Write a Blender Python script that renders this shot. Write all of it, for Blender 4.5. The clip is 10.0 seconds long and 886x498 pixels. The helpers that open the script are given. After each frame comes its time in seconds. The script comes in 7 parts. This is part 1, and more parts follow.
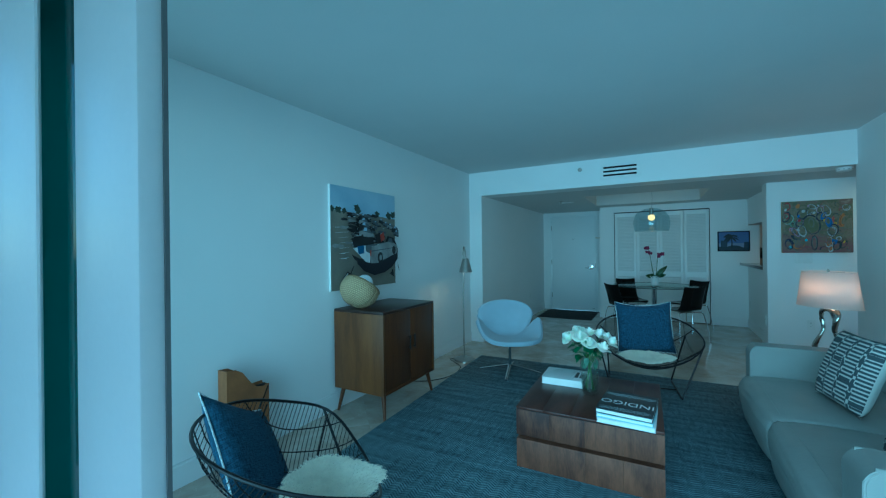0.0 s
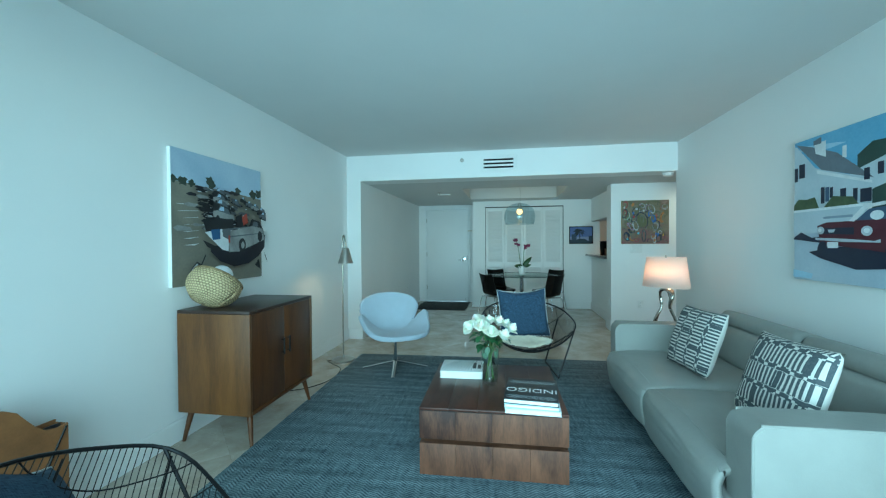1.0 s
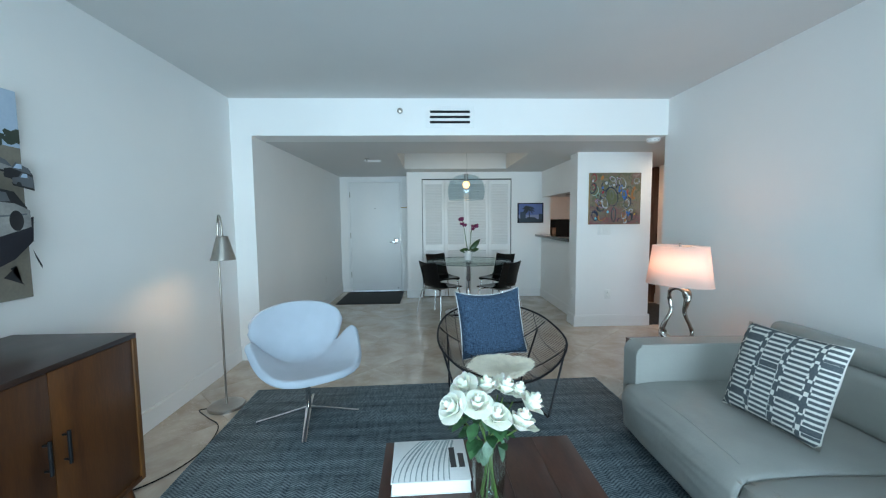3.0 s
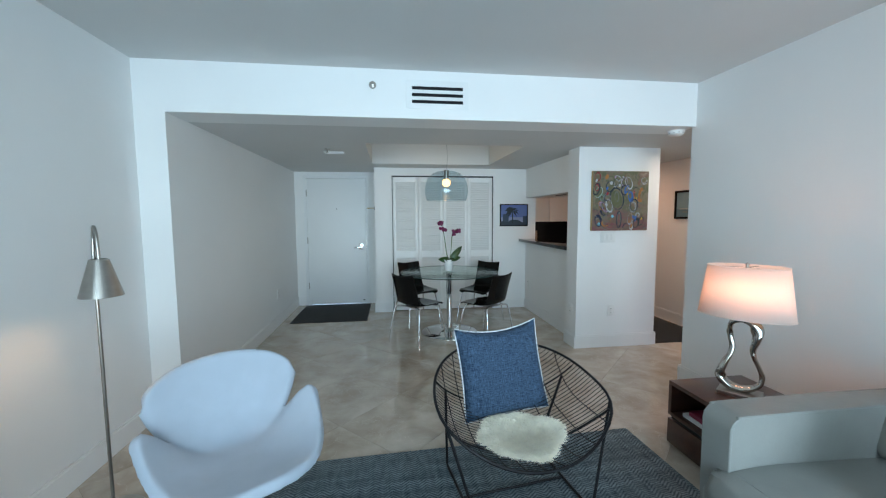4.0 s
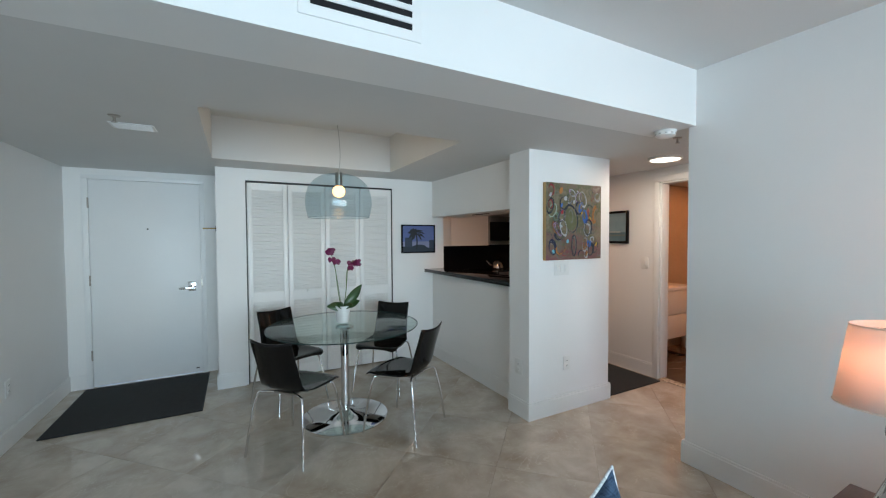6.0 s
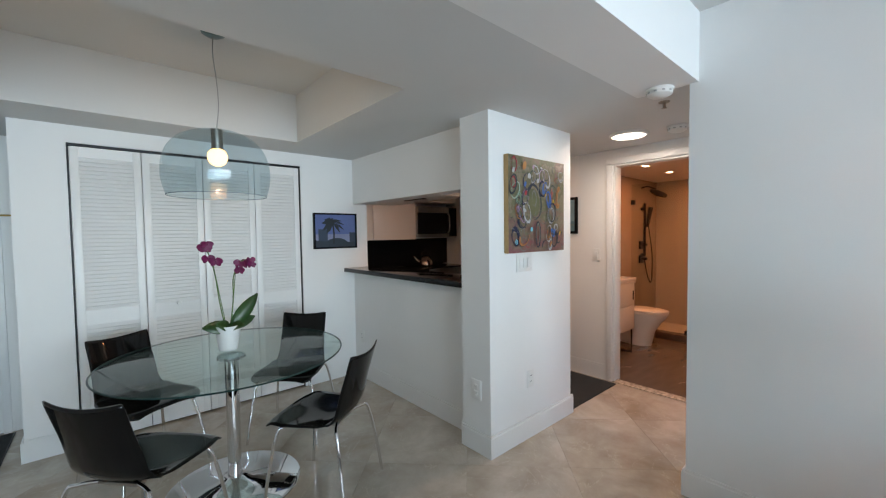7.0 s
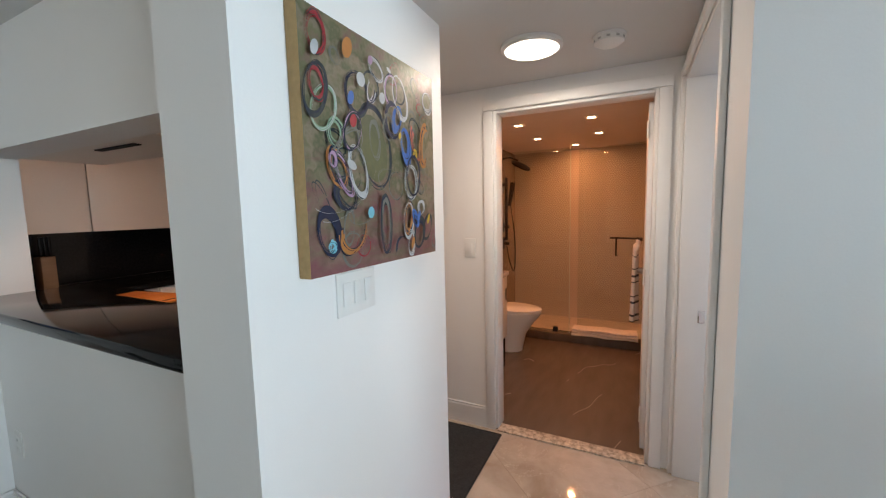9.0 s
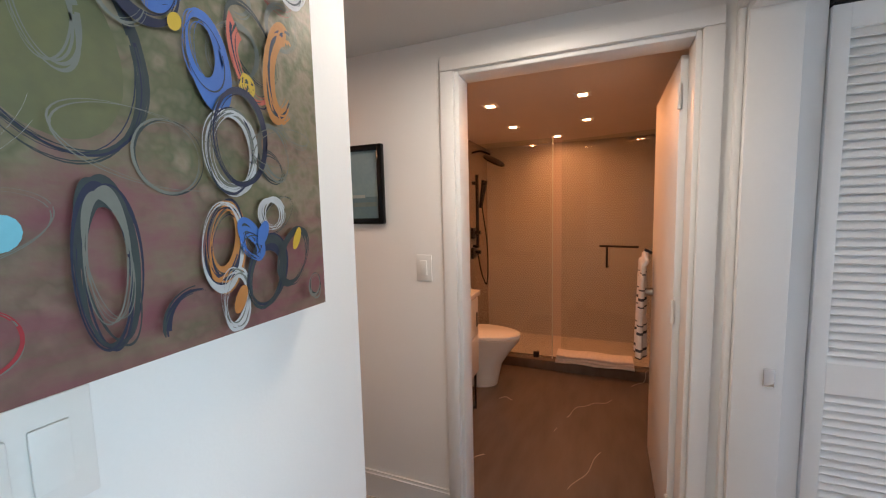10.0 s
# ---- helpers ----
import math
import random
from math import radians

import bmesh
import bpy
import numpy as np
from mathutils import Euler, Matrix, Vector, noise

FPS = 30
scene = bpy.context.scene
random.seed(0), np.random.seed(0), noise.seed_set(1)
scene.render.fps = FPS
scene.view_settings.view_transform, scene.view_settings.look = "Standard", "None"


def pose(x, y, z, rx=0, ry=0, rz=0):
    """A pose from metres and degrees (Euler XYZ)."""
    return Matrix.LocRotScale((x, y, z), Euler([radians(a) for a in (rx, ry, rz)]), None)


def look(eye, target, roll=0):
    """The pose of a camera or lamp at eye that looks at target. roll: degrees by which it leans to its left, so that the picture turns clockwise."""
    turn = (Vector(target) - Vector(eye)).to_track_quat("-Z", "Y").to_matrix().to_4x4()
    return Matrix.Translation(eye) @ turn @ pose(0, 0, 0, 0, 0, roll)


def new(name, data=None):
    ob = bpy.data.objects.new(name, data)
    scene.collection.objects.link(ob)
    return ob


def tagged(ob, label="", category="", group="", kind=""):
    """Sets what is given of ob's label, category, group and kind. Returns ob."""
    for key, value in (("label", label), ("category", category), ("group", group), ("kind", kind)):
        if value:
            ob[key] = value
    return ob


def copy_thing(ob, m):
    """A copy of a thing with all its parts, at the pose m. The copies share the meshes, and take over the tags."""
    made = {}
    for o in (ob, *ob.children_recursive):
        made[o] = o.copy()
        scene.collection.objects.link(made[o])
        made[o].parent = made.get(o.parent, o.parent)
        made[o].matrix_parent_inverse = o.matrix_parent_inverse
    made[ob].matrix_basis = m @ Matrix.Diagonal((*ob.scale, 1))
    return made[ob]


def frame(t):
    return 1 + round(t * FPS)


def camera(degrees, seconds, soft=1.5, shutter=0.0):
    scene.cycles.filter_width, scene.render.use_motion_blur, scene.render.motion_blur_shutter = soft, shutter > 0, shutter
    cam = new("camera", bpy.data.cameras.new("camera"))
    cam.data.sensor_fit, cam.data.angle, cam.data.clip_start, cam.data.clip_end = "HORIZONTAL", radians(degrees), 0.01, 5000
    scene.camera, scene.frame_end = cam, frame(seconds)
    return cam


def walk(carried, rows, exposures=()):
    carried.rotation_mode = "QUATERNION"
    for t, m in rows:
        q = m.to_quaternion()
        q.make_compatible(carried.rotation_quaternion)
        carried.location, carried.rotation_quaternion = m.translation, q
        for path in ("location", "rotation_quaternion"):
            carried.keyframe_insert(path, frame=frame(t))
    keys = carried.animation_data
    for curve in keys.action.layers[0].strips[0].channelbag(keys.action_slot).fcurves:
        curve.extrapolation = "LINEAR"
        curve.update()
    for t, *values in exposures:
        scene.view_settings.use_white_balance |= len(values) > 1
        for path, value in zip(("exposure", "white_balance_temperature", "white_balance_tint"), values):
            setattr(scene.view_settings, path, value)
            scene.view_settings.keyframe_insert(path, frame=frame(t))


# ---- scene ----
cam = camera(97.7, 10.0, 1.2)
PATH = [
    (0, (0.123, 0.06, 1.355), (-0.846, 1.81, 1.358), -0.7),
    (0.5, (0.012, 0.207, 1.289), (-0.577, 2.118, 1.287), -0.5),
    (1, (-0.171, 0.297, 1.282), (-0.497, 2.27, 1.256), -0.4),
    (1.5, (-0.289, 0.406, 1.299), (-0.451, 2.398, 1.228), -0.4),
    (2, (-0.367, 0.637, 1.325), (-0.426, 2.633, 1.213), -0.3),
    (2.5, (-0.422, 1.096, 1.353), (-0.412, 3.092, 1.218), -0.5),
    (2.7, (-0.441, 1.285, 1.343), (-0.41, 3.28, 1.198), -0.5),
    (3.8, (-0.59, 2.245, 1.407), (-0.376, 4.227, 1.239), -0.4),
    (4, (-0.63, 2.394, 1.423), (-0.363, 4.369, 1.255), -0.3),
    (4.5, (-0.754, 2.738, 1.448), (-0.328, 4.688, 1.312), -0.4),
    (5, (-0.787, 3.111, 1.474), (-0.198, 5.02, 1.366), -0.5),
    (5.2, (-0.786, 3.276, 1.478), (-0.124, 5.162, 1.384), -0.4),
    (6.3, (-0.633, 4.123, 1.44), (0.426, 5.818, 1.379), -0.5),
    (6.5, (-0.583, 4.273, 1.435), (0.556, 5.916, 1.368), -0.7),
    (7, (-0.432, 4.658, 1.394), (0.882, 6.164, 1.315), -0.8),
    (7.5, (-0.193, 4.977, 1.388), (1.286, 6.316, 1.253), -0.9),
    (8, (0.109, 5.241, 1.393), (1.728, 6.402, 1.217), -1.0),
    (8.5, (0.433, 5.427, 1.408), (2.154, 6.428, 1.222), -1.2),
    (9, (0.803, 5.541, 1.417), (2.589, 6.42, 1.217), -1.3),
    (9.5, (1.164, 5.643, 1.412), (2.985, 6.448, 1.219), -1.3),
    (10, (1.521, 5.737, 1.425), (3.363, 6.492, 1.231), -1.4),
]
EXPOSURES = [
    (0.0, -1.0, 4150, -29), (0.5, -0.45, 5250, -22), (1.0, -0.12, 5400, -19), (1.5, -0.05, 5620, -6), (2.0, 0.02, 5800, 0),
    (2.7, 0.14, 6000, 5), (4.5, 0.14, 6250, 9), (6.5, 0.30, 6550, 13), (8.0, 0.44, 6600, 15), (9.0, 0.38, 6650, 14), (10.0, 0.33, 6380, 13),
]
walk(cam, [(t, look(eye, target, roll)) for t, eye, target, roll in PATH], EXPOSURES)

# ---- light ----
world = bpy.data.worlds.new("sky")
scene.world = world
world.use_nodes = True
sky = world.node_tree.nodes.new("ShaderNodeTexSky")
sky.sky_type, sky.sun_disc = "NISHITA", False
sky.sun_elevation, sky.sun_rotation = radians(52), radians(150)
world.node_tree.links.new(sky.outputs["Color"], world.node_tree.nodes["Background"].inputs["Color"])
world.node_tree.nodes["Background"].inputs["Strength"].default_value = 0.5


def lamp(name, kind, m, watts, colour, size=0.1, size_y=None, angle=None):
    d = bpy.data.lights.new(name, kind)
    d.energy, d.color = watts, colour
    if kind == "AREA":
        d.size = size
        if size_y:
            d.shape, d.size_y = "RECTANGLE", size_y
        else:
            d.shape = "DISK"
    elif kind == "SUN":
        d.angle = angle
    else:
        d.shadow_soft_size = size
    ob = new(name, d)
    ob.matrix_world = m
    return ob


lamp("sun", "SUN", look((0, 0, 8), (2.5, -4.0, 0)), 2.5, (1.0, 0.96, 0.9), angle=radians(0.5))
lamp("window_daylight", "AREA", look((-0.24, 0.32, 1.22), (-0.24, 4.0, 1.22)), 80, (0.66, 0.862, 0.985), 3.9, 2.25).data.spread = radians(104)
WARM = (1.0, 0.62, 0.32)
lamp("table_lamp_bulb", "POINT", Matrix.Translation((1.318, 4.27, 1.02)), 5.6, (1.0, 0.49, 0.31), 0.09)
lamp("floor_lamp_bulb", "POINT", Matrix.Translation((-1.900, 4.270, 1.12)), 3.2, WARM, 0.018)
lamp("pendant_bulb_light", "POINT", Matrix.Translation((0.045, 7.055, 1.825)), 4.5, (1.0, 0.72, 0.46), 0.02)
lamp("hall_light_glow", "AREA", look((2.6, 5.97, 2.09), (2.6, 5.97, 0)), 6.5, (1.0, 0.86, 0.7), 0.19)
for bx, by in ((4.11, 5.853), (4.11, 6.432), (4.835, 5.853), (4.835, 6.432), (5.45, 6.14)):
    lamp("bath_downlight_glow", "AREA", look((bx, by, 2.105), (bx, by, 0)), 3.2, (1.0, 0.37, 0.13), 0.07)
lamp("side_room_daylight", "AREA", look((2.55, 3.55, 1.4), (2.75, 5.0, 1.3)), 2.6, (0.72, 0.88, 1.0), 0.84, 1.18)
lamp("kitchen_light_glow", "AREA", look((2.35, 7.6, 2.1), (2.35, 7.6, 0)), 6, (1.0, 0.5, 0.26), 0.3)

# ---- materials ----
def mat(name, colour, rough=0.5, metal=0.0, vary=0.1, scale=8.0, fine=90.0, bump=0.0, bump_scale=None, second=None, **more):
    """A procedural surface: colour varied at two scales, with fine relief."""
    m = bpy.data.materials.new(name)
    m.use_nodes = True
    nt = m.node_tree
    b = nt.nodes["Principled BSDF"]
    b.inputs["Roughness"].default_value, b.inputs["Metallic"].default_value = rough, metal
    for k, v in more.items():
        b.inputs[k.replace("_", " ")].default_value = v
    if vary <= 0 and not bump:
        b.inputs["Base Color"].default_value = (*colour, 1)
        return m
    co = nt.nodes.new("ShaderNodeTexCoord")
    n1, n2 = nt.nodes.new("ShaderNodeTexNoise"), nt.nodes.new("ShaderNodeTexNoise")
    n1.inputs["Scale"].default_value, n2.inputs["Scale"].default_value = scale, fine
    n1.inputs["Detail"].default_value = 4
    for n in (n1, n2):
        nt.links.new(co.outputs["Object"], n.inputs["Vector"])
    add = nt.nodes.new("ShaderNodeMath")
    add.operation = "MULTIPLY_ADD"
    nt.links.new(n2.outputs["Fac"], add.inputs[0])
    add.inputs[1].default_value = 0.35
    nt.links.new(n1.outputs["Fac"], add.inputs[2])
    ramp = nt.nodes.new("ShaderNodeValToRGB")
    lo = second or tuple(c * (1 - vary) for c in colour)
    hi = colour if second else tuple(min(1, c * (1 + vary)) for c in colour)
    ramp.color_ramp.elements[0].position, ramp.color_ramp.elements[1].position = 0.42, 0.92
    ramp.color_ramp.elements[0].color, ramp.color_ramp.elements[1].color = (*lo, 1), (*hi, 1)
    nt.links.new(add.outputs[0], ramp.inputs["Fac"])
    nt.links.new(ramp.outputs["Color"], b.inputs["Base Color"])
    if bump:
        n3 = nt.nodes.new("ShaderNodeTexNoise")
        n3.inputs["Scale"].default_value = bump_scale or fine
        n3.inputs["Detail"].default_value = 3
        nt.links.new(co.outputs["Object"], n3.inputs["Vector"])
        bp = nt.nodes.new("ShaderNodeBump")
        bp.inputs["Strength"].default_value, bp.inputs["Distance"].default_value = bump, 0.004
        nt.links.new(n3.outputs["Fac"], bp.inputs["Height"])
        nt.links.new(bp.outputs["Normal"], b.inputs["Normal"])
    return m


def glow(name, colour, strength):
    m = bpy.data.materials.new(name)
    m.use_nodes = True
    b = m.node_tree.nodes["Principled BSDF"]
    b.inputs["Base Color"].default_value = (*colour, 1)
    b.inputs["Emission Color"].default_value = (*colour, 1)
    b.inputs["Emission Strength"].default_value = strength
    return m


def node(nt, kind, **inputs):
    n = nt.nodes.new(kind)
    for k, v in inputs.items():
        n.inputs[k].default_value = v
    return n


def maths(nt, op, a, b=None):
    n = nt.nodes.new("ShaderNodeMath")
    n.operation = op
    for i, v in enumerate((a, b)):
        if v is None:
            continue
        if isinstance(v, (int, float)):
            n.inputs[i].default_value = v
        else:
            nt.links.new(v, n.inputs[i])
    return n.outputs[0]


def coords(nt, stretch=(1, 1, 1), turn=(0, 0, 0), kind="Object"):
    co, mp = nt.nodes.new("ShaderNodeTexCoord"), nt.nodes.new("ShaderNodeMapping")
    mp.inputs["Scale"].default_value, mp.inputs["Rotation"].default_value = stretch, turn
    nt.links.new(co.outputs[kind], mp.inputs["Vector"])
    return mp.outputs["Vector"]


def two_tone(m, fac, dark, light):
    nt = m.node_tree
    r = nt.nodes.new("ShaderNodeValToRGB")
    r.color_ramp.elements[0].color, r.color_ramp.elements[1].color = (*dark, 1), (*light, 1)
    nt.links.new(fac, r.inputs["Fac"])
    nt.links.new(r.outputs["Color"], nt.nodes["Principled BSDF"].inputs["Base Color"])
    return r


def wood(name, dark, light, rough=0.4, along=(1, 12, 12), coat=0.0, shift=0.12):
    """Wood with its grain along one axis; every board differs a little."""
    m = bpy.data.materials.new(name)
    m.use_nodes = True
    nt = m.node_tree
    b = nt.nodes["Principled BSDF"]
    b.inputs["Roughness"].default_value, b.inputs["Coat Weight"].default_value = rough, coat
    v = coords(nt, along)
    n1, n2 = node(nt, "ShaderNodeTexNoise", Scale=1.6, Detail=5.0, Distortion=0.6), node(nt, "ShaderNodeTexNoise", Scale=14.0, Detail=3.0)
    for n in (n1, n2):
        nt.links.new(v, n.inputs["Vector"])
    info, geo = nt.nodes.new("ShaderNodeObjectInfo"), nt.nodes.new("ShaderNodeNewGeometry")
    r = maths(nt, "ADD", info.outputs["Random"], geo.outputs["Random Per Island"])
    f = maths(nt, "ADD", maths(nt, "MULTIPLY", n1.outputs["Fac"], 1.1), maths(nt, "MULTIPLY", n2.outputs["Fac"], 0.35))
    f = maths(nt, "ADD", f, maths(nt, "MULTIPLY", maths(nt, "SUBTRACT", r, 1.0), shift * 2))
    ramp = two_tone(m, f, dark, light)
    ramp.color_ramp.elements[0].position, ramp.color_ramp.elements[1].position = 0.45, 1.0
    bp = node(nt, "ShaderNodeBump", Strength=0.12, Distance=0.002)
    nt.links.new(n2.outputs["Fac"], bp.inputs["Height"])
    nt.links.new(bp.outputs["Normal"], b.inputs["Normal"])
    return m


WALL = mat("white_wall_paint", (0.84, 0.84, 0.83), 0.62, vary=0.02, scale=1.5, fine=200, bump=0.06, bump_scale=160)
# White like the walls, greyed so the colour carries the ceiling's dimmer light.
CEIL = mat("ceiling_paint_dimmed", (0.66, 0.66, 0.65), 0.85, vary=0.02, scale=2, bump=0.08, bump_scale=120)
TRIM = mat("white_trim_gloss", (0.82, 0.82, 0.81), 0.35, vary=0.02, scale=3)
DOORP = mat("white_door_paint", (0.82, 0.83, 0.83), 0.42, vary=0.02, scale=2, bump=0.03)
FRAME = mat("white_aluminium", (0.8, 0.8, 0.8), 0.35, vary=0.03, scale=3)
CHROME = mat("polished_chrome", (0.74, 0.74, 0.75), 0.06, 1.0, vary=0.0)
STEEL = mat("brushed_nickel", (0.40, 0.375, 0.34), 0.3, 1.0, vary=0.08, scale=30, fine=300)
BLACKMETAL = mat("black_metal", (0.018, 0.018, 0.02), 0.38, 0.6, vary=0.1, scale=20)
BLACKPL = mat("glossy_black_plastic", (0.008, 0.008, 0.009), 0.12, vary=0.1, scale=30, Specular_IOR_Level=0.16)
CHAIRBLK = mat("smoky_black_shell", (0.005, 0.0048, 0.0048), 0.07, vary=0.2, scale=12, Specular_IOR_Level=0.22)
GRANITE = mat("black_granite", (0.010, 0.010, 0.011), 0.07, vary=0.5, scale=60, fine=400, Specular_IOR_Level=0.22)
WHITEPL = mat("white_plastic", (0.8, 0.8, 0.78), 0.35, vary=0.02, scale=20)
# Near-black that paints shade into recesses and holes; plinths use it too.
DARKGAP = mat("dark_gap", (0.02, 0.02, 0.02), 0.8, vary=0.1)
LEATHER = mat("pale_grey_leather", (0.305, 0.31, 0.288), 0.40, vary=0.08, scale=5, fine=240, bump=0.28, bump_scale=38)
STITCH = mat("pale_stitching", (0.34, 0.35, 0.33), 0.6, vary=0.05, scale=60)
SWAN = mat("pale_blue_wool", (0.40, 0.455, 0.525), 0.8, vary=0.05, scale=8, fine=300, bump=0.15, bump_scale=400, Sheen_Weight=0.1)
FLEECE = mat("cream_sheepskin", (0.92, 0.86, 0.71), 0.9, vary=0.10, scale=22, fine=120, bump=0.5, bump_scale=70, Sheen_Weight=0.5)
MATDARK = mat("charcoal_mat", (0.028, 0.030, 0.031), 0.95, vary=0.3, scale=60, fine=500, bump=0.7, bump_scale=420)
CREAM = mat("white_cabinet", (0.78, 0.75, 0.7), 0.3, vary=0.02, scale=3)
PORCELAIN = mat("porcelain", (0.82, 0.81, 0.79), 0.1, vary=0.01, scale=5)
PAPER = mat("book_pages", (0.78, 0.77, 0.72), 0.8, vary=0.08, scale=4, fine=300)
LEAF = mat("rose_leaf", (0.035, 0.095, 0.035), 0.45, vary=0.5, scale=25)
PETAL = mat("white_petal", (0.86, 0.85, 0.74), 0.55, vary=0.06, scale=30, Subsurface_Weight=0.15)
STEM = mat("green_stem", (0.09, 0.16, 0.04), 0.5, vary=0.3, scale=40)
ORCHID = mat("magenta_petal", (0.15, 0.007, 0.062), 0.5, vary=0.4, scale=60)
TERRA = mat("white_ceramic_pot", (0.8, 0.8, 0.78), 0.35, vary=0.03, scale=12)
TOWEL = mat("white_terry_towel", (0.78, 0.72, 0.68), 0.95, vary=0.08, scale=40, bump=0.8, bump_scale=300)
TOWELLINE = mat("dark_towel_stripe", (0.05, 0.05, 0.06), 0.95, vary=0.2)
CARD = mat("brown_leatherboard", (0.24, 0.105, 0.036), 0.6, vary=0.2, scale=10, bump=0.1)
CANVASEDGE = mat("raw_canvas_edge", (0.42, 0.27, 0.12), 0.8, vary=0.1, scale=60)
WALNUTX = wood("walnut_block", (0.036, 0.012, 0.007), (0.185, 0.078, 0.040), 0.62, (9, 9, 2), shift=0.16)
WALNUTT = wood("dark_walnut_top", (0.036, 0.012, 0.008), (0.08, 0.03, 0.018), 0.3, (2, 9, 9), coat=0.25, shift=0.10)
# One wood in two tones: fronts darkened, side lightened, for the light each gets.
CREDW = wood("acorn_wood", (0.050, 0.015, 0.003), (0.115, 0.041, 0.009), 0.42, (9, 2, 9), coat=0.04, shift=0.07)
CREDV = wood("acorn_wood_upright", (0.046, 0.014, 0.003), (0.115, 0.041, 0.008), 0.42, (9, 9, 1.5), coat=0.04, shift=0.07)
CREDSIDE = wood("acorn_wood_lit_side", (0.075, 0.027, 0.005), (0.165, 0.068, 0.015), 0.45, (9, 9, 1.5), shift=0.07)
CREDTOP = wood("dark_stained_top", (0.022, 0.010, 0.007), (0.050, 0.025, 0.017), 0.4, (9, 1.5, 9), coat=0.06)
PANTRY = wood("dark_oak_cabinet", (0.05, 0.02, 0.01), (0.12, 0.05, 0.025), 0.35, (9, 9, 1.5))


def glass(name, colour, rough=0.0, ior=1.45):
    m = bpy.data.materials.new(name)
    m.use_nodes = True
    nt = m.node_tree
    nt.nodes.remove(nt.nodes["Principled BSDF"])
    t, g, mix = nt.nodes.new("ShaderNodeBsdfTransparent"), nt.nodes.new("ShaderNodeBsdfGlossy"), nt.nodes.new("ShaderNodeMixShader")
    t.inputs["Color"].default_value = (*colour, 1)
    g.inputs["Roughness"].default_value = rough
    lw = node(nt, "ShaderNodeLayerWeight", Blend=0.5)
    f = maths(nt, "ADD", maths(nt, "MULTIPLY", maths(nt, "POWER", lw.outputs["Facing"], 4.0), 0.38), 0.02 + 0.05 * (ior - 1))
    nt.links.new(f, mix.inputs[0])
    nt.links.new(t.outputs[0], mix.inputs[1])
    nt.links.new(g.outputs[0], mix.inputs[2])
    nt.links.new(mix.outputs[0], nt.nodes["Material Output"].inputs["Surface"])
    return m


PANE = glass("clear_pane", (0.20, 0.38, 0.36))
TABLEGLASS = glass("table_glass", (0.87, 0.94, 0.92), ior=1.55)
PENDGLASS = glass("blue_grey_acrylic", (0.79, 0.865, 0.89), 0.03, 1.9)
VASEGLASS = glass("vase_glass", (0.95, 0.97, 0.96), ior=2.0)
SHOWERGLASS = glass("shower_glass", (0.93, 0.95, 0.93), ior=1.3)


def shade_mat(name, colour, warm):
    m = bpy.data.materials.new(name)
    m.use_nodes = True
    nt = m.node_tree
    nt.nodes.remove(nt.nodes["Principled BSDF"])
    d, t, mix = node(nt, "ShaderNodeBsdfDiffuse", Color=(*colour, 1)), node(nt, "ShaderNodeBsdfTranslucent", Color=(*warm, 1)), nt.nodes.new("ShaderNodeMixShader")
    mix.inputs[0].default_value = 0.48
    nt.links.new(d.outputs[0], mix.inputs[1])
    nt.links.new(t.outputs[0], mix.inputs[2])
    nt.links.new(mix.outputs[0], nt.nodes["Material Output"].inputs["Surface"])
    return m


SHADE = shade_mat("white_linen_shade", (0.84, 0.82, 0.80), (0.92, 0.76, 0.62))


def marble_floor():
    m = bpy.data.materials.new("polished_cream_marble")
    m.use_nodes = True
    nt = m.node_tree
    b = nt.nodes["Principled BSDF"]
    info = nt.nodes.new("ShaderNodeObjectInfo")
    co = nt.nodes.new("ShaderNodeTexCoord")
    mv = nt.nodes.new("ShaderNodeVectorMath")
    mv.operation = "MULTIPLY_ADD"
    nt.links.new(info.outputs["Random"], mv.inputs[0])
    mv.inputs[1].default_value = (9, 5, 3)
    nt.links.new(co.outputs["Object"], mv.inputs[2])
    a = node(nt, "ShaderNodeTexNoise", Scale=3.4, Detail=8.0, Roughness=0.6, Distortion=0.3)
    c = node(nt, "ShaderNodeTexNoise", Scale=2.4, Detail=6.0, Roughness=0.6, Distortion=0.8)
    for n in (a, c):
        nt.links.new(mv.outputs[0], n.inputs["Vector"])
    r = two_tone(m, a.outputs["Fac"], (0.37, 0.305, 0.235), (0.59, 0.53, 0.455))
    r.color_ramp.elements[0].position, r.color_ramp.elements[1].position = 0.3, 0.68
    vein = maths(nt, "LESS_THAN", maths(nt, "ABSOLUTE", maths(nt, "SUBTRACT", c.outputs["Fac"], 0.5)), 0.004)
    mix = nt.nodes.new("ShaderNodeMix")
    mix.data_type = "RGBA"
    nt.links.new(maths(nt, "MULTIPLY", vein, 0.45), mix.inputs[0])
    nt.links.new(r.outputs["Color"], mix.inputs[6])
    mix.inputs[7].default_value = (0.62, 0.55, 0.46, 1)
    nt.links.new(mix.outputs[2], b.inputs["Base Color"])
    b.inputs["Roughness"].default_value = 0.06
    b.inputs["Specular IOR Level"].default_value = 0.7
    return m


MARBLE = marble_floor()


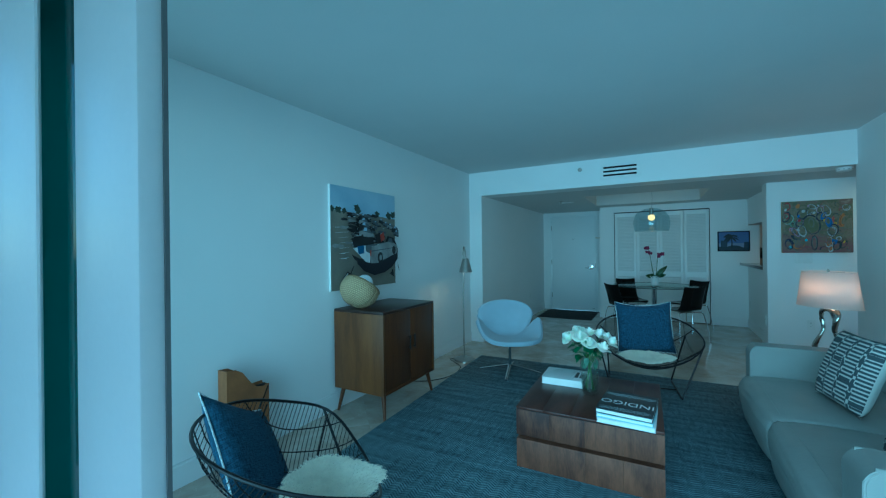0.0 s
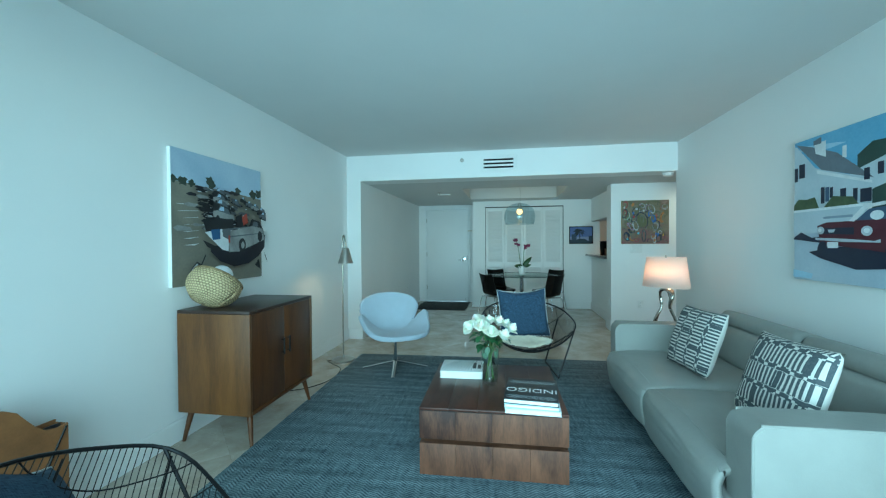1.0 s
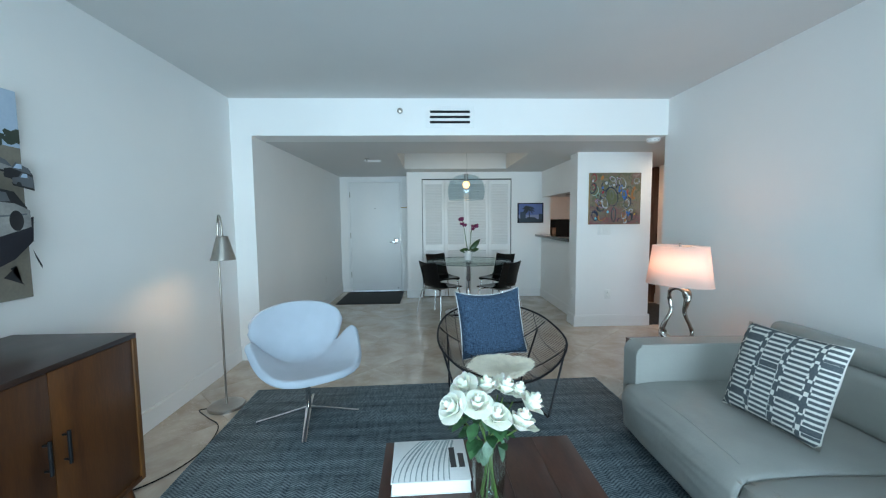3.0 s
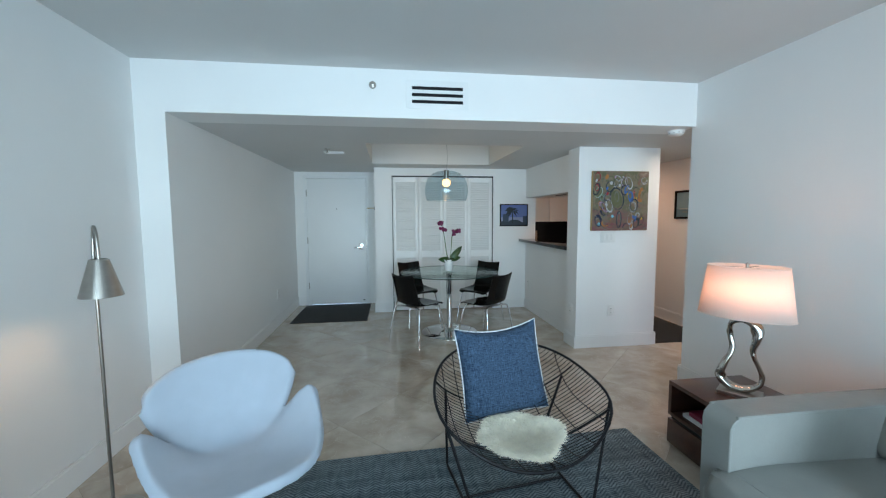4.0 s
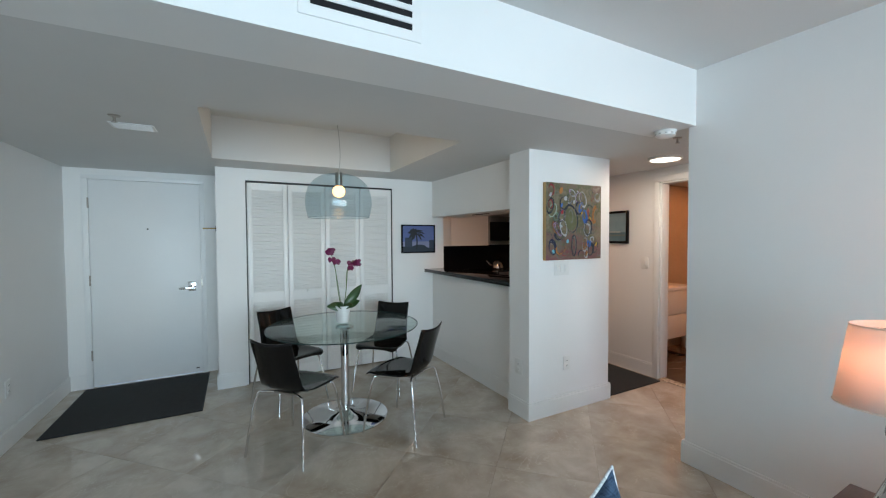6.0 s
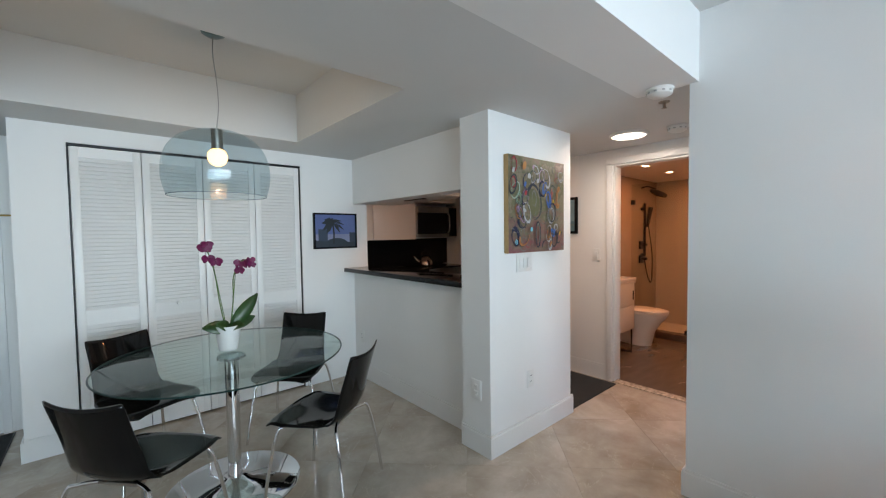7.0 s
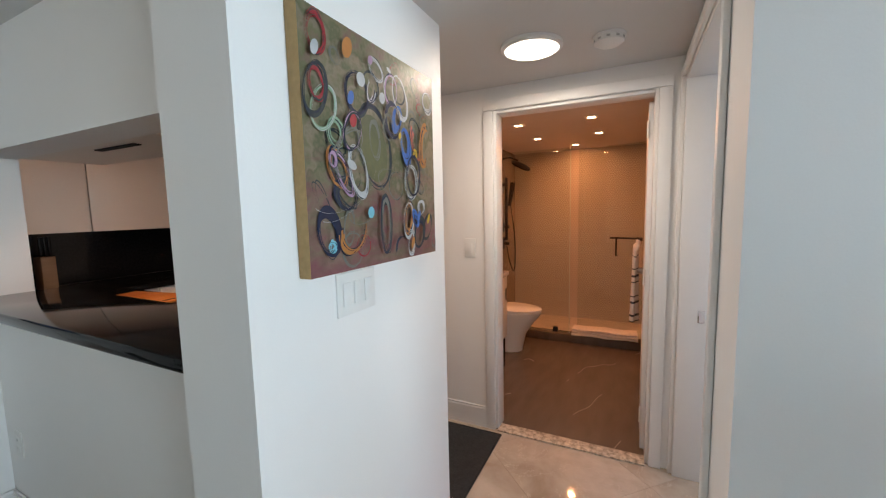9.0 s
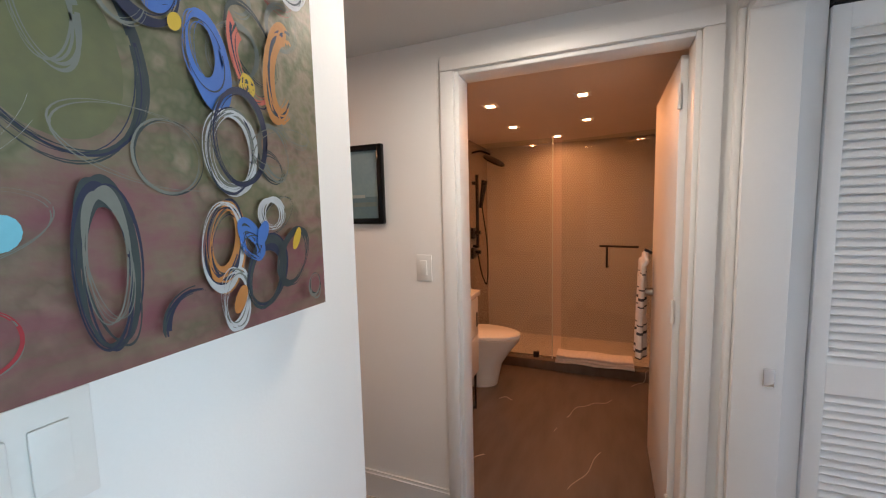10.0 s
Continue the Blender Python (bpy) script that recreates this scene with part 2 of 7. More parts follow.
def bath_floor_mat():
    m = bpy.data.materials.new("brown_veined_porcelain")
    m.use_nodes = True
    nt = m.node_tree
    v = coords(nt, (0.35, 1.5, 1), (0, 0, 0.75))
    c = node(nt, "ShaderNodeTexNoise", Scale=1.5, Detail=2.0, Distortion=0.5)
    a = node(nt, "ShaderNodeTexNoise", Scale=7.0, Detail=4.0)
    gate = node(nt, "ShaderNodeTexNoise", Scale=2.2)
    for n in (a, c):
        nt.links.new(v, n.inputs["Vector"])
    nt.links.new(coords(nt), gate.inputs["Vector"])
    sep = nt.nodes.new("ShaderNodeSeparateXYZ")
    nt.links.new(coords(nt, (1, 1, 1), (0, 0, 0.55)), sep.inputs[0])
    run = maths(nt, "ADD", maths(nt, "MULTIPLY", sep.outputs["Y"], 2.6), maths(nt, "MULTIPLY", c.outputs["Fac"], 1.5))
    vein = maths(nt, "LESS_THAN", maths(nt, "ABSOLUTE", maths(nt, "SUBTRACT", maths(nt, "FRACT", run), 0.5)), 0.007)
    vein = maths(nt, "MULTIPLY", vein, maths(nt, "GREATER_THAN", gate.outputs["Fac"], 0.53))
    f = maths(nt, "ADD", maths(nt, "MULTIPLY", a.outputs["Fac"], 0.25), maths(nt, "MULTIPLY", vein, 0.7))
    two_tone(m, f, (0.085, 0.062, 0.05), (0.42, 0.36, 0.30))
    nt.nodes["Principled BSDF"].inputs["Roughness"].default_value = 0.2
    return m


BATHFLOOR = bath_floor_mat()


def rug_mat():
    m = bpy.data.materials.new("blue_grey_herringbone_rug")
    m.use_nodes = True
    nt = m.node_tree
    b = nt.nodes["Principled BSDF"]
    sep = nt.nodes.new("ShaderNodeSeparateXYZ")
    nt.links.new(coords(nt), sep.inputs[0])
    zig = maths(nt, "PINGPONG", sep.outputs["X"], 0.045)
    ph = maths(nt, "MULTIPLY", maths(nt, "ADD", sep.outputs["Y"], maths(nt, "MULTIPLY", zig, 0.75)), 330.0)
    s = maths(nt, "ADD", maths(nt, "MULTIPLY", maths(nt, "SINE", ph), 0.5), 0.5)
    n = node(nt, "ShaderNodeTexNoise", Scale=3.0, Detail=6.0)
    nt.links.new(coords(nt, (14, 3, 1)), n.inputs["Vector"])
    n2 = node(nt, "ShaderNodeTexNoise", Scale=120.0, Detail=2.0)
    nt.links.new(coords(nt), n2.inputs["Vector"])
    band = node(nt, "ShaderNodeTexNoise", Scale=1.0, Detail=5.0, Roughness=0.7)
    nt.links.new(coords(nt, (1.3, 16, 1)), band.inputs["Vector"])
    amount = maths(nt, "MULTIPLY", maths(nt, "SUBTRACT", band.outputs["Fac"], 0.30), 1.9)
    f = maths(nt, "ADD", maths(nt, "MULTIPLY", maths(nt, "MULTIPLY", s, amount), 0.72), maths(nt, "MULTIPLY", n.outputs["Fac"], 0.38))
    f = maths(nt, "ADD", f, maths(nt, "MULTIPLY", n2.outputs["Fac"], 0.30))
    r = two_tone(m, f, (0.016, 0.036, 0.052), (0.37, 0.46, 0.50))
    r.color_ramp.elements[0].position, r.color_ramp.elements[1].position = 0.26, 1.0
    b.inputs["Roughness"].default_value = 0.95
    bp = node(nt, "ShaderNodeBump", Strength=0.8, Distance=0.004)
    nt.links.new(f, bp.inputs["Height"])
    nt.links.new(bp.outputs["Normal"], b.inputs["Normal"])
    return m


RUG = rug_mat()


def weave(name, dark, light, sx, sz):
    """Slubby woven cloth."""
    m = bpy.data.materials.new(name)
    m.use_nodes = True
    nt = m.node_tree
    a, c = node(nt, "ShaderNodeTexNoise", Scale=sx, Detail=3.0), node(nt, "ShaderNodeTexNoise", Scale=sx, Detail=3.0)
    nt.links.new(coords(nt, (1, 1, 9)), a.inputs["Vector"])
    nt.links.new(coords(nt, (9, 1, 1)), c.inputs["Vector"])
    f = maths(nt, "MULTIPLY", maths(nt, "ADD", a.outputs["Fac"], c.outputs["Fac"]), 0.5)
    r = two_tone(m, f, dark, light)
    r.color_ramp.elements[0].position, r.color_ramp.elements[1].position = 0.38, 0.66
    b = nt.nodes["Principled BSDF"]
    b.inputs["Roughness"].default_value = 0.92
    bp = node(nt, "ShaderNodeBump", Strength=0.4, Distance=0.003)
    nt.links.new(f, bp.inputs["Height"])
    nt.links.new(bp.outputs["Normal"], b.inputs["Normal"])
    return m


DENIM = weave("blue_denim_weave", (0.010, 0.025, 0.055), (0.070, 0.125, 0.205), 34, 34)


def pillow_pattern():
    """Black bars in columns between chains of checks on off-white cotton."""
    m = bpy.data.materials.new("black_and_white_woven_cotton")
    m.use_nodes = True
    nt = m.node_tree
    sep = nt.nodes.new("ShaderNodeSeparateXYZ")
    nt.links.new(coords(nt), sep.inputs[0])
    x, z = sep.outputs["X"], sep.outputs["Z"]
    cu = maths(nt, "FRACT", maths(nt, "ADD", maths(nt, "MULTIPLY", x, 9.2), 0.5))
    chain = maths(nt, "GREATER_THAN", cu, 0.74)
    bars = maths(nt, "GREATER_THAN", maths(nt, "FRACT", maths(nt, "MULTIPLY", z, 44.0)), 0.44)
    shift = maths(nt, "MULTIPLY", maths(nt, "FLOOR", maths(nt, "ADD", maths(nt, "MULTIPLY", x, 9.2), 0.5)), 0.37)
    solid = maths(nt, "GREATER_THAN", maths(nt, "FRACT", maths(nt, "ADD", maths(nt, "MULTIPLY", z, 3.6), shift)), 0.91)
    dark = maths(nt, "MAXIMUM", bars, solid)
    ck = maths(nt, "ADD", maths(nt, "FLOOR", maths(nt, "MULTIPLY", x, 70.0)), maths(nt, "FLOOR", maths(nt, "MULTIPLY", z, 42.0)))
    check = maths(nt, "GREATER_THAN", maths(nt, "FRACT", maths(nt, "MULTIPLY", ck, 0.5)), 0.25)
    core = maths(nt, "LESS_THAN", maths(nt, "ABSOLUTE", maths(nt, "SUBTRACT", cu, 0.87)), 0.085)
    block = maths(nt, "MULTIPLY", core, maths(nt, "GREATER_THAN", maths(nt, "FRACT", maths(nt, "ADD", maths(nt, "MULTIPLY", z, 14.6), shift)), 0.42))
    check = maths(nt, "MAXIMUM", check, block)
    f = maths(nt, "ADD", maths(nt, "MULTIPLY", chain, check), maths(nt, "MULTIPLY", maths(nt, "SUBTRACT", 1.0, chain), dark))
    front = maths(nt, "GREATER_THAN", maths(nt, "MULTIPLY", sep.outputs["Y"], -1.0), 0.004)
    f = maths(nt, "MULTIPLY", f, front)
    n = node(nt, "ShaderNodeTexNoise", Scale=150.0, Detail=2.0)
    nt.links.new(coords(nt), n.inputs["Vector"])
    f = maths(nt, "ADD", maths(nt, "MULTIPLY", f, 0.85), maths(nt, "MULTIPLY", n.outputs["Fac"], 0.15))
    two_tone(m, f, (0.70, 0.69, 0.64), (0.028, 0.045, 0.06))
    b = nt.nodes["Principled BSDF"]
    b.inputs["Roughness"].default_value = 0.9
    bp = node(nt, "ShaderNodeBump", Strength=0.35, Distance=0.002)
    nt.links.new(f, bp.inputs["Height"])
    nt.links.new(bp.outputs["Normal"], b.inputs["Normal"])
    return m


PATTERN = pillow_pattern()


def hex_tiles():
    """Small round tiles in staggered rows."""
    m = bpy.data.materials.new("penny_mosaic")
    m.use_nodes = True
    nt = m.node_tree
    sep = nt.nodes.new("ShaderNodeSeparateXYZ")
    nt.links.new(coords(nt), sep.inputs[0])
    a, h = 0.030, 0.030 * math.sqrt(3)
    def dist(off):
        y = maths(nt, "SUBTRACT", maths(nt, "FRACT", maths(nt, "ADD", maths(nt, "DIVIDE", sep.outputs["Y"], a), off)), 0.5)
        z = maths(nt, "MULTIPLY", maths(nt, "SUBTRACT", maths(nt, "FRACT", maths(nt, "ADD", maths(nt, "DIVIDE", sep.outputs["Z"], h), off)), 0.5), math.sqrt(3))
        return maths(nt, "SQRT", maths(nt, "ADD", maths(nt, "MULTIPLY", y, y), maths(nt, "MULTIPLY", z, z)))
    d = maths(nt, "MINIMUM", dist(0.0), dist(0.5))
    r = two_tone(m, d, (0.56, 0.50, 0.44), (0.44, 0.39, 0.34))
    r.color_ramp.elements[0].position, r.color_ramp.elements[1].position = 0.40, 0.50
    b = nt.nodes["Principled BSDF"]
    b.inputs["Roughness"].default_value = 0.25
    bp = node(nt, "ShaderNodeBump", Strength=0.4, Distance=0.003)
    bp.invert = True
    nt.links.new(d, bp.inputs["Height"])
    nt.links.new(bp.outputs["Normal"], b.inputs["Normal"])
    return m


MOSAIC = hex_tiles()
TAUPE = mat("taupe_wall_tile", (0.33, 0.27, 0.22), 0.25, vary=0.12, scale=2.5)
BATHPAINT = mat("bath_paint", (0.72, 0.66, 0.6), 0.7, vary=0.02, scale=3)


def basket_mat():
    m = bpy.data.materials.new("woven_seagrass")
    m.use_nodes = True
    nt = m.node_tree
    sep = nt.nodes.new("ShaderNodeSeparateXYZ")
    uvn = nt.nodes.new("ShaderNodeTexCoord")
    nt.links.new(uvn.outputs["UV"], sep.inputs[0])
    u, v = maths(nt, "MULTIPLY", sep.outputs["X"], 46.0), maths(nt, "MULTIPLY", sep.outputs["Y"], 17.0)
    off = maths(nt, "MULTIPLY", maths(nt, "FLOOR", v), 0.5)
    su = maths(nt, "ABSOLUTE", maths(nt, "SINE", maths(nt, "MULTIPLY", maths(nt, "ADD", u, off), math.pi)))
    sv = maths(nt, "ABSOLUTE", maths(nt, "SINE", maths(nt, "MULTIPLY", v, math.pi)))
    f = maths(nt, "MULTIPLY", su, sv)
    n = node(nt, "ShaderNodeTexNoise", Scale=40.0, Detail=3.0)
    nt.links.new(uvn.outputs["Object"], n.inputs["Vector"])
    f2 = maths(nt, "ADD", maths(nt, "MULTIPLY", f, 0.7), maths(nt, "MULTIPLY", n.outputs["Fac"], 0.4))
    r = two_tone(m, f2, (0.13, 0.085, 0.035), (0.62, 0.49, 0.28))
    r.color_ramp.elements[0].position, r.color_ramp.elements[1].position = 0.12, 0.66
    b = nt.nodes["Principled BSDF"]
    b.inputs["Roughness"].default_value = 0.8
    bp = node(nt, "ShaderNodeBump", Strength=0.9, Distance=0.006)
    nt.links.new(f, bp.inputs["Height"])
    nt.links.new(bp.outputs["Normal"], b.inputs["Normal"])
    return m


BASKET = basket_mat()


# ---- mesh helpers ----
def box(bm, x0, x1, y0, y1, z0, z1, r=0.0, seg=2, m=None, mi=0):
    """A box, with rounded edges where r is given."""
    t = bmesh.new()
    bmesh.ops.create_cube(t, size=1.0)
    for v in t.verts:
        v.co = ((x0 + x1) / 2 + v.co.x * (x1 - x0), (y0 + y1) / 2 + v.co.y * (y1 - y0), (z0 + z1) / 2 + v.co.z * (z1 - z0))
    if r:
        bmesh.ops.bevel(t, geom=t.edges[:], offset=r, segments=seg, profile=0.5, affect="EDGES")
    join(bm, t, m, mi)


def join(bm, t, m=None, mi=0):
    if m is not None:
        bmesh.ops.transform(t, matrix=m, verts=t.verts[:])
    for f in t.faces:
        f.material_index = mi
    me = bpy.data.meshes.new("t")
    t.to_mesh(me)
    t.free()
    bm.from_mesh(me)
    bpy.data.meshes.remove(me)


def rod(bm, p0, p1, r0, r1=None, seg=12):
    """A round bar between two points."""
    p0, p1 = Vector(p0), Vector(p1)
    t = bmesh.new()
    bmesh.ops.create_cone(t, cap_ends=True, segments=seg, radius1=r0, radius2=r0 if r1 is None else r1, depth=(p1 - p0).length)
    join(bm, t, Matrix.Translation((p0 + p1) / 2) @ (p1 - p0).to_track_quat("Z", "Y").to_matrix().to_4x4())


def tube(bm, pts, r, seg=8, closed=False, flat=1.0):
    """A round bar along a line of points; r is a number or a function of 0..1."""
    pts = [Vector(p) for p in pts]
    n = len(pts)
    rings = []
    up = Vector((0.13, 0.21, 0.97)).normalized()
    for i, p in enumerate(pts):
        a = pts[(i - 1) % n] if closed or i else p
        c = pts[(i + 1) % n] if closed or i < n - 1 else p
        d = (c - a).normalized()
        sx = d.cross(up)
        if sx.length < 1e-3:
            sx = d.orthogonal()
        sx.normalize()
        sy = d.cross(sx).normalized()
        rr = r(i / (n - 1)) if callable(r) else r
        rings.append([bm.verts.new(p + sx * rr * math.cos(k * math.tau / seg) + sy * rr * flat * math.sin(k * math.tau / seg)) for k in range(seg)])
    for i in range(n if closed else n - 1):
        A, B = rings[i], rings[(i + 1) % n]
        for k in range(seg):
            bm.faces.new((A[k], A[(k + 1) % seg], B[(k + 1) % seg], B[k]))
    if not closed:
        bm.faces.new(rings[0][::-1])
        bm.faces.new(rings[-1])


def smooth_line(pts, n=8):
    """Points on a smooth curve through the given ones."""
    P = [Vector(p) for p in pts]
    P = [2 * P[0] - P[1], *P, 2 * P[-1] - P[-2]]
    out = []
    for i in range(1, len(P) - 2):
        for k in range(n):
            t = k / n
            out.append(0.5 * (2 * P[i] + (P[i + 1] - P[i - 1]) * t + (2 * P[i - 1] - 5 * P[i] + 4 * P[i + 1] - P[i + 2]) * t * t + (3 * P[i] - P[i - 1] - 3 * P[i + 1] + P[i + 2]) * t ** 3))
    return out + [P[-2]]


def lathe(bm, prof, seg=32, centre=(0, 0), caps=True, sx=1.0, sy=1.0):
    """A turned form from (radius, height) pairs."""
    rings = [[bm.verts.new((centre[0] + sx * r * math.cos(k * math.tau / seg), centre[1] + sy * r * math.sin(k * math.tau / seg), z)) for k in range(seg)] for r, z in prof]
    for A, B in zip(rings, rings[1:]):
        for k in range(seg):
            bm.faces.new((A[k], A[(k + 1) % seg], B[(k + 1) % seg], B[k]))
    if caps:
        if prof[0][0] > 1e-4:
            bm.faces.new(rings[0][::-1])
        if prof[-1][0] > 1e-4:
            bm.faces.new(rings[-1])
    return rings


def sheet(bm, f, nu, nv, mi=0):
    """A surface from a function of two numbers in 0..1, with its own flat coordinates."""
    uv = bm.loops.layers.uv.verify()
    g = [[bm.verts.new(f(i / nu, j / nv)) for j in range(nv + 1)] for i in range(nu + 1)]
    for i in range(nu):
        for j in range(nv):
            fc = bm.faces.new((g[i][j], g[i + 1][j], g[i + 1][j + 1], g[i][j + 1]))
            fc.material_index = mi
            for lp, (a, b) in zip(fc.loops, ((i, j), (i + 1, j), (i + 1, j + 1), (i, j + 1))):
                lp[uv].uv = (a / nu, b / nv)


def mesh_from(name, bm, mats, smooth=None):
    bmesh.ops.recalc_face_normals(bm, faces=bm.faces[:])
    if smooth:
        for f in bm.faces:
            f.smooth = True
        for e in bm.edges:
            if len(e.link_faces) == 2 and e.calc_face_angle(0) > radians(smooth):
                e.smooth = False
    me = bpy.data.meshes.new(name)
    bm.to_mesh(me)
    bm.free()
    for m in mats if isinstance(mats, (list, tuple)) else [mats]:
        me.materials.append(m)
    return me


def part(name, bm, material, parent, label="", smooth=40):
    """One mesh under a thing or a part."""
    ob = new(name, mesh_from(name, bm, material, smooth))
    ob.parent = parent
    if label:
        tagged(ob, label)
    return ob


def thing(name, m, label, category, group="", kind=""):
    ob = new(name)
    ob.matrix_world = m
    ob.empty_display_size = 0.1
    return tagged(ob, label, category, group, kind)


def solid(name, bm, material, label, category, kind="", smooth=40, group=""):
    """A thing that is one mesh."""
    return tagged(new(name, mesh_from(name, bm, material, smooth)), label, category, group, kind)


def walls(name, boxes, material, label, category="wall"):
    bm = bmesh.new()
    for b in boxes:
        box(bm, *b)
    return solid(name, bm, material, label, category, "structure", None)


def B(*a, **k):
    bm = bmesh.new()
    box(bm, *a, **k)
    return bm


def R(*a, **k):
    bm = bmesh.new()
    rod(bm, *a, **k)
    return bm


def T(*a, **k):
    bm = bmesh.new()
    tube(bm, *a, **k)
    return bm


def L(*a, **k):
    bm = bmesh.new()
    lathe(bm, *a, **k)
    return bm

# ---- structure ----
XL, XR, XN = -2.314, 1.83, -2.12          # living room sides, side wall of the entry
YW, YB, YC, YD = 0.30, 5.29, 8.17, 8.81   # window, beam, closet front, entry door
ZC, ZS, ZT = 2.475, 2.135, 2.50           # living ceiling, dining ceiling, tray
XK, XP0, XP1, YP = 1.445, 1.32, 2.235, 6.24
XH, YH = 3.08, 5.33                       # bath wall of the hall, side wall of the hall

floor = tagged(new("floor", mesh_from("floor", B(-2.5, 3.2, 0.05, 9.6, -0.12, -0.004), mat("grout", (0.36, 0.305, 0.24), 0.5, vary=0.1))),
               "polished cream marble floor with tiles laid diagonally", "floor", "", "structure")
walls("wall_left", [(XL - 0.15, XL, 0.16, YB, 0, ZC), (XL - 0.15, XN, YB, YD + 0.14, 0, ZS)], WALL, "plain white painted living room wall")
walls("wall_right", [(XR, XR + 0.14, 0.16, YB, 0, ZC), (XR, XR + 0.14, YB, YH, 0, ZS)], WALL, "plain white painted wall behind the sofa")
walls("wall_hall_side", [(XR + 0.14, 2.09, YH - 0.14, YH - 0.001, 0, ZS), (3.045, 3.30, YH - 0.14, YH - 0.001, 0, ZS), (2.09, 3.045, YH - 0.14, YH - 0.001, 2.03, ZS)], WALL, "white hall wall with a cased opening")
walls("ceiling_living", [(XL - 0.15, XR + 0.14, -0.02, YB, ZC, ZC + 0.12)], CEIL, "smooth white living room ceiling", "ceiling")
walls("beam", [(XL, XR + 0.01, YB, YB + 0.30, ZS, ZC + 0.12)], WALL, "white dropped beam with an air grille", "beam")
TX0, TX1, TY0, TY1 = -0.86, 0.745, 6.29, 7.745
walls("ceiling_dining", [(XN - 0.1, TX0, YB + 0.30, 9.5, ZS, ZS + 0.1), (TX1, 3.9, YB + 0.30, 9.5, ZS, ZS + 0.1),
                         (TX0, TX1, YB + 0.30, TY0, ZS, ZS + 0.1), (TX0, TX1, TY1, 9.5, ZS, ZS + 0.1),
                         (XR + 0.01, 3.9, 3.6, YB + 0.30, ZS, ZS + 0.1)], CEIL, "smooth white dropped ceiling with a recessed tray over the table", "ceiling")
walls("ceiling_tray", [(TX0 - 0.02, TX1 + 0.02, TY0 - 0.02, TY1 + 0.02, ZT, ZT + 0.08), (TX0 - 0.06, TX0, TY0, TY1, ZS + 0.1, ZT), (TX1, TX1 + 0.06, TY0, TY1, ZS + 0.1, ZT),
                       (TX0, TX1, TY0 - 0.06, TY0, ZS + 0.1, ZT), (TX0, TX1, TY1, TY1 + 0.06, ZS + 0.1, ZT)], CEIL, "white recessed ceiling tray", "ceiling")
walls("wall_entry", [(XN, -1.985, YD, YD + 0.14, 0, ZS), (-0.985, -0.857, YD, YD + 0.14, 0, ZS), (-1.985, -0.985, YD, YD + 0.14, 2.075, ZS)], WALL, "white wall round the entry door")
CX0, CX1, CZ = -0.602, 0.924, 2.022
walls("wall_closet", [(-0.857, CX0, YC, YC + 0.1, 0, ZS), (CX1, 1.60, YC, YC + 0.1, 0, ZS), (CX0, CX1, YC, YC + 0.1, CZ, ZS), ], WALL, "white wall round the louvred closet")
walls("wall_closet_side", [(-0.857, -0.757, YC + 0.1, YD + 0.14, 0, ZS)], WALL, "white side wall of the closet by the entry")
walls("wall_closet_back", [(-0.757, 1.60, 8.85, 8.95, 0, ZS), (1.55, 1.60, YC + 0.1, 8.85, 0, ZS), (1.55, 1.60, 8.95, 9.40, 0, ZS)], WALL, "white wall behind the closet")
walls("wall_pass_through", [(XK, XK + 0.14, YP + 0.24, YC, 0, 1.03), (XK, XK + 0.15, YP + 0.24, YC, 1.70, ZS)], WALL, "white half wall under the kitchen pass-through")
walls("wall_pillar", [(XP0, XP1, YP, YP + 0.245, 0, ZS)], WALL, "white wall end between kitchen and hall")
walls("wall_bath", [(XH, XH + 0.12, YH - 0.001, 5.437, 0, ZS), (XH, XH + 0.12, 6.308, 7.5, 0, ZS), (XH, XH + 0.12, 5.437, 6.308, 1.998, ZS)], WALL, "white hall wall with the bathroom doorway")
walls("wall_kitchen", [(XK + 0.1, 3.9, 9.40, 9.5, 0, ZS), (3.78, 3.9, 7.07, 9.40, 0, ZS), (XH + 0.12, 3.78, 7.38, 7.5, 0, ZS)], WALL, "white kitchen wall")
walls("wall_bedroom", [(3.10, 3.22, 3.6, 4.44, 0, ZS), (3.10, 3.22, 5.112, YH - 0.141, 0, ZS), (3.10, 3.22, 4.44, 5.112, 2.04, ZS), (1.97, 2.12, 3.5, 3.6, 0, ZS), (2.98, 3.22, 3.5, 3.6, 0, ZS), (2.12, 2.98, 3.5, 3.6, 0, 0.8), (2.12, 2.98, 3.5, 3.6, 2.0, ZS), (3.6, 3.7, 3.6, 5.19, 0, ZS)], WALL, "white wall of the room beside the hall")

# baseboards
def baseboard(runs):
    bm = bmesh.new()
    for x0, x1, y0, y1 in runs:
        box(bm, x0, x1, y0, y1, 0, 0.125)
        ax = 0.004
        if x1 - x0 > y1 - y0:
            box(bm, x0, x1, y0 + ax, y1 - ax, 0.125, 0.14)
        else:
            box(bm, x0 + ax, x1 - ax, y0, y1, 0.125, 0.14)
    return solid("baseboard", bm, TRIM, "tall white painted baseboard", "baseboard", "structure", None)


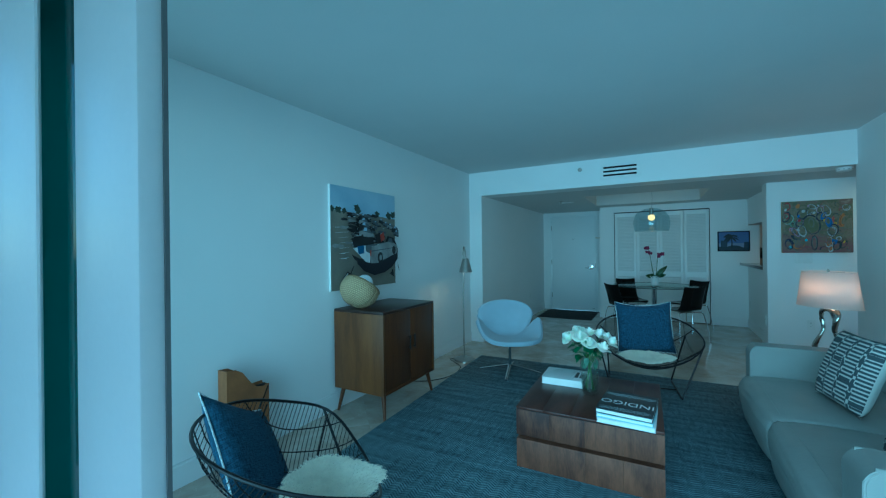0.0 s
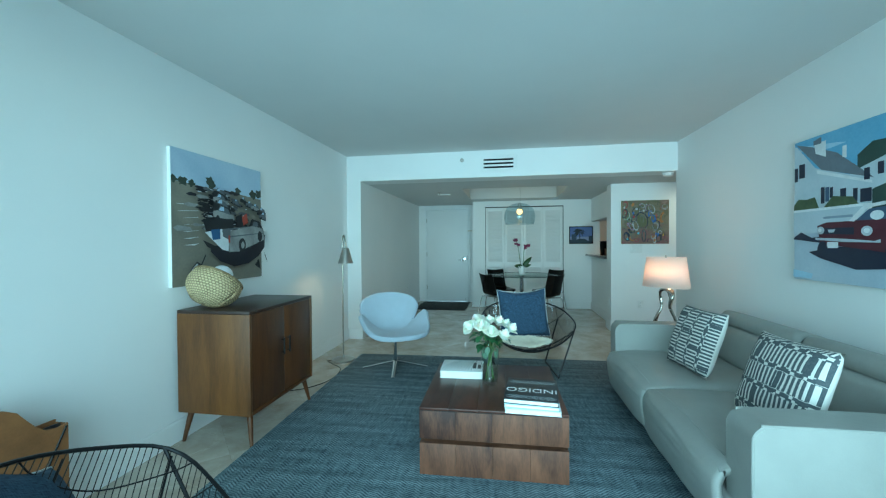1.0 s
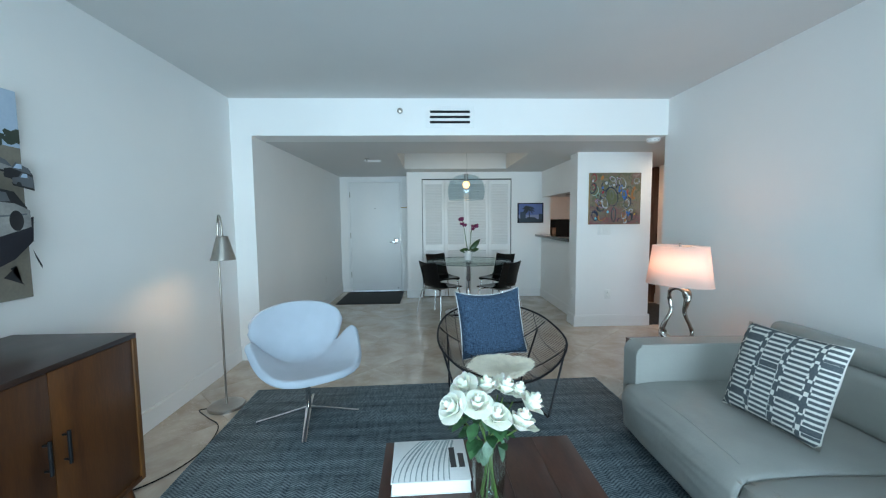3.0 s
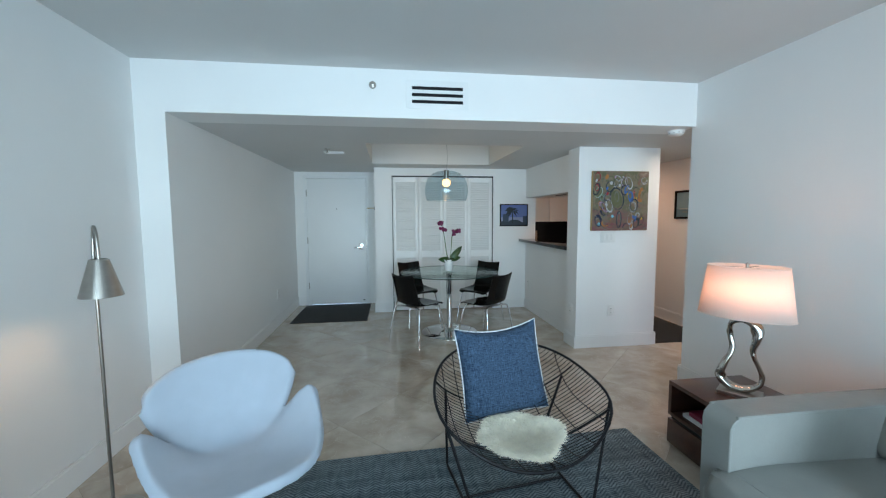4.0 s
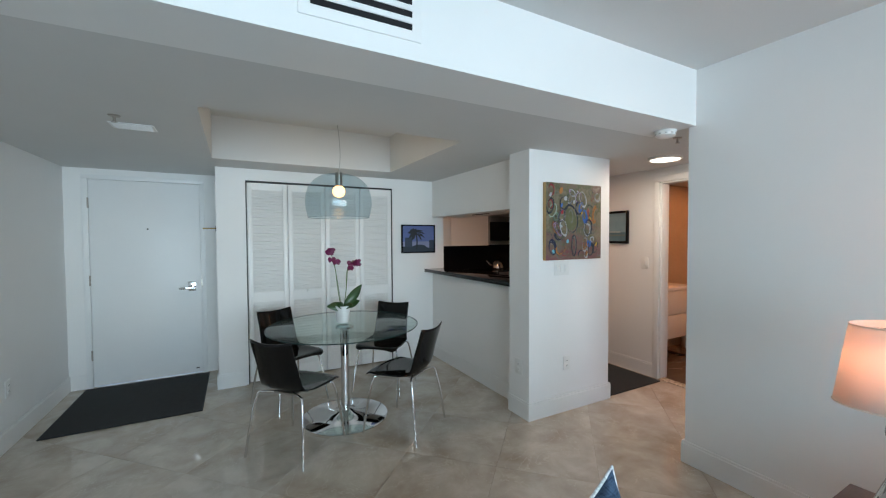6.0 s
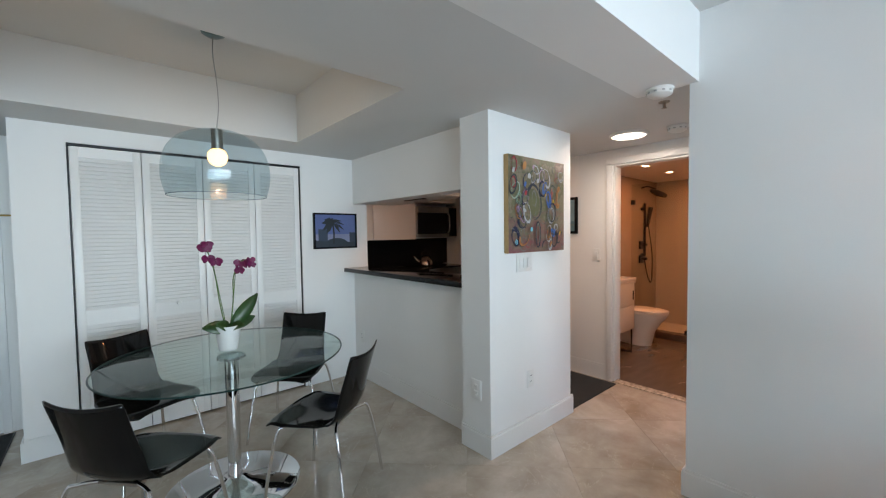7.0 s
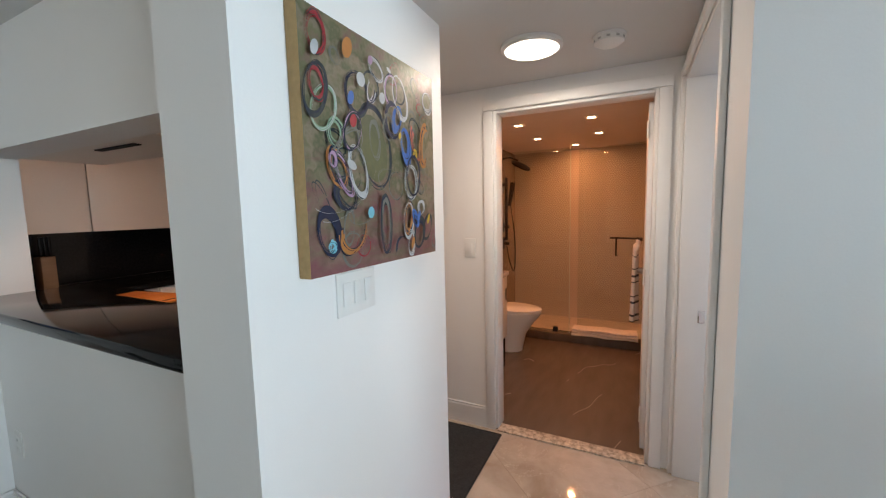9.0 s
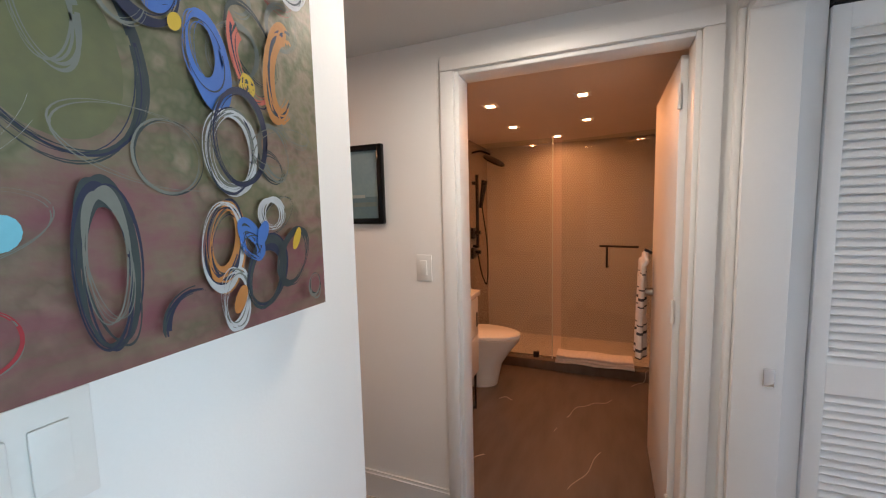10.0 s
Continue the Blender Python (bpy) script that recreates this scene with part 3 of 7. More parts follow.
t_ = 0.016
baseboard([(XL, XL + t_, 0.32, YB), (XN, XN + t_, YB, YD), (XL, XN + t_, YB - t_, YB), (XR - t_, XR, 0.32, YH), (XR - t_, 1.965, YH, YH + t_),
           (XN + t_, -1.985, YD - t_, YD), (-0.857 - t_, -0.857, YC - t_, YD), (-0.857, CX0 - 0.02, YC - t_, YC), (CX1 + 0.02, XK, YC - t_, YC),
           (XK - t_, XK, YP + 0.245, YC - t_), (XP0 - t_, XP0, YP - t_, YP + 0.245), (XP0, XP1 + t_, YP - t_, YP), (XP1, XP1 + t_, YP, YP + 0.245),
           (XH - t_, XH, 6.35, 7.5)])


# casings
def casing(name, axis, at, a0, a1, top, w=0.085, d=0.02, jamb=(0, 0), label="white moulded door casing"):
    th = thing(name, Matrix(), label, "door frame", kind="structure")
    def put(n, u0, u1, z0, z1, e0, e1):
        bm = bmesh.new()
        if axis == "x":
            box(bm, e0, e1, u0, u1, z0, z1, 0.004)
        else:
            box(bm, u0, u1, e0, e1, z0, z1, 0.004)
        part(n, bm, TRIM, th)
    lo, hi = sorted((at, at + d))
    put("casing_side", a0 - w, a0, 0, top, lo, hi)
    put("casing_side", a1, a1 + w, 0, top, lo, hi)
    put("casing_head", a0 - w, a1 + w, top + 0.001, top + w, lo, hi)
    j0, j1 = jamb
    put("jamb", a0, a0 + 0.018, 0, top, j0, j1)
    put("jamb", a1 - 0.018, a1, 0, top, j0, j1)
    put("jamb_head", a0 + 0.018, a1 - 0.018, top - 0.018, top, j0, j1)
    return th


casing("door_frame_bath", "x", XH, 5.437, 6.308, 1.998, 0.059, -0.018, (XH + 0.002, XH + 0.118))
hall_frame = casing("door_frame_hall", "y", YH, 2.09, 3.045, 2.03, 0.034, 0.018, (YH - 0.138, YH - 0.002), "white cased hall opening with a strike plate")
part("strike_plate", B(3.023, 3.027, 5.215, 5.245, 0.835, 0.895, 0.001), CHROME, hall_frame, "small chrome strike plate")

# window wall with sliding glass panels
win = thing("window_1", Matrix(), "white aluminium sliding glass door, slid open", "window", kind="structure")
for x0, x1, y0, y1 in ((-0.54, -0.374, 0.269, 0.30), (-0.83, -0.615, 0.252, 0.260), (-2.30, -2.22, 0.17, 0.30), (1.30, 1.38, 0.24, 0.30), (1.74, 1.82, 0.17, 0.30)):
    part("stile", B(x0, x1, y0, y1, 0.05, 2.36, 0.004), FRAME, win)
part("weatherstrip", B(-0.3735, -0.3705, 0.294, 0.299, 0.05, 2.36), mat("grey_gasket", (0.16, 0.16, 0.16), 0.8, vary=0.1), win, "grey weatherstrip")
part("pull_handle", B(-0.3735, -0.367, 0.271, 0.281, 0.86, 1.06, 0.002), FRAME, win, "white recessed pull")
for x0, x1 in ((-2.22, -0.541), (1.38, 1.74)):
    ob = part("pane", B(x0, x1, 0.272, 0.280, 0.10, 2.30), PANE, win)
    ob.visible_shadow = False
    part("bottom_rail", B(x0, x1, 0.245, 0.288, 0.05, 0.10), FRAME, win)
    part("top_rail", B(x0, x1, 0.245, 0.288, 2.30, 2.36), FRAME, win)
part("track", B(-2.31, 1.825, 0.15, 0.31, 0.0, 0.02, 0.003), FRAME, win)
part("head_frame", B(-2.31, 1.825, 0.15, 0.31, 2.36, 2.474), FRAME, win)

walls("balcony", [(-3.2, 2.8, -2.0, 0.05, -0.15, -0.02), (-3.2, 2.8, -2.0, -0.02, 2.60, 2.75), (-3.2, -2.464, -0.0, 0.16, -0.02, 2.6), (1.97, 2.8, 0.0, 0.16, -0.02, 2.6)],
      mat("balcony_concrete", (0.55, 0.55, 0.53), 0.8, vary=0.1, scale=4, bump=0.2), "pale concrete balcony", "balcony")
solid("ground", B(-3000, 3000, -3000, 3000, -30.2, -30), mat("distant_ground", (0.09, 0.12, 0.09), 0.9, vary=0.4, scale=0.02, fine=0.3), "distant green ground far below the balcony", "ground", "structure", None)

# bathroom shell
BY0, BY1, BX1 = 5.26, 6.95, 5.85
walls("wall_bathroom", [(XH + 0.12, BX1 + 0.1, BY1, BY1 + 0.1, 0, 2.135), (XH + 0.22, BX1 + 0.1, BY0 - 0.1, BY0, 0, 2.135)], TAUPE, "taupe stone-tiled bathroom wall")
walls("wall_shower", [(BX1, BX1 + 0.1, BY0, BY1, 0, 2.135)], MOSAIC, "shower wall of small pale round mosaic")
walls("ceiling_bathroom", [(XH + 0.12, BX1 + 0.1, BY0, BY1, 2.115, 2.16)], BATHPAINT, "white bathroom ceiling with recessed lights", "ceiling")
walls("floor_bathroom", [(XH + 0.005, BX1, BY0 - 0.1, BY1, -0.1, 0.002)], BATHFLOOR, "glossy brown veined porcelain floor", "floor")
solid("threshold", B(XH - 0.03, XH + 0.06, 5.455, 6.290, 0.001, 0.012, 0.003), mat("speckled_marble", (0.5, 0.44, 0.36), 0.2, vary=0.6, scale=45, fine=160), "speckled marble threshold of the bathroom", "threshold", "structure")
walls("floor_bedroom", [(1.97, 3.7, 3.5, YH - 0.12, -0.1, 0.001)], MARBLE, "cream marble floor of the side room", "floor")

# ---- living room ----
def at(x, y, z=0.0, rz=0.0):
    return pose(x, y, z, 0, 0, rz)


# rug
rug = thing("rug", at(-0.405, 2.805, 0, 2.1), "flat-woven blue-grey herringbone wool rug on the marble floor", "rug")
part("rug_field", B(-1.372, 1.372, -1.83, 1.83, 0.0, 0.011, 0.004), RUG, rug)
for sx in (-1, 1):
    part("selvedge", T([(sx * 1.372, y, 0.006) for y in (-1.82, -0.6, 0.6, 1.82)], 0.0055, 6), RUG, rug)

# credenza against the left wall
cred = thing("credenza", at(-2.025, 2.878), "mid-century walnut-coloured two-door credenza with tapered legs", "sideboard")
W2, D2, Z0, Z1 = 0.392, 0.26, 0.20, 0.865
part("top", B(-D2, D2, -W2, W2, Z1 - 0.022, Z1, 0.003), CREDTOP, cred, "dark stained top")
part("side_panel", B(-D2, D2, -W2, -W2 + 0.022, Z0, Z1 - 0.022, 0.002), CREDSIDE, cred)
part("side_panel", B(-D2, D2, W2 - 0.022, W2, Z0, Z1 - 0.022, 0.002), CREDSIDE, cred)
part("bottom_panel", B(-D2, D2, -W2 + 0.022, W2 - 0.022, Z0, Z0 + 0.022, 0.002), CREDW, cred)
part("back_panel", B(-D2, -D2 + 0.012, -W2 + 0.022, W2 - 0.022, Z0 + 0.022, Z1 - 0.022), CREDW, cred)
for sy in (-1, 1):
    y0, y1 = (-W2 + 0.024, -0.0015) if sy < 0 else (0.0015, W2 - 0.024)
    dr = part("door", B(D2 - 0.024, D2 - 0.006, y0, y1, Z0 + 0.025, Z1 - 0.025, 0.0015), CREDV, cred)
    hb = bmesh.new()
    yh = sy * 0.035
    rod(hb, (D2 + 0.016, yh, 0.50), (D2 + 0.016, yh, 0.62), 0.006)
    rod(hb, (D2 - 0.006, yh, 0.515), (D2 + 0.016, yh, 0.515), 0.004)
    rod(hb, (D2 - 0.006, yh, 0.605), (D2 + 0.016, yh, 0.605), 0.004)
    part("handle", hb, BLACKMETAL, dr, "dark bronze bar handle")
for sx in (-1, 1):
    for sy in (-1, 1):
        part("leg", R((sx * (D2 - 0.05), sy * (W2 - 0.06), Z0), (sx * (D2 - 0.015), sy * (W2 - 0.025), 0.0), 0.020, 0.011, 16), CREDV, cred)
    part("rail", B(sx * (D2 - 0.05) - 0.012, sx * (D2 - 0.05) + 0.012, -W2 + 0.06, W2 - 0.06, Z0 - 0.018, Z0, 0.002), CREDW, cred)

# woven basket lamp on the credenza
bk = thing("basket_lamp", at(-2.115, 2.615, 0.865), "tilted woven seagrass basket holding a white globe", "basket")
def basket_wall(u, v):
    a = u * math.tau
    th = math.pi * (0.02 + 0.60 * v)
    wob = 1 + 0.015 * math.sin(3 * a + 5 * v)
    return Matrix.Rotation(radians(8), 3, "Y") @ Matrix.Rotation(radians(-36), 3, "X") @ Vector((0.168 * wob * math.sin(th) * math.cos(a), 0.168 * wob * math.sin(th) * math.sin(a), -0.142 * math.cos(th))) + Vector((0, 0, 0.147))
bm = bmesh.new()
sheet(bm, basket_wall, 48, 20)
ob = part("basket", bm, BASKET, bk)
ob.modifiers.new("thick", "SOLIDIFY").thickness = 0.010
part("rim", T([basket_wall(k / 32, 1.0) for k in range(32)], 0.009, 8, True), BASKET, bk)
for a0 in (0.04, 0.54):
    part("band", T([basket_wall(a0 + 0.02 * math.sin(v * 6), v / 10) * 1.0 + Vector((0, 0, 0.001)) for v in range(1, 11)], 0.006, 6), BASKET, bk, "braided seam")
bm = bmesh.new()
bmesh.ops.create_uvsphere(bm, u_segments=24, v_segments=14, radius=0.072, matrix=Matrix.Translation((0.0, 0.066, 0.208)))
part("globe", bm, mat("white_glass_globe", (0.82, 0.84, 0.86), 0.3, vary=0.0), bk, "white glass globe")


# paintings
def poly(bm, pts, depth, mi, place):
    vs = [bm.verts.new(place(u, v, depth)) for u, v in pts]
    f = bm.faces.new(vs)
    f.material_index = mi


def paint(name, colour, second=None, scale=9.0):
    return mat(name, colour, 0.55, vary=0.14, scale=scale, fine=70, second=second, bump=0.15, bump_scale=60)


def ell(cx, cy, rx, ry, n=20, a0=0.0, a1=math.tau, rot=0.0):
    c, s = math.cos(rot), math.sin(rot)
    out = []
    for k in range(n):
        a = a0 + (a1 - a0) * k / (n - 1 if a1 - a0 < 6.2 else n)
        x, y = rx * math.cos(a), ry * math.sin(a)
        out.append((cx + c * x - s * y, cy + s * x + c * y))
    return out


def canvas_xf(origin, right, out, w, h, d):
    right, out = Vector(right), Vector(out)
    return lambda u, v, k: right * (u * w) + Vector((0, 0, -v * h)) + out * (d + 0.0006 * k)


def make_painting(name, origin, right, out, w, h, d, edge, label, layers, mats):
    th = thing(name, Matrix.Translation(origin), label, "painting")
    r, o = Vector(right), Vector(out)
    bm = bmesh.new()
    box(bm, 0, w, 0, d, -h, 0, 0.003, 2, Matrix((r, o, Vector((0, 0, 1)))).transposed().to_4x4())
    part("stretched_canvas", bm, edge, th)
    pm = bmesh.new()
    place = canvas_xf(origin, right, out, w, h, d)
    for k, (mi, pts) in enumerate(layers):
        poly(pm, [(min(0.998, max(0.002, a)), min(0.998, max(0.002, b))) for a, b in pts], 1 + 0.3 * k, mi, place)
    part("painted_picture", pm, mats, th, smooth=None)
    return th


REC = lambda a, b, c, d: [(a, b), (c, b), (c, d), (a, d)]
CV = mat("white_canvas", (0.78, 0.78, 0.76), 0.8, vary=0.03, scale=40, bump=0.1)
# parking lot picture
PM = [paint("p_sky", (0.50, 0.60, 0.72), (0.36, 0.47, 0.62), 3), paint("p_sand", (0.25, 0.225, 0.18), (0.15, 0.14, 0.115), 5), paint("p_dark", (0.009, 0.010, 0.013)),
      paint("p_silver", (0.34, 0.34, 0.33), (0.17, 0.17, 0.17)), paint("p_white", (0.68, 0.70, 0.72)), paint("p_navy", (0.006, 0.007, 0.014)), paint("p_green", (0.035, 0.05, 0.035)),
      paint("p_red", (0.32, 0.05, 0.03)), paint("p_blue", (0.03, 0.09, 0.22)), paint("p_mid", (0.10, 0.11, 0.125))]
lay = [(0, REC(0, 0, 1, 0.27)), (1, [(0, 0.235), (0.3, 0.245), (0.6, 0.25), (1, 0.27), (1, 1), (0, 1)])]
for x, y, r in ((0.02, 0.225, 0.04), (0.10, 0.23, 0.05), (0.18, 0.235, 0.04), (0.36, 0.19, 0.05), (0.38, 0.22, 0.05), (0.68, 0.23, 0.045), (0.88, 0.235, 0.06), (0.97, 0.22, 0.06)):
    lay.append((6, [(x + r * (0.8 + 0.25 * math.sin(5 * a + x * 40)) * math.cos(a), y + 0.8 * r * (0.8 + 0.25 * math.cos(4 * a + x * 30)) * math.sin(a)) for a in [k * math.tau / 14 for k in range(14)]]))
for i in range(7):
    lay.append((4, [(0.02 + 0.03 * i % 0.2, 0.40 + 0.05 * i), (0.24, 0.385 + 0.05 * i), (0.24, 0.388 + 0.05 * i), (0.10, 0.399 + 0.05 * i)]))
def mini_car(x, y, s, body, lean=0.0):
    lay.append((2, [(x - 1.05 * s, y + 0.28 * s), (x + 1.05 * s, y + 0.28 * s + lean), (x + s, y + 0.5 * s + lean), (x - s, y + 0.5 * s)]))
    lay.append((body, [(x - s, y), (x - 0.6 * s, y - 0.08 * s), (x + 0.9 * s, y + lean), (x + s, y + 0.35 * s + lean), (x - s, y + 0.38 * s)]))
    lay.append((9, [(x - 0.62 * s, y - 0.06 * s), (x - 0.35 * s, y - 0.42 * s), (x + 0.35 * s, y - 0.40 * s + lean), (x + 0.68 * s, y + lean)]))
    lay.append((0, [(x - 0.5 * s, y - 0.08 * s), (x - 0.3 * s, y - 0.34 * s), (x - 0.02 * s, y - 0.34 * s), (x - 0.02 * s, y - 0.06 * s)]))
    lay.append((2, ell(x - 0.6 * s, y + 0.42 * s, 0.16 * s, 0.18 * s, 12)))
    lay.append((2, ell(x + 0.62 * s, y + 0.42 * s + lean, 0.16 * s, 0.18 * s, 12)))
rp = random.Random(77)
for k in range(190):
    qx, qy, qs = rp.gauss(0.45, 0.14), rp.uniform(0.25, 0.58), rp.uniform(0.012, 0.055) if k < 120 else rp.uniform(0.006, 0.016)
    qs *= 0.6 + 1.2 * (qy - 0.25)
    lay.append((rp.choice((2, 2, 2, 2, 5, 5, 9, 9, 3)) if k < 120 else rp.choice((4, 4, 3, 3, 2)), [(qx - 2 * qs, qy), (qx - qs, qy - 0.5 * qs), (qx + 1.6 * qs, qy - 0.2 * qs), (qx + 2 * qs, qy + 0.3 * qs), (qx - qs, qy + 0.45 * qs)]))
for i, (x, y, s, b) in enumerate(((0.42, 0.27, 0.07, 2), (0.43, 0.32, 0.085, 3), (0.44, 0.37, 0.10, 2), (0.46, 0.43, 0.12, 3), (0.70, 0.30, 0.05, 2), (0.78, 0.33, 0.06, 9), (0.86, 0.35, 0.07, 3), (0.95, 0.38, 0.08, 2),
                                  (0.60, 0.33, 0.05, 9), (0.97, 0.42, 0.07, 9))):
    mini_car(x, y, s, b, 0.02)
lay += [(2, [(0.22, 0.50), (0.55, 0.48), (0.56, 0.56), (0.40, 0.60), (0.26, 0.60)]),
        (5, [(0.30, 0.70), (0.62, 0.72), (0.98, 0.60), (0.97, 0.72), (0.88, 0.80), (0.74, 0.86), (0.56, 0.88), (0.40, 0.83), (0.30, 0.75)]),
        (7, [(0.66, 0.46), (0.72, 0.42), (0.74, 0.50), (0.68, 0.53)]), (2, [(0.58, 0.46), (0.66, 0.43), (0.66, 0.52), (0.60, 0.54)]),
        (2, [(0.74, 0.55), (0.79, 0.465), (0.90, 0.485), (0.955, 0.56), (0.9, 0.60)]), (9, [(0.79, 0.535), (0.815, 0.485), (0.865, 0.49), (0.88, 0.53)]),
        (3, [(0.50, 0.585), (0.79, 0.53), (0.90, 0.54), (0.965, 0.57), (0.965, 0.65), (0.88, 0.675), (0.62, 0.755), (0.50, 0.755)]),
        (9, [(0.50, 0.625), (0.95, 0.585), (0.95, 0.592), (0.50, 0.637)]),
        (2, ell(0.66, 0.70, 0.045, 0.06)), (3, ell(0.665, 0.70, 0.022, 0.03)), (2, ell(0.90, 0.62, 0.032, 0.048)),
        (4, [(0.24, 0.60), (0.42, 0.57), (0.50, 0.60), (0.49, 0.75), (0.42, 0.735)]), (9, [(0.42, 0.57), (0.79, 0.53), (0.52, 0.575), (0.505, 0.66), (0.43, 0.63)]), (8, [(0.30, 0.58), (0.40, 0.57), (0.40, 0.65), (0.32, 0.66)]),
        (2, [(0.22, 0.66), (0.33, 0.70), (0.40, 0.72), (0.38, 0.76), (0.26, 0.71)]), (7, [(0.49, 0.62), (0.51, 0.62), (0.51, 0.68), (0.49, 0.68)]),
        (2, [(0.10, 0.88), (0.16, 0.82), (0.24, 0.86), (0.18, 0.93)]), (4, [(0.11, 0.88), (0.16, 0.835), (0.17, 0.84), (0.13, 0.90)]), (2, [(0.82, 0.88), (0.90, 0.92), (0.91, 0.93), (0.85, 0.84), (0.88, 0.83)]),
        (2, [(0.14, 0.94), (0.24, 0.77), (0.25, 0.775), (0.15, 0.95)]), (2, [(0.96, 0.76), (0.97, 0.80), (1.0, 0.86), (1.0, 0.84)])]
make_painting("painting_parking_lot", (XL + 0.001, 2.455, 1.922), (0, 1, 0), (1, 0, 0), 0.918, 0.911, 0.027, CV, "square painting of a pickup truck in a crowded car park", lay, PM)

# car picture over the sofa; it is seen from its far edge, so u runs towards the window
KM = [paint("k_sky", (0.13, 0.33, 0.55), (0.22, 0.45, 0.66), 4), paint("k_wall", (0.60, 0.66, 0.72), (0.48, 0.55, 0.62), 5), paint("k_roof", (0.16, 0.18, 0.22)), paint("k_road", (0.42, 0.50, 0.60), (0.54, 0.60, 0.68), 4),
      paint("k_dark", (0.015, 0.02, 0.045)), paint("k_maroon", (0.075, 0.012, 0.025)), paint("k_bush", (0.10, 0.13, 0.06), (0.05, 0.08, 0.04), 30), paint("k_white", (0.75, 0.77, 0.80)), paint("k_glass", (0.06, 0.10, 0.18)),
      paint("k_chrome", (0.5, 0.54, 0.6)), paint("k_tree", (0.03, 0.06, 0.05)), paint("k_cloud", (0.42, 0.60, 0.75)), paint("k_shade", (0.25, 0.31, 0.40))]
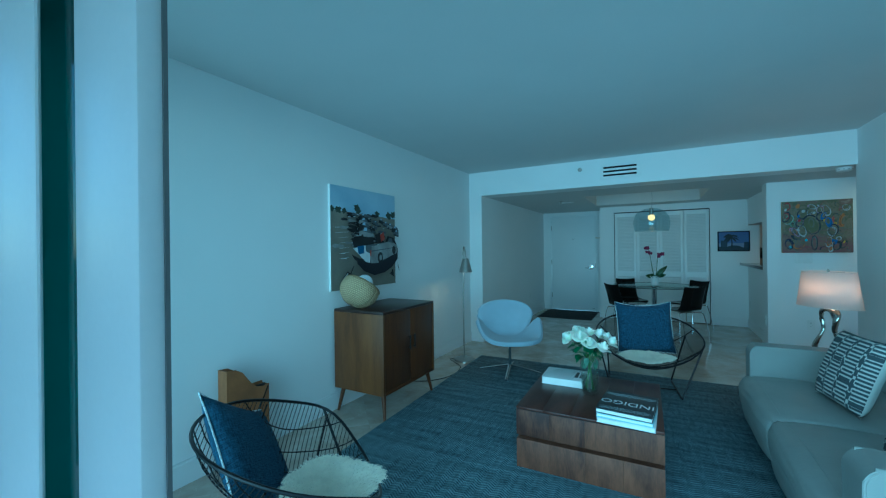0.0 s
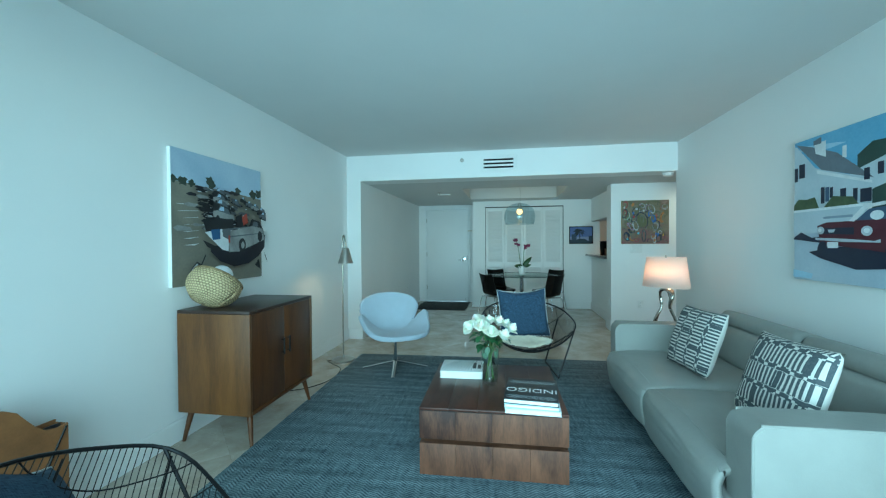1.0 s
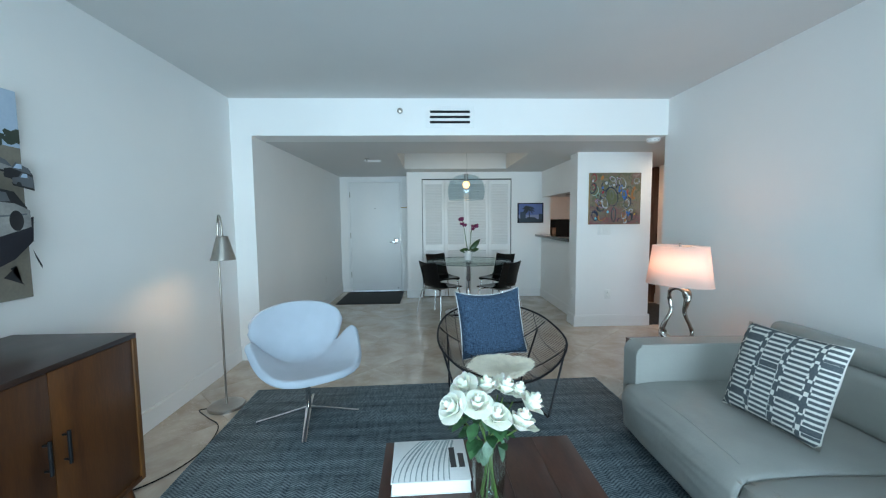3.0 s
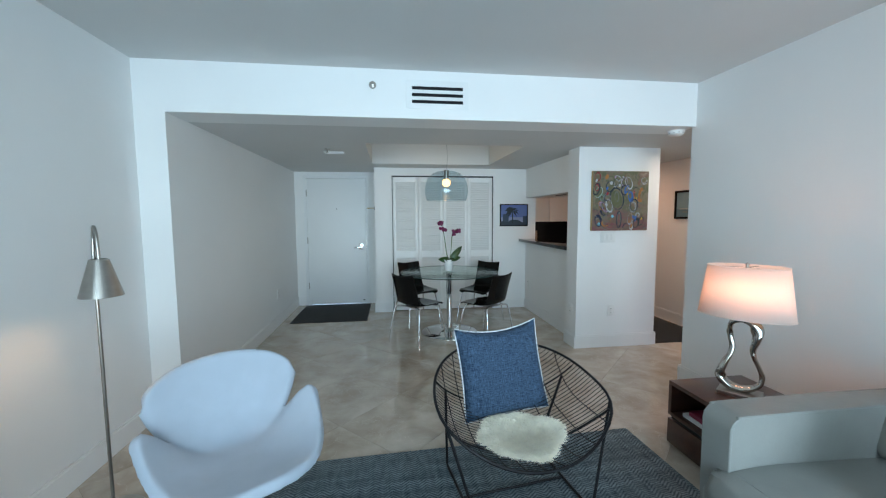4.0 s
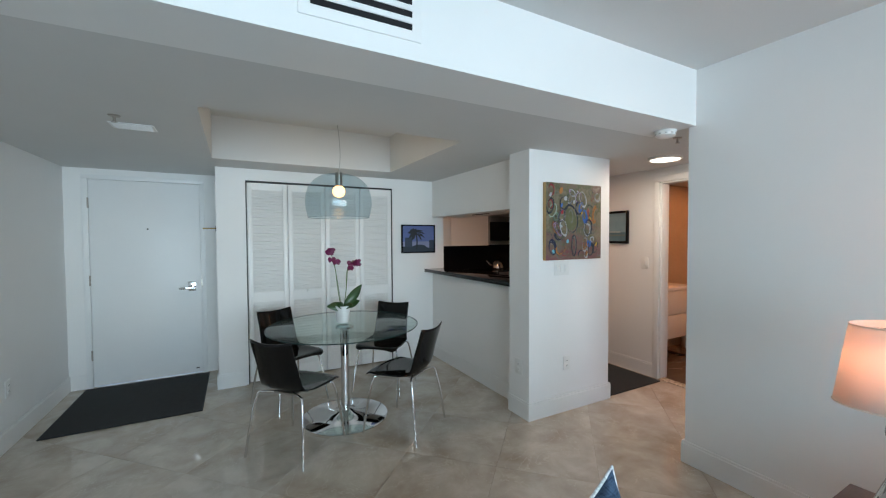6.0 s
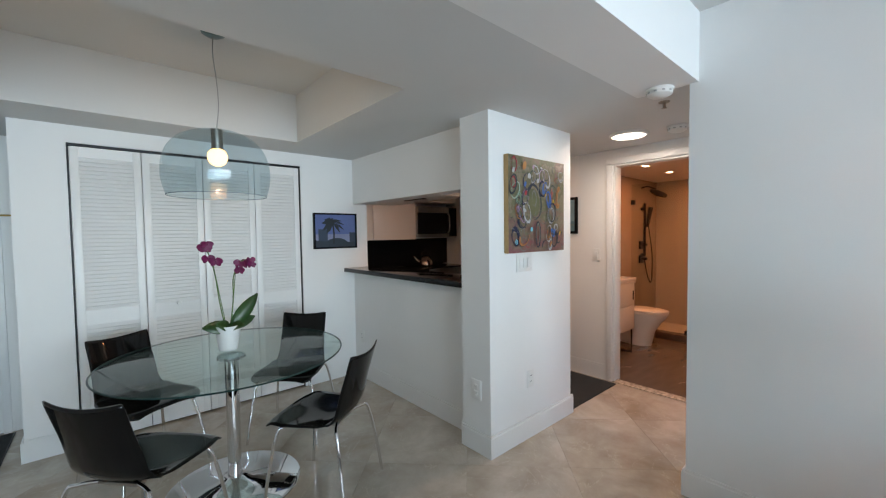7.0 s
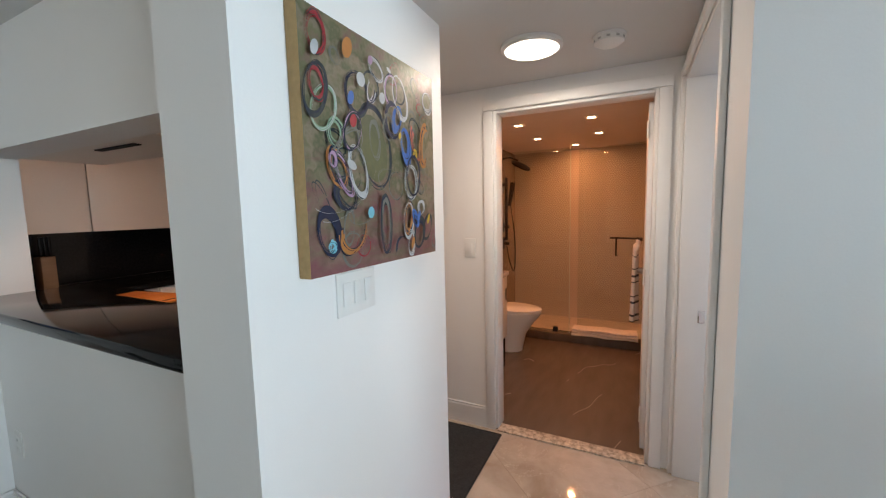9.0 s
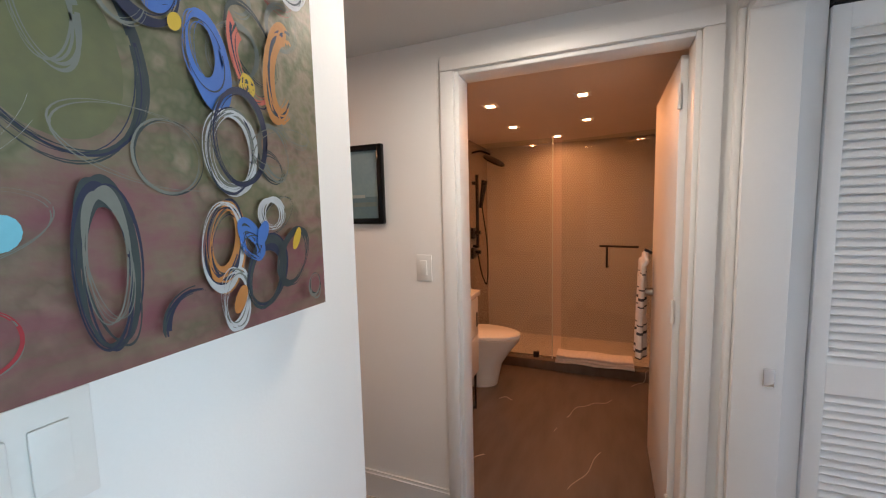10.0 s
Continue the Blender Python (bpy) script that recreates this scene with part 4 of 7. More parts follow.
cl = [(0, REC(0, 0, 1, 0.5)), (11, [(0.04, 0.04), (0.3, 0.085), (0.36, 0.1), (0.25, 0.11), (0.05, 0.08)]), (3, REC(0, 0.66, 1, 1)), (10, [(0.42, 0.20), (0.5, 0.14), (0.62, 0.15), (0.78, 0.10), (1, 0.12), (1, 0.3), (0.42, 0.30)]),
      (1, [(0.38, 0.30), (0.80, 0.16), (1, 0.2), (1, 0.5), (0.38, 0.5)]), (12, [(0.8, 0.17), (1, 0.14), (1, 0.5), (0.84, 0.34)]), (10, [(0.5, 0.42), (0.62, 0.38), (1, 0.36), (1, 0.56), (0.5, 0.56)]),
      (1, [(0, 0.03), (0.02, 0.035), (0.16, 0.22), (0.50, 0.36), (0.50, 0.50), (0, 0.50)]), (2, [(0.0, 0.0), (0.02, 0.02), (0.14, 0.07), (0.30, 0.15), (0.51, 0.355), (0.20, 0.24)]),
      (7, [(0.15, 0.05), (0.23, 0.05), (0.23, 0.16), (0.16, 0.12)]), (2, [(0.145, 0.03), (0.20, 0.015), (0.20, 0.06), (0.145, 0.06)]), (7, [(0.335, 0.12), (0.36, 0.12), (0.36, 0.2), (0.335, 0.19)]),
      (7, [(0.17, 0.235), (0.50, 0.37), (0.50, 0.385), (0.17, 0.26)]), (4, REC(0.005, 0.19, 0.03, 0.29)), (4, REC(0.04, 0.17, 0.085, 0.27)), (4, REC(0.20, 0.36, 0.225, 0.47)), (8, REC(0.23, 0.365, 0.255, 0.46)), (4, REC(0.26, 0.37, 0.28, 0.44)),
      (4, REC(0.325, 0.39, 0.36, 0.45)), (4, REC(0.40, 0.40, 0.425, 0.48)), (4, REC(0.44, 0.41, 0.50, 0.49)), (4, REC(0.46, 0.29, 0.49, 0.36)), (4, REC(0.53, 0.27, 0.56, 0.34)), (4, REC(0.61, 0.25, 0.64, 0.32)),
      (6, [(0, 0.46), (0.04, 0.42), (0.10, 0.43), (0.16, 0.42), (0.19, 0.50), (0, 0.51)]), (6, [(0.22, 0.50), (0.28, 0.43), (0.40, 0.45), (0.44, 0.51)]), (1, REC(0, 0.50, 0.48, 0.67)), (7, REC(0, 0.498, 0.48, 0.515)), (12, REC(0.22, 0.56, 0.40, 0.575)),
      (4, [(0, 0.70), (0.06, 0.66), (0.14, 0.70), (0.24, 0.69), (0.24, 0.74), (0, 0.71)]), (11, [(0, 0.93), (0.15, 0.95), (0.14, 0.985), (0, 0.985)]),
      (4, [(0.12, 0.80), (0.30, 0.76), (0.85, 0.76), (0.82, 0.82), (0.58, 0.885), (0.42, 0.90), (0.20, 0.84)]),
      (5, [(0.18, 0.62), (0.24, 0.60), (0.40, 0.60), (0.48, 0.58), (0.92, 0.58), (0.96, 0.64), (0.95, 0.74), (0.62, 0.80), (0.50, 0.78), (0.20, 0.74)]),
      (7, [(0.38, 0.60), (0.46, 0.51), (0.60, 0.495), (0.78, 0.505), (0.86, 0.58), (0.84, 0.59), (0.76, 0.525), (0.60, 0.515), (0.48, 0.53), (0.41, 0.605)]),
      (8, [(0.42, 0.60), (0.49, 0.535), (0.62, 0.525), (0.61, 0.60)]), (7, ell(0.53, 0.575, 0.035, 0.028)), (8, [(0.64, 0.525), (0.75, 0.53), (0.82, 0.59), (0.64, 0.60)]), (4, [(0.20, 0.635), (0.41, 0.64), (0.41, 0.685), (0.20, 0.675)]),
      (9, [(0.25, 0.648), (0.30, 0.648), (0.29, 0.668), (0.26, 0.668)]), (9, ell(0.205, 0.652, 0.025, 0.026)), (7, ell(0.20, 0.65, 0.012, 0.013)), (9, ell(0.48, 0.665, 0.03, 0.03)), (7, ell(0.48, 0.663, 0.016, 0.016)), (9, [(0.17, 0.70), (0.36, 0.71), (0.52, 0.725), (0.55, 0.715), (0.55, 0.735), (0.36, 0.73), (0.17, 0.715)]),
      (7, REC(0.25, 0.73, 0.32, 0.77)), (4, ell(0.22, 0.78, 0.035, 0.055)), (4, ell(0.62, 0.80, 0.05, 0.085)), (9, ell(0.62, 0.80, 0.028, 0.055)), (4, ell(0.62, 0.80, 0.012, 0.022)), (4, ell(0.93, 0.74, 0.04, 0.06)), (9, ell(0.93, 0.74, 0.022, 0.036)), (9, [(0.67, 0.73), (0.90, 0.70), (0.90, 0.712), (0.67, 0.745)]),
      (12, [(0.70, 0.94), (1, 0.84), (1, 0.85), (0.72, 0.95)])]
make_painting("painting_red_car", (XR - 0.001, 3.342, 1.958), (0, -1, 0), (-1, 0, 0), 1.16, 0.932, 0.034, CV, "painting of a dark red vintage car before white houses", cl, KM)


# coffee table
ct = thing("coffee_table", at(-0.263, 2.785, 0.012, 1.4), "low square walnut block coffee table with a dark shadow gap", "table")
for z0, z1, nm in ((0.0, 0.174, "lower_block"), (0.198, 0.352, "upper_block")):
    body = part(nm, B(-0.384, 0.384, -0.384, 0.384, z0 + 0.002, z1 - 0.002), WALNUTX, ct)
    for fx in range(4):
        w = 0.80 / 4
        for sy in (-1, 1):
            part("board", B(-0.40 + fx * w + 0.0003, -0.40 + (fx + 1) * w - 0.0003, min(sy * 0.385, sy * 0.405), max(sy * 0.385, sy * 0.405), z0, z1, 0.001), WALNUTX, body)
    for fy in range(4):
        w = 0.77 / 4
        for sx in (-1, 1):
            part("board", B(min(sx * 0.385, sx * 0.40), max(sx * 0.385, sx * 0.40), -0.385 + fy * w + 0.0003, -0.385 + (fy + 1) * w - 0.0003, z0, z1, 0.001), WALNUTX, body)
# The core's near-black puts the shadow of the gap into the colour.
part("recess", B(-0.35, 0.35, -0.35, 0.35, 0.170, 0.202), DARKGAP, ct, "recessed core coloured near-black as gap shade")
top = part("top", B(-0.398, 0.398, -0.403, 0.403, 0.3505, 0.356), DARKGAP, ct)
for fx in range(5):
    w = 0.80 / 5
    part("board", B(-0.40 + fx * w + 0.0003, -0.40 + (fx + 1) * w - 0.0003, -0.405, 0.405, 0.356, 0.370, 0.001), wood("walnut_top_board", (0.034, 0.010, 0.006), (0.088, 0.030, 0.017), 0.34, (9, 2, 9), 0.04, 0.12) if fx == 0 else bpy.data.materials["walnut_top_board"], top)
CTZ = 0.3825


def book(name, m, w, d, h, cover, label, pages=PAPER):
    """A book lying flat, its spine on the far side."""
    b = thing(name, m, label, "book")
    part("cover", B(-w / 2, w / 2, -d / 2, d / 2, h - 0.004, h, 0.001), cover, b)
    part("back_cover", B(-w / 2, w / 2, -d / 2, d / 2, 0, 0.004, 0.001), cover, b)
    part("spine", B(-w / 2, w / 2, d / 2 - 0.004, d / 2, 0.004, h - 0.004), cover, b)
    part("page_block", B(-w / 2 + 0.004, w / 2 - 0.004, -d / 2 + 0.003, d / 2 - 0.004, 0.004, h - 0.004), pages, b)
    return b


def lettering(text, size, m, material, parent):
    cu = bpy.data.curves.new("title", "FONT")
    cu.body, cu.size, cu.align_x, cu.align_y, cu.extrude = text, size, "CENTER", "CENTER", 0.0003
    tmp = new("title_curve", cu)
    me = bpy.data.meshes.new_from_object(tmp)
    bpy.data.objects.remove(tmp)
    me.materials.clear()
    me.materials.append(material)
    ob = new("title", me)
    ob.parent = parent
    ob.matrix_local = m
    return ob


INK = mat("black_cover", (0.02, 0.022, 0.026), 0.35, vary=0.3, scale=30)
GREYINK = mat("grey_ink", (0.30, 0.33, 0.34), 0.5, vary=0.1, scale=30)
SILVERINK = mat("silver_ink", (0.72, 0.74, 0.75), 0.4, vary=0.1, scale=30)
BLUECOV = mat("pale_blue_cover", (0.38, 0.55, 0.62), 0.4, vary=0.1, scale=15)
WHITECOV = mat("white_cover", (0.74, 0.75, 0.74), 0.4, vary=0.05, scale=15)
bz = CTZ
book("book", at(-0.035, 2.525, bz, -2), 0.29, 0.33, 0.024, WHITECOV, "thick white book at the bottom of a stack")
book("book", at(-0.037, 2.53, bz + 0.0245, -4), 0.285, 0.325, 0.022, BLUECOV, "pale blue book in the middle of a stack")
ib = book("book", at(-0.037, 2.535, bz + 0.047, -5), 0.285, 0.335, 0.026, INK, "black book with a silver title, on top of a stack")
lettering("INDIGO", 0.079, pose(0, -0.02, 0.0262, 0, 0, 180), SILVERINK, ib)
for dy in (0.105, -0.125):
    for dx in (-0.105, -0.07, -0.035, 0.0, 0.035, 0.07, 0.105):
        for rr in (0.026, 0.017, 0.008):
            part("ornament", T([(dx + rr * math.cos(a), dy + rr * (0.75 + 0.2 * math.cos(3 * a)) * math.sin(a), 0.0262) for a in [k * math.tau / 20 for k in range(20)]], 0.0006, 4, True), GREYINK, ib)
wb = book("book", at(-0.482, 2.98, bz, 2), 0.285, 0.255, 0.048, WHITECOV, "thick pale book with grey sweeping lines on its cover")
GREYC = mat("grey_print", (0.30, 0.36, 0.36), 0.4, vary=0.4, scale=14)
bm = bmesh.new()
for k in range(11):
    pts = [Vector((-0.137 + 0.020 * k + (0.10 - 0.007 * k) * t * t, -0.122 + 0.244 * t, 0.0484)) for t in [i / 10 for i in range(11)]]
    for a, b in zip(pts, pts[1:]):
        wv = Vector((0.004 + 0.022 * (a.y + 0.124) * (k % 3 + 1) / 2, 0, 0))
        if max(a.x, b.x) + wv.x < 0.14:
            bm.faces.new([bm.verts.new(p) for p in (a, a + wv, b + wv, b)])
part("cover_art", bm, GREYC, wb, "grey sweeping cover print", None)
for bx, ln in ((0.086, 0.125), (0.118, 0.085)):
    part("title_bar", B(bx - 0.011, bx + 0.011, -0.055, -0.055 + ln, 0.0481, 0.0486), INK, wb, "dark bar of lettering")

# vase of roses
vs = thing("flower_vase", at(-0.283, 2.80, CTZ), "clear glass vase of white roses on the coffee table", "vase")
ob = part("vase", L([(0.0, 0.0), (0.046, 0.0), (0.050, 0.01), (0.057, 0.12), (0.062, 0.235), (0.059, 0.235), (0.054, 0.12), (0.046, 0.022), (0.0, 0.02)], 32, caps=False), VASEGLASS, vs)
ob = part("water", L([(0.0, 0.022), (0.045, 0.022), (0.0525, 0.115), (0.0, 0.115)], 24, caps=False), glass("water", (0.94, 0.97, 0.94), ior=1.2), vs)
rng = random.Random(5)


def rose(bm, c, r, tilt):
    m = Matrix.Translation(c) @ tilt
    for ring, (n, rad, hh, op) in enumerate(((5, 1.0, 0.66, 0.75), (5, 0.80, 0.92, 0.30), (5, 0.60, 1.10, 0.0), (4, 0.42, 1.22, -0.30), (3, 0.26, 1.30, -0.38))):
        for k in range(n):
            a0 = k * math.tau / n + ring * 0.6
            rows = []
            for i in range(5):
                s = i / 4
                rr = r * (rad * (0.25 + 0.75 * math.sin(s * 1.5)) + op * s * s * 0.6)
                zz = r * (-0.55 + 1.35 * hh * s - 0.35 * op * s ** 3)
                rows.append([bm.verts.new(m @ Vector((rr * math.cos(a0 + q * (0.75 - 0.28 * s * s) * math.tau / n), rr * math.sin(a0 + q * (0.75 - 0.28 * s * s) * math.tau / n), zz - 0.12 * r * q * q * s))) for q in (-1, -0.5, 0, 0.5, 1)])
            for A, Bv in zip(rows, rows[1:]):
                for q in range(4):
                    bm.faces.new((A[q], A[q + 1], Bv[q + 1], Bv[q]))


def leaf(bm, base, d, ln, wd, up=Vector((0, 0, 1))):
    d = Vector(d).normalized()
    s = d.cross(up).normalized()
    n = s.cross(d)
    c, l, r = [], [], []
    for i in range(6):
        t = i / 5
        p = Vector(base) + d * ln * t - n * ln * 0.25 * t * t
        w = wd * math.sin(math.pi * min(1, t * 0.92 + 0.06)) ** 0.8
        c.append(bm.verts.new(p))
        l.append(bm.verts.new(p + s * w + n * w * 0.3))
        r.append(bm.verts.new(p - s * w + n * w * 0.3))
    for i in range(5):
        bm.faces.new((l[i], c[i], c[i + 1], l[i + 1]))
        bm.faces.new((c[i], r[i], r[i + 1], c[i + 1]))


heads = [(-0.115, -0.05, 0.37, 0.040), (-0.075, 0.03, 0.40, 0.042), (-0.045, -0.06, 0.385, 0.038), (0.0, 0.03, 0.395, 0.036), (0.01, -0.07, 0.35, 0.041), (0.055, 0.02, 0.395, 0.034), (0.095, 0.03, 0.375, 0.038),
         (0.125, -0.02, 0.36, 0.036), (0.085, -0.07, 0.325, 0.042), (-0.06, 0.09, 0.38, 0.038), (0.05, 0.1, 0.37, 0.038)]
for hx, hy, hz, hr in heads:
    bm = bmesh.new()
    d = Vector((hx * 1.25 + rng.gauss(0, 0.05), hy * 1.25 + rng.gauss(0, 0.05), 0.20)).normalized()
    rose(bm, (hx * 1.08, hy * 1.08, hz), hr * rng.uniform(0.86, 1.02), d.to_track_quat("Z", "Y").to_matrix().to_4x4())
    part("rose", bm, PETAL, vs)
    a = rng.uniform(0, 6.28)
    part("stem", T(smooth_line([(0.028 * math.cos(a), 0.028 * math.sin(a), 0.03), (hx * 0.12, hy * 0.12, 0.2), (hx * 0.9, hy * 0.9, hz - 0.03)], 5), 0.0028, 5), STEM, vs)
bm = bmesh.new()
for k in range(60):
    a = rng.uniform(0, math.tau)
    r0, z = rng.uniform(0.01, 0.085), rng.uniform(0.25, 0.345)
    leaf(bm, (r0 * math.cos(a), r0 * math.sin(a), z), (math.cos(a), math.sin(a), rng.uniform(-0.7, 0.5)), rng.uniform(0.045, 0.075), rng.uniform(0.014, 0.022))
part("foliage", bm, LEAF, vs, "dark green rose leaves")
bm = bmesh.new()
for k in range(7):
    a = rng.uniform(-2.6, -0.2)
    leaf(bm, (0.035 * math.cos(a), 0.035 * math.sin(a), rng.uniform(0.21, 0.25)), (0.5 * math.cos(a), 0.5 * math.sin(a), -0.8), 0.05, 0.018)
part("eucalyptus", bm, mat("grey_green_leaf", (0.14, 0.22, 0.15), 0.5, vary=0.3, scale=30), vs, "grey-green drooping leaves")


# sofa
sofa = thing("sofa", at(1.24, 2.897), "two-seat pale grey leather sofa with wide arms", "sofa")
SX0, SX1, SY0, SY1 = -0.58, 0.57, -1.008, 0.968
part("base", B(SX0 + 0.045, SX1, SY0 + 0.02, SY1 - 0.02, 0.06, 0.25, 0.03, 3), LEATHER, sofa)
for sy in (-1, 1):
    y0, y1 = (SY0, SY0 + 0.17) if sy < 0 else (SY1 - 0.14, SY1)
    corner = [(SX0 + 0.060 + 0.070 * (1 - math.sin(a)), 0.606 - 0.070 * (1 - math.cos(a))) for a in [math.pi / 2 * (1 - k / 10) for k in range(11)]]
    outline = [(SX0 + 0.070, 0.07), (SX0 + 0.063, 0.25)] + corner + [(0.0, 0.608), (SX1 - 0.05, 0.604), (SX1 - 0.02, 0.57), (SX1 - 0.02, 0.07)]
    bm = bmesh.new()
    lo, hi = [bm.verts.new((x, y0, z)) for x, z in outline], [bm.verts.new((x, y1, z)) for x, z in outline]
    for k in range(len(outline)):
        bm.faces.new((lo[k], lo[(k + 1) % len(outline)], hi[(k + 1) % len(outline)], hi[k]))
    rims = [bm.faces.new(lo[::-1]), bm.faces.new(hi)]
    bmesh.ops.bevel(bm, geom=list({e for f in rims for e in f.edges}), offset=0.024, segments=4, profile=0.5, affect="EDGES")
    arm = part("arm", bm, LEATHER, sofa)
    for yy, iy in ((y0, 1), (y1, -1)):
        edge = smooth_line([(x + 0.006 * (x < SX0 + 0.1), yy + iy * 0.004, z - 0.006 * (z > 0.5)) for x, z in [outline[0], outline[1], *corner[::2], outline[-4], outline[-3]]], 4)
        part("piping", T(edge, 0.0065, 8), LEATHER, arm)
    s0, s1 = (SY0 + 0.135, -0.003) if sy < 0 else (0.003, SY1 - 0.095)
    def cushion(u, v, a=s0, b=s1):
        y = a + (b - a) * u
        prof = smooth_line([(SX0 + 0.012, 0, 0.12), (SX0 - 0.008, 0, 0.24), (SX0 - 0.002, 0, 0.32), (SX0 + 0.055, 0, 0.374), (SX0 + 0.27, 0, 0.390), (SX0 + 0.56, 0, 0.384), (SX1 - 0.28, 0, 0.366)], 6)
        i = v * (len(prof) - 1)
        p = prof[min(int(i), len(prof) - 2)].lerp(prof[min(int(i) + 1, len(prof) - 1)], i - int(i))
        e = (abs(2 * u - 1)) ** 8
        crown = 0.014 * (1 - (2 * u - 1) ** 2) + 0.006 * noise.noise((u * 3, v * 4, a)) + 0.0032 * noise.noise((u * 5, v * 22, a + 3)) * (1 - (2 * u - 1) ** 4)
        n = Vector((0, 0, 1)) if p.z > 0.355 else Vector((-1, 0, 0.3))
        return p + Vector((0, y, 0)) + n * (crown - 0.016 * e)
    bm = bmesh.new()
    sheet(bm, cushion, 32, 64)
    c = part("seat_cushion", bm, LEATHER, sofa, smooth=80)
    c.modifiers.new("thick", "SOLIDIFY").thickness = 0.03
    for v in (0.52,):
        part("seam", T([cushion(u / 24, v) + Vector((0, 0, 0.001)) for u in range(2, 23)], 0.002, 5), STITCH, c)
    bm = bmesh.new()
    box(bm, 0.20, 0.43, s0 + 0.004, s1 - 0.004, 0.355, 0.625, 0.050, 4, Matrix.Translation((0.3, 0, 0.42)) @ Matrix.Rotation(radians(13), 4, "Y") @ Matrix.Translation((-0.3, 0, -0.42)))
    bc = part("back_cushion", bm, LEATHER, sofa)
    bm = bmesh.new()
    box(bm, 0.29, 0.50, s0 + 0.002, s1 - 0.002, 0.600, 0.722, 0.055, 5, Matrix.Translation((0.4, 0, 0.7)) @ Matrix.Rotation(radians(14), 4, "Y") @ Matrix.Translation((-0.4, 0, -0.7)))
    part("headrest", bm, LEATHER, sofa)
part("back_frame", B(0.42, SX1, SY0 + 0.03, SY1 - 0.03, 0.07, 0.645, 0.05, 4), LEATHER, sofa)
for sx in (SX0 + 0.12, SX1 - 0.08):
    for sy in (SY0 + 0.1, SY1 - 0.1):
        part("foot", B(sx - 0.02, sx + 0.02, sy - 0.02, sy + 0.02, 0.0, 0.07, 0.003), BLACKMETAL, sofa)


def pillow_mesh(w, h, t, n=18, sag=0.0):
    """A stuffed square cushion standing on its lower edge, its face towards -y."""
    bm = bmesh.new()
    def side(s):
        def f(u, v):
            a, b = 2 * u - 1, 2 * v - 1
            edge = (1 - abs(a) ** 2.6) * (1 - abs(b) ** 2.6)
            pin = 1 - 0.055 * (1 - b * b) * abs(a) ** 3
            pin2 = 1 - 0.055 * (1 - a * a) * abs(b) ** 3
            wr = 0.006 * noise.noise((a * 3, b * 3, s + w * 7)) * edge ** 0.3
            return Vector((a * w / 2 * pin, -s * (t / 2 * max(edge, 0) ** 0.42 + wr), h / 2 + b * h / 2 * pin2 - sag * (1 - a * a) * (b > 0) * b * 0.05))
        return f
    sheet(bm, side(1), n, n)
    sheet(bm, side(-1), n, n)
    bmesh.ops.remove_doubles(bm, verts=bm.verts[:], dist=0.0004)
    return bm


def edge_line(w, h, n=10, sag=0.0):
    pts = []
    for a, b, c, d in ((-1, -1, 1, -1), (1, -1, 1, 1), (1, 1, -1, 1), (-1, 1, -1, -1)):
        for k in range(n):
            s = k / n
            p, q = a + (c - a) * s, b + (d - b) * s
            pts.append((p * w / 2 * (1 - 0.055 * (1 - q * q) * abs(p) ** 3), 0, h / 2 + q * h / 2 * (1 - 0.055 * (1 - p * p) * abs(q) ** 3) - sag * (1 - p * p) * (q > 0) * q * 0.05))
    return pts


for x, y, rz, lean, lab in ((1.045, 3.21, -81, 19, "black and white patterned cushion leaning on the sofa's arm side"), (1.035, 2.34, -83, 20, "black and white patterned cushion leaning on the sofa back")):
    pl = thing("throw_pillow", pose(x, y, 0.402, 0, 0, rz) @ pose(0, 0, 0, -lean), lab, "cushion", "patterned cushions on the sofa")
    ob = part("cushion", pillow_mesh(0.44, 0.44, 0.15), PATTERN, pl, smooth=80)
    if y < 3:
        ob.matrix_local = pose(0, 0, 0.22, 0, 90, 0) @ pose(0, 0, -0.22)


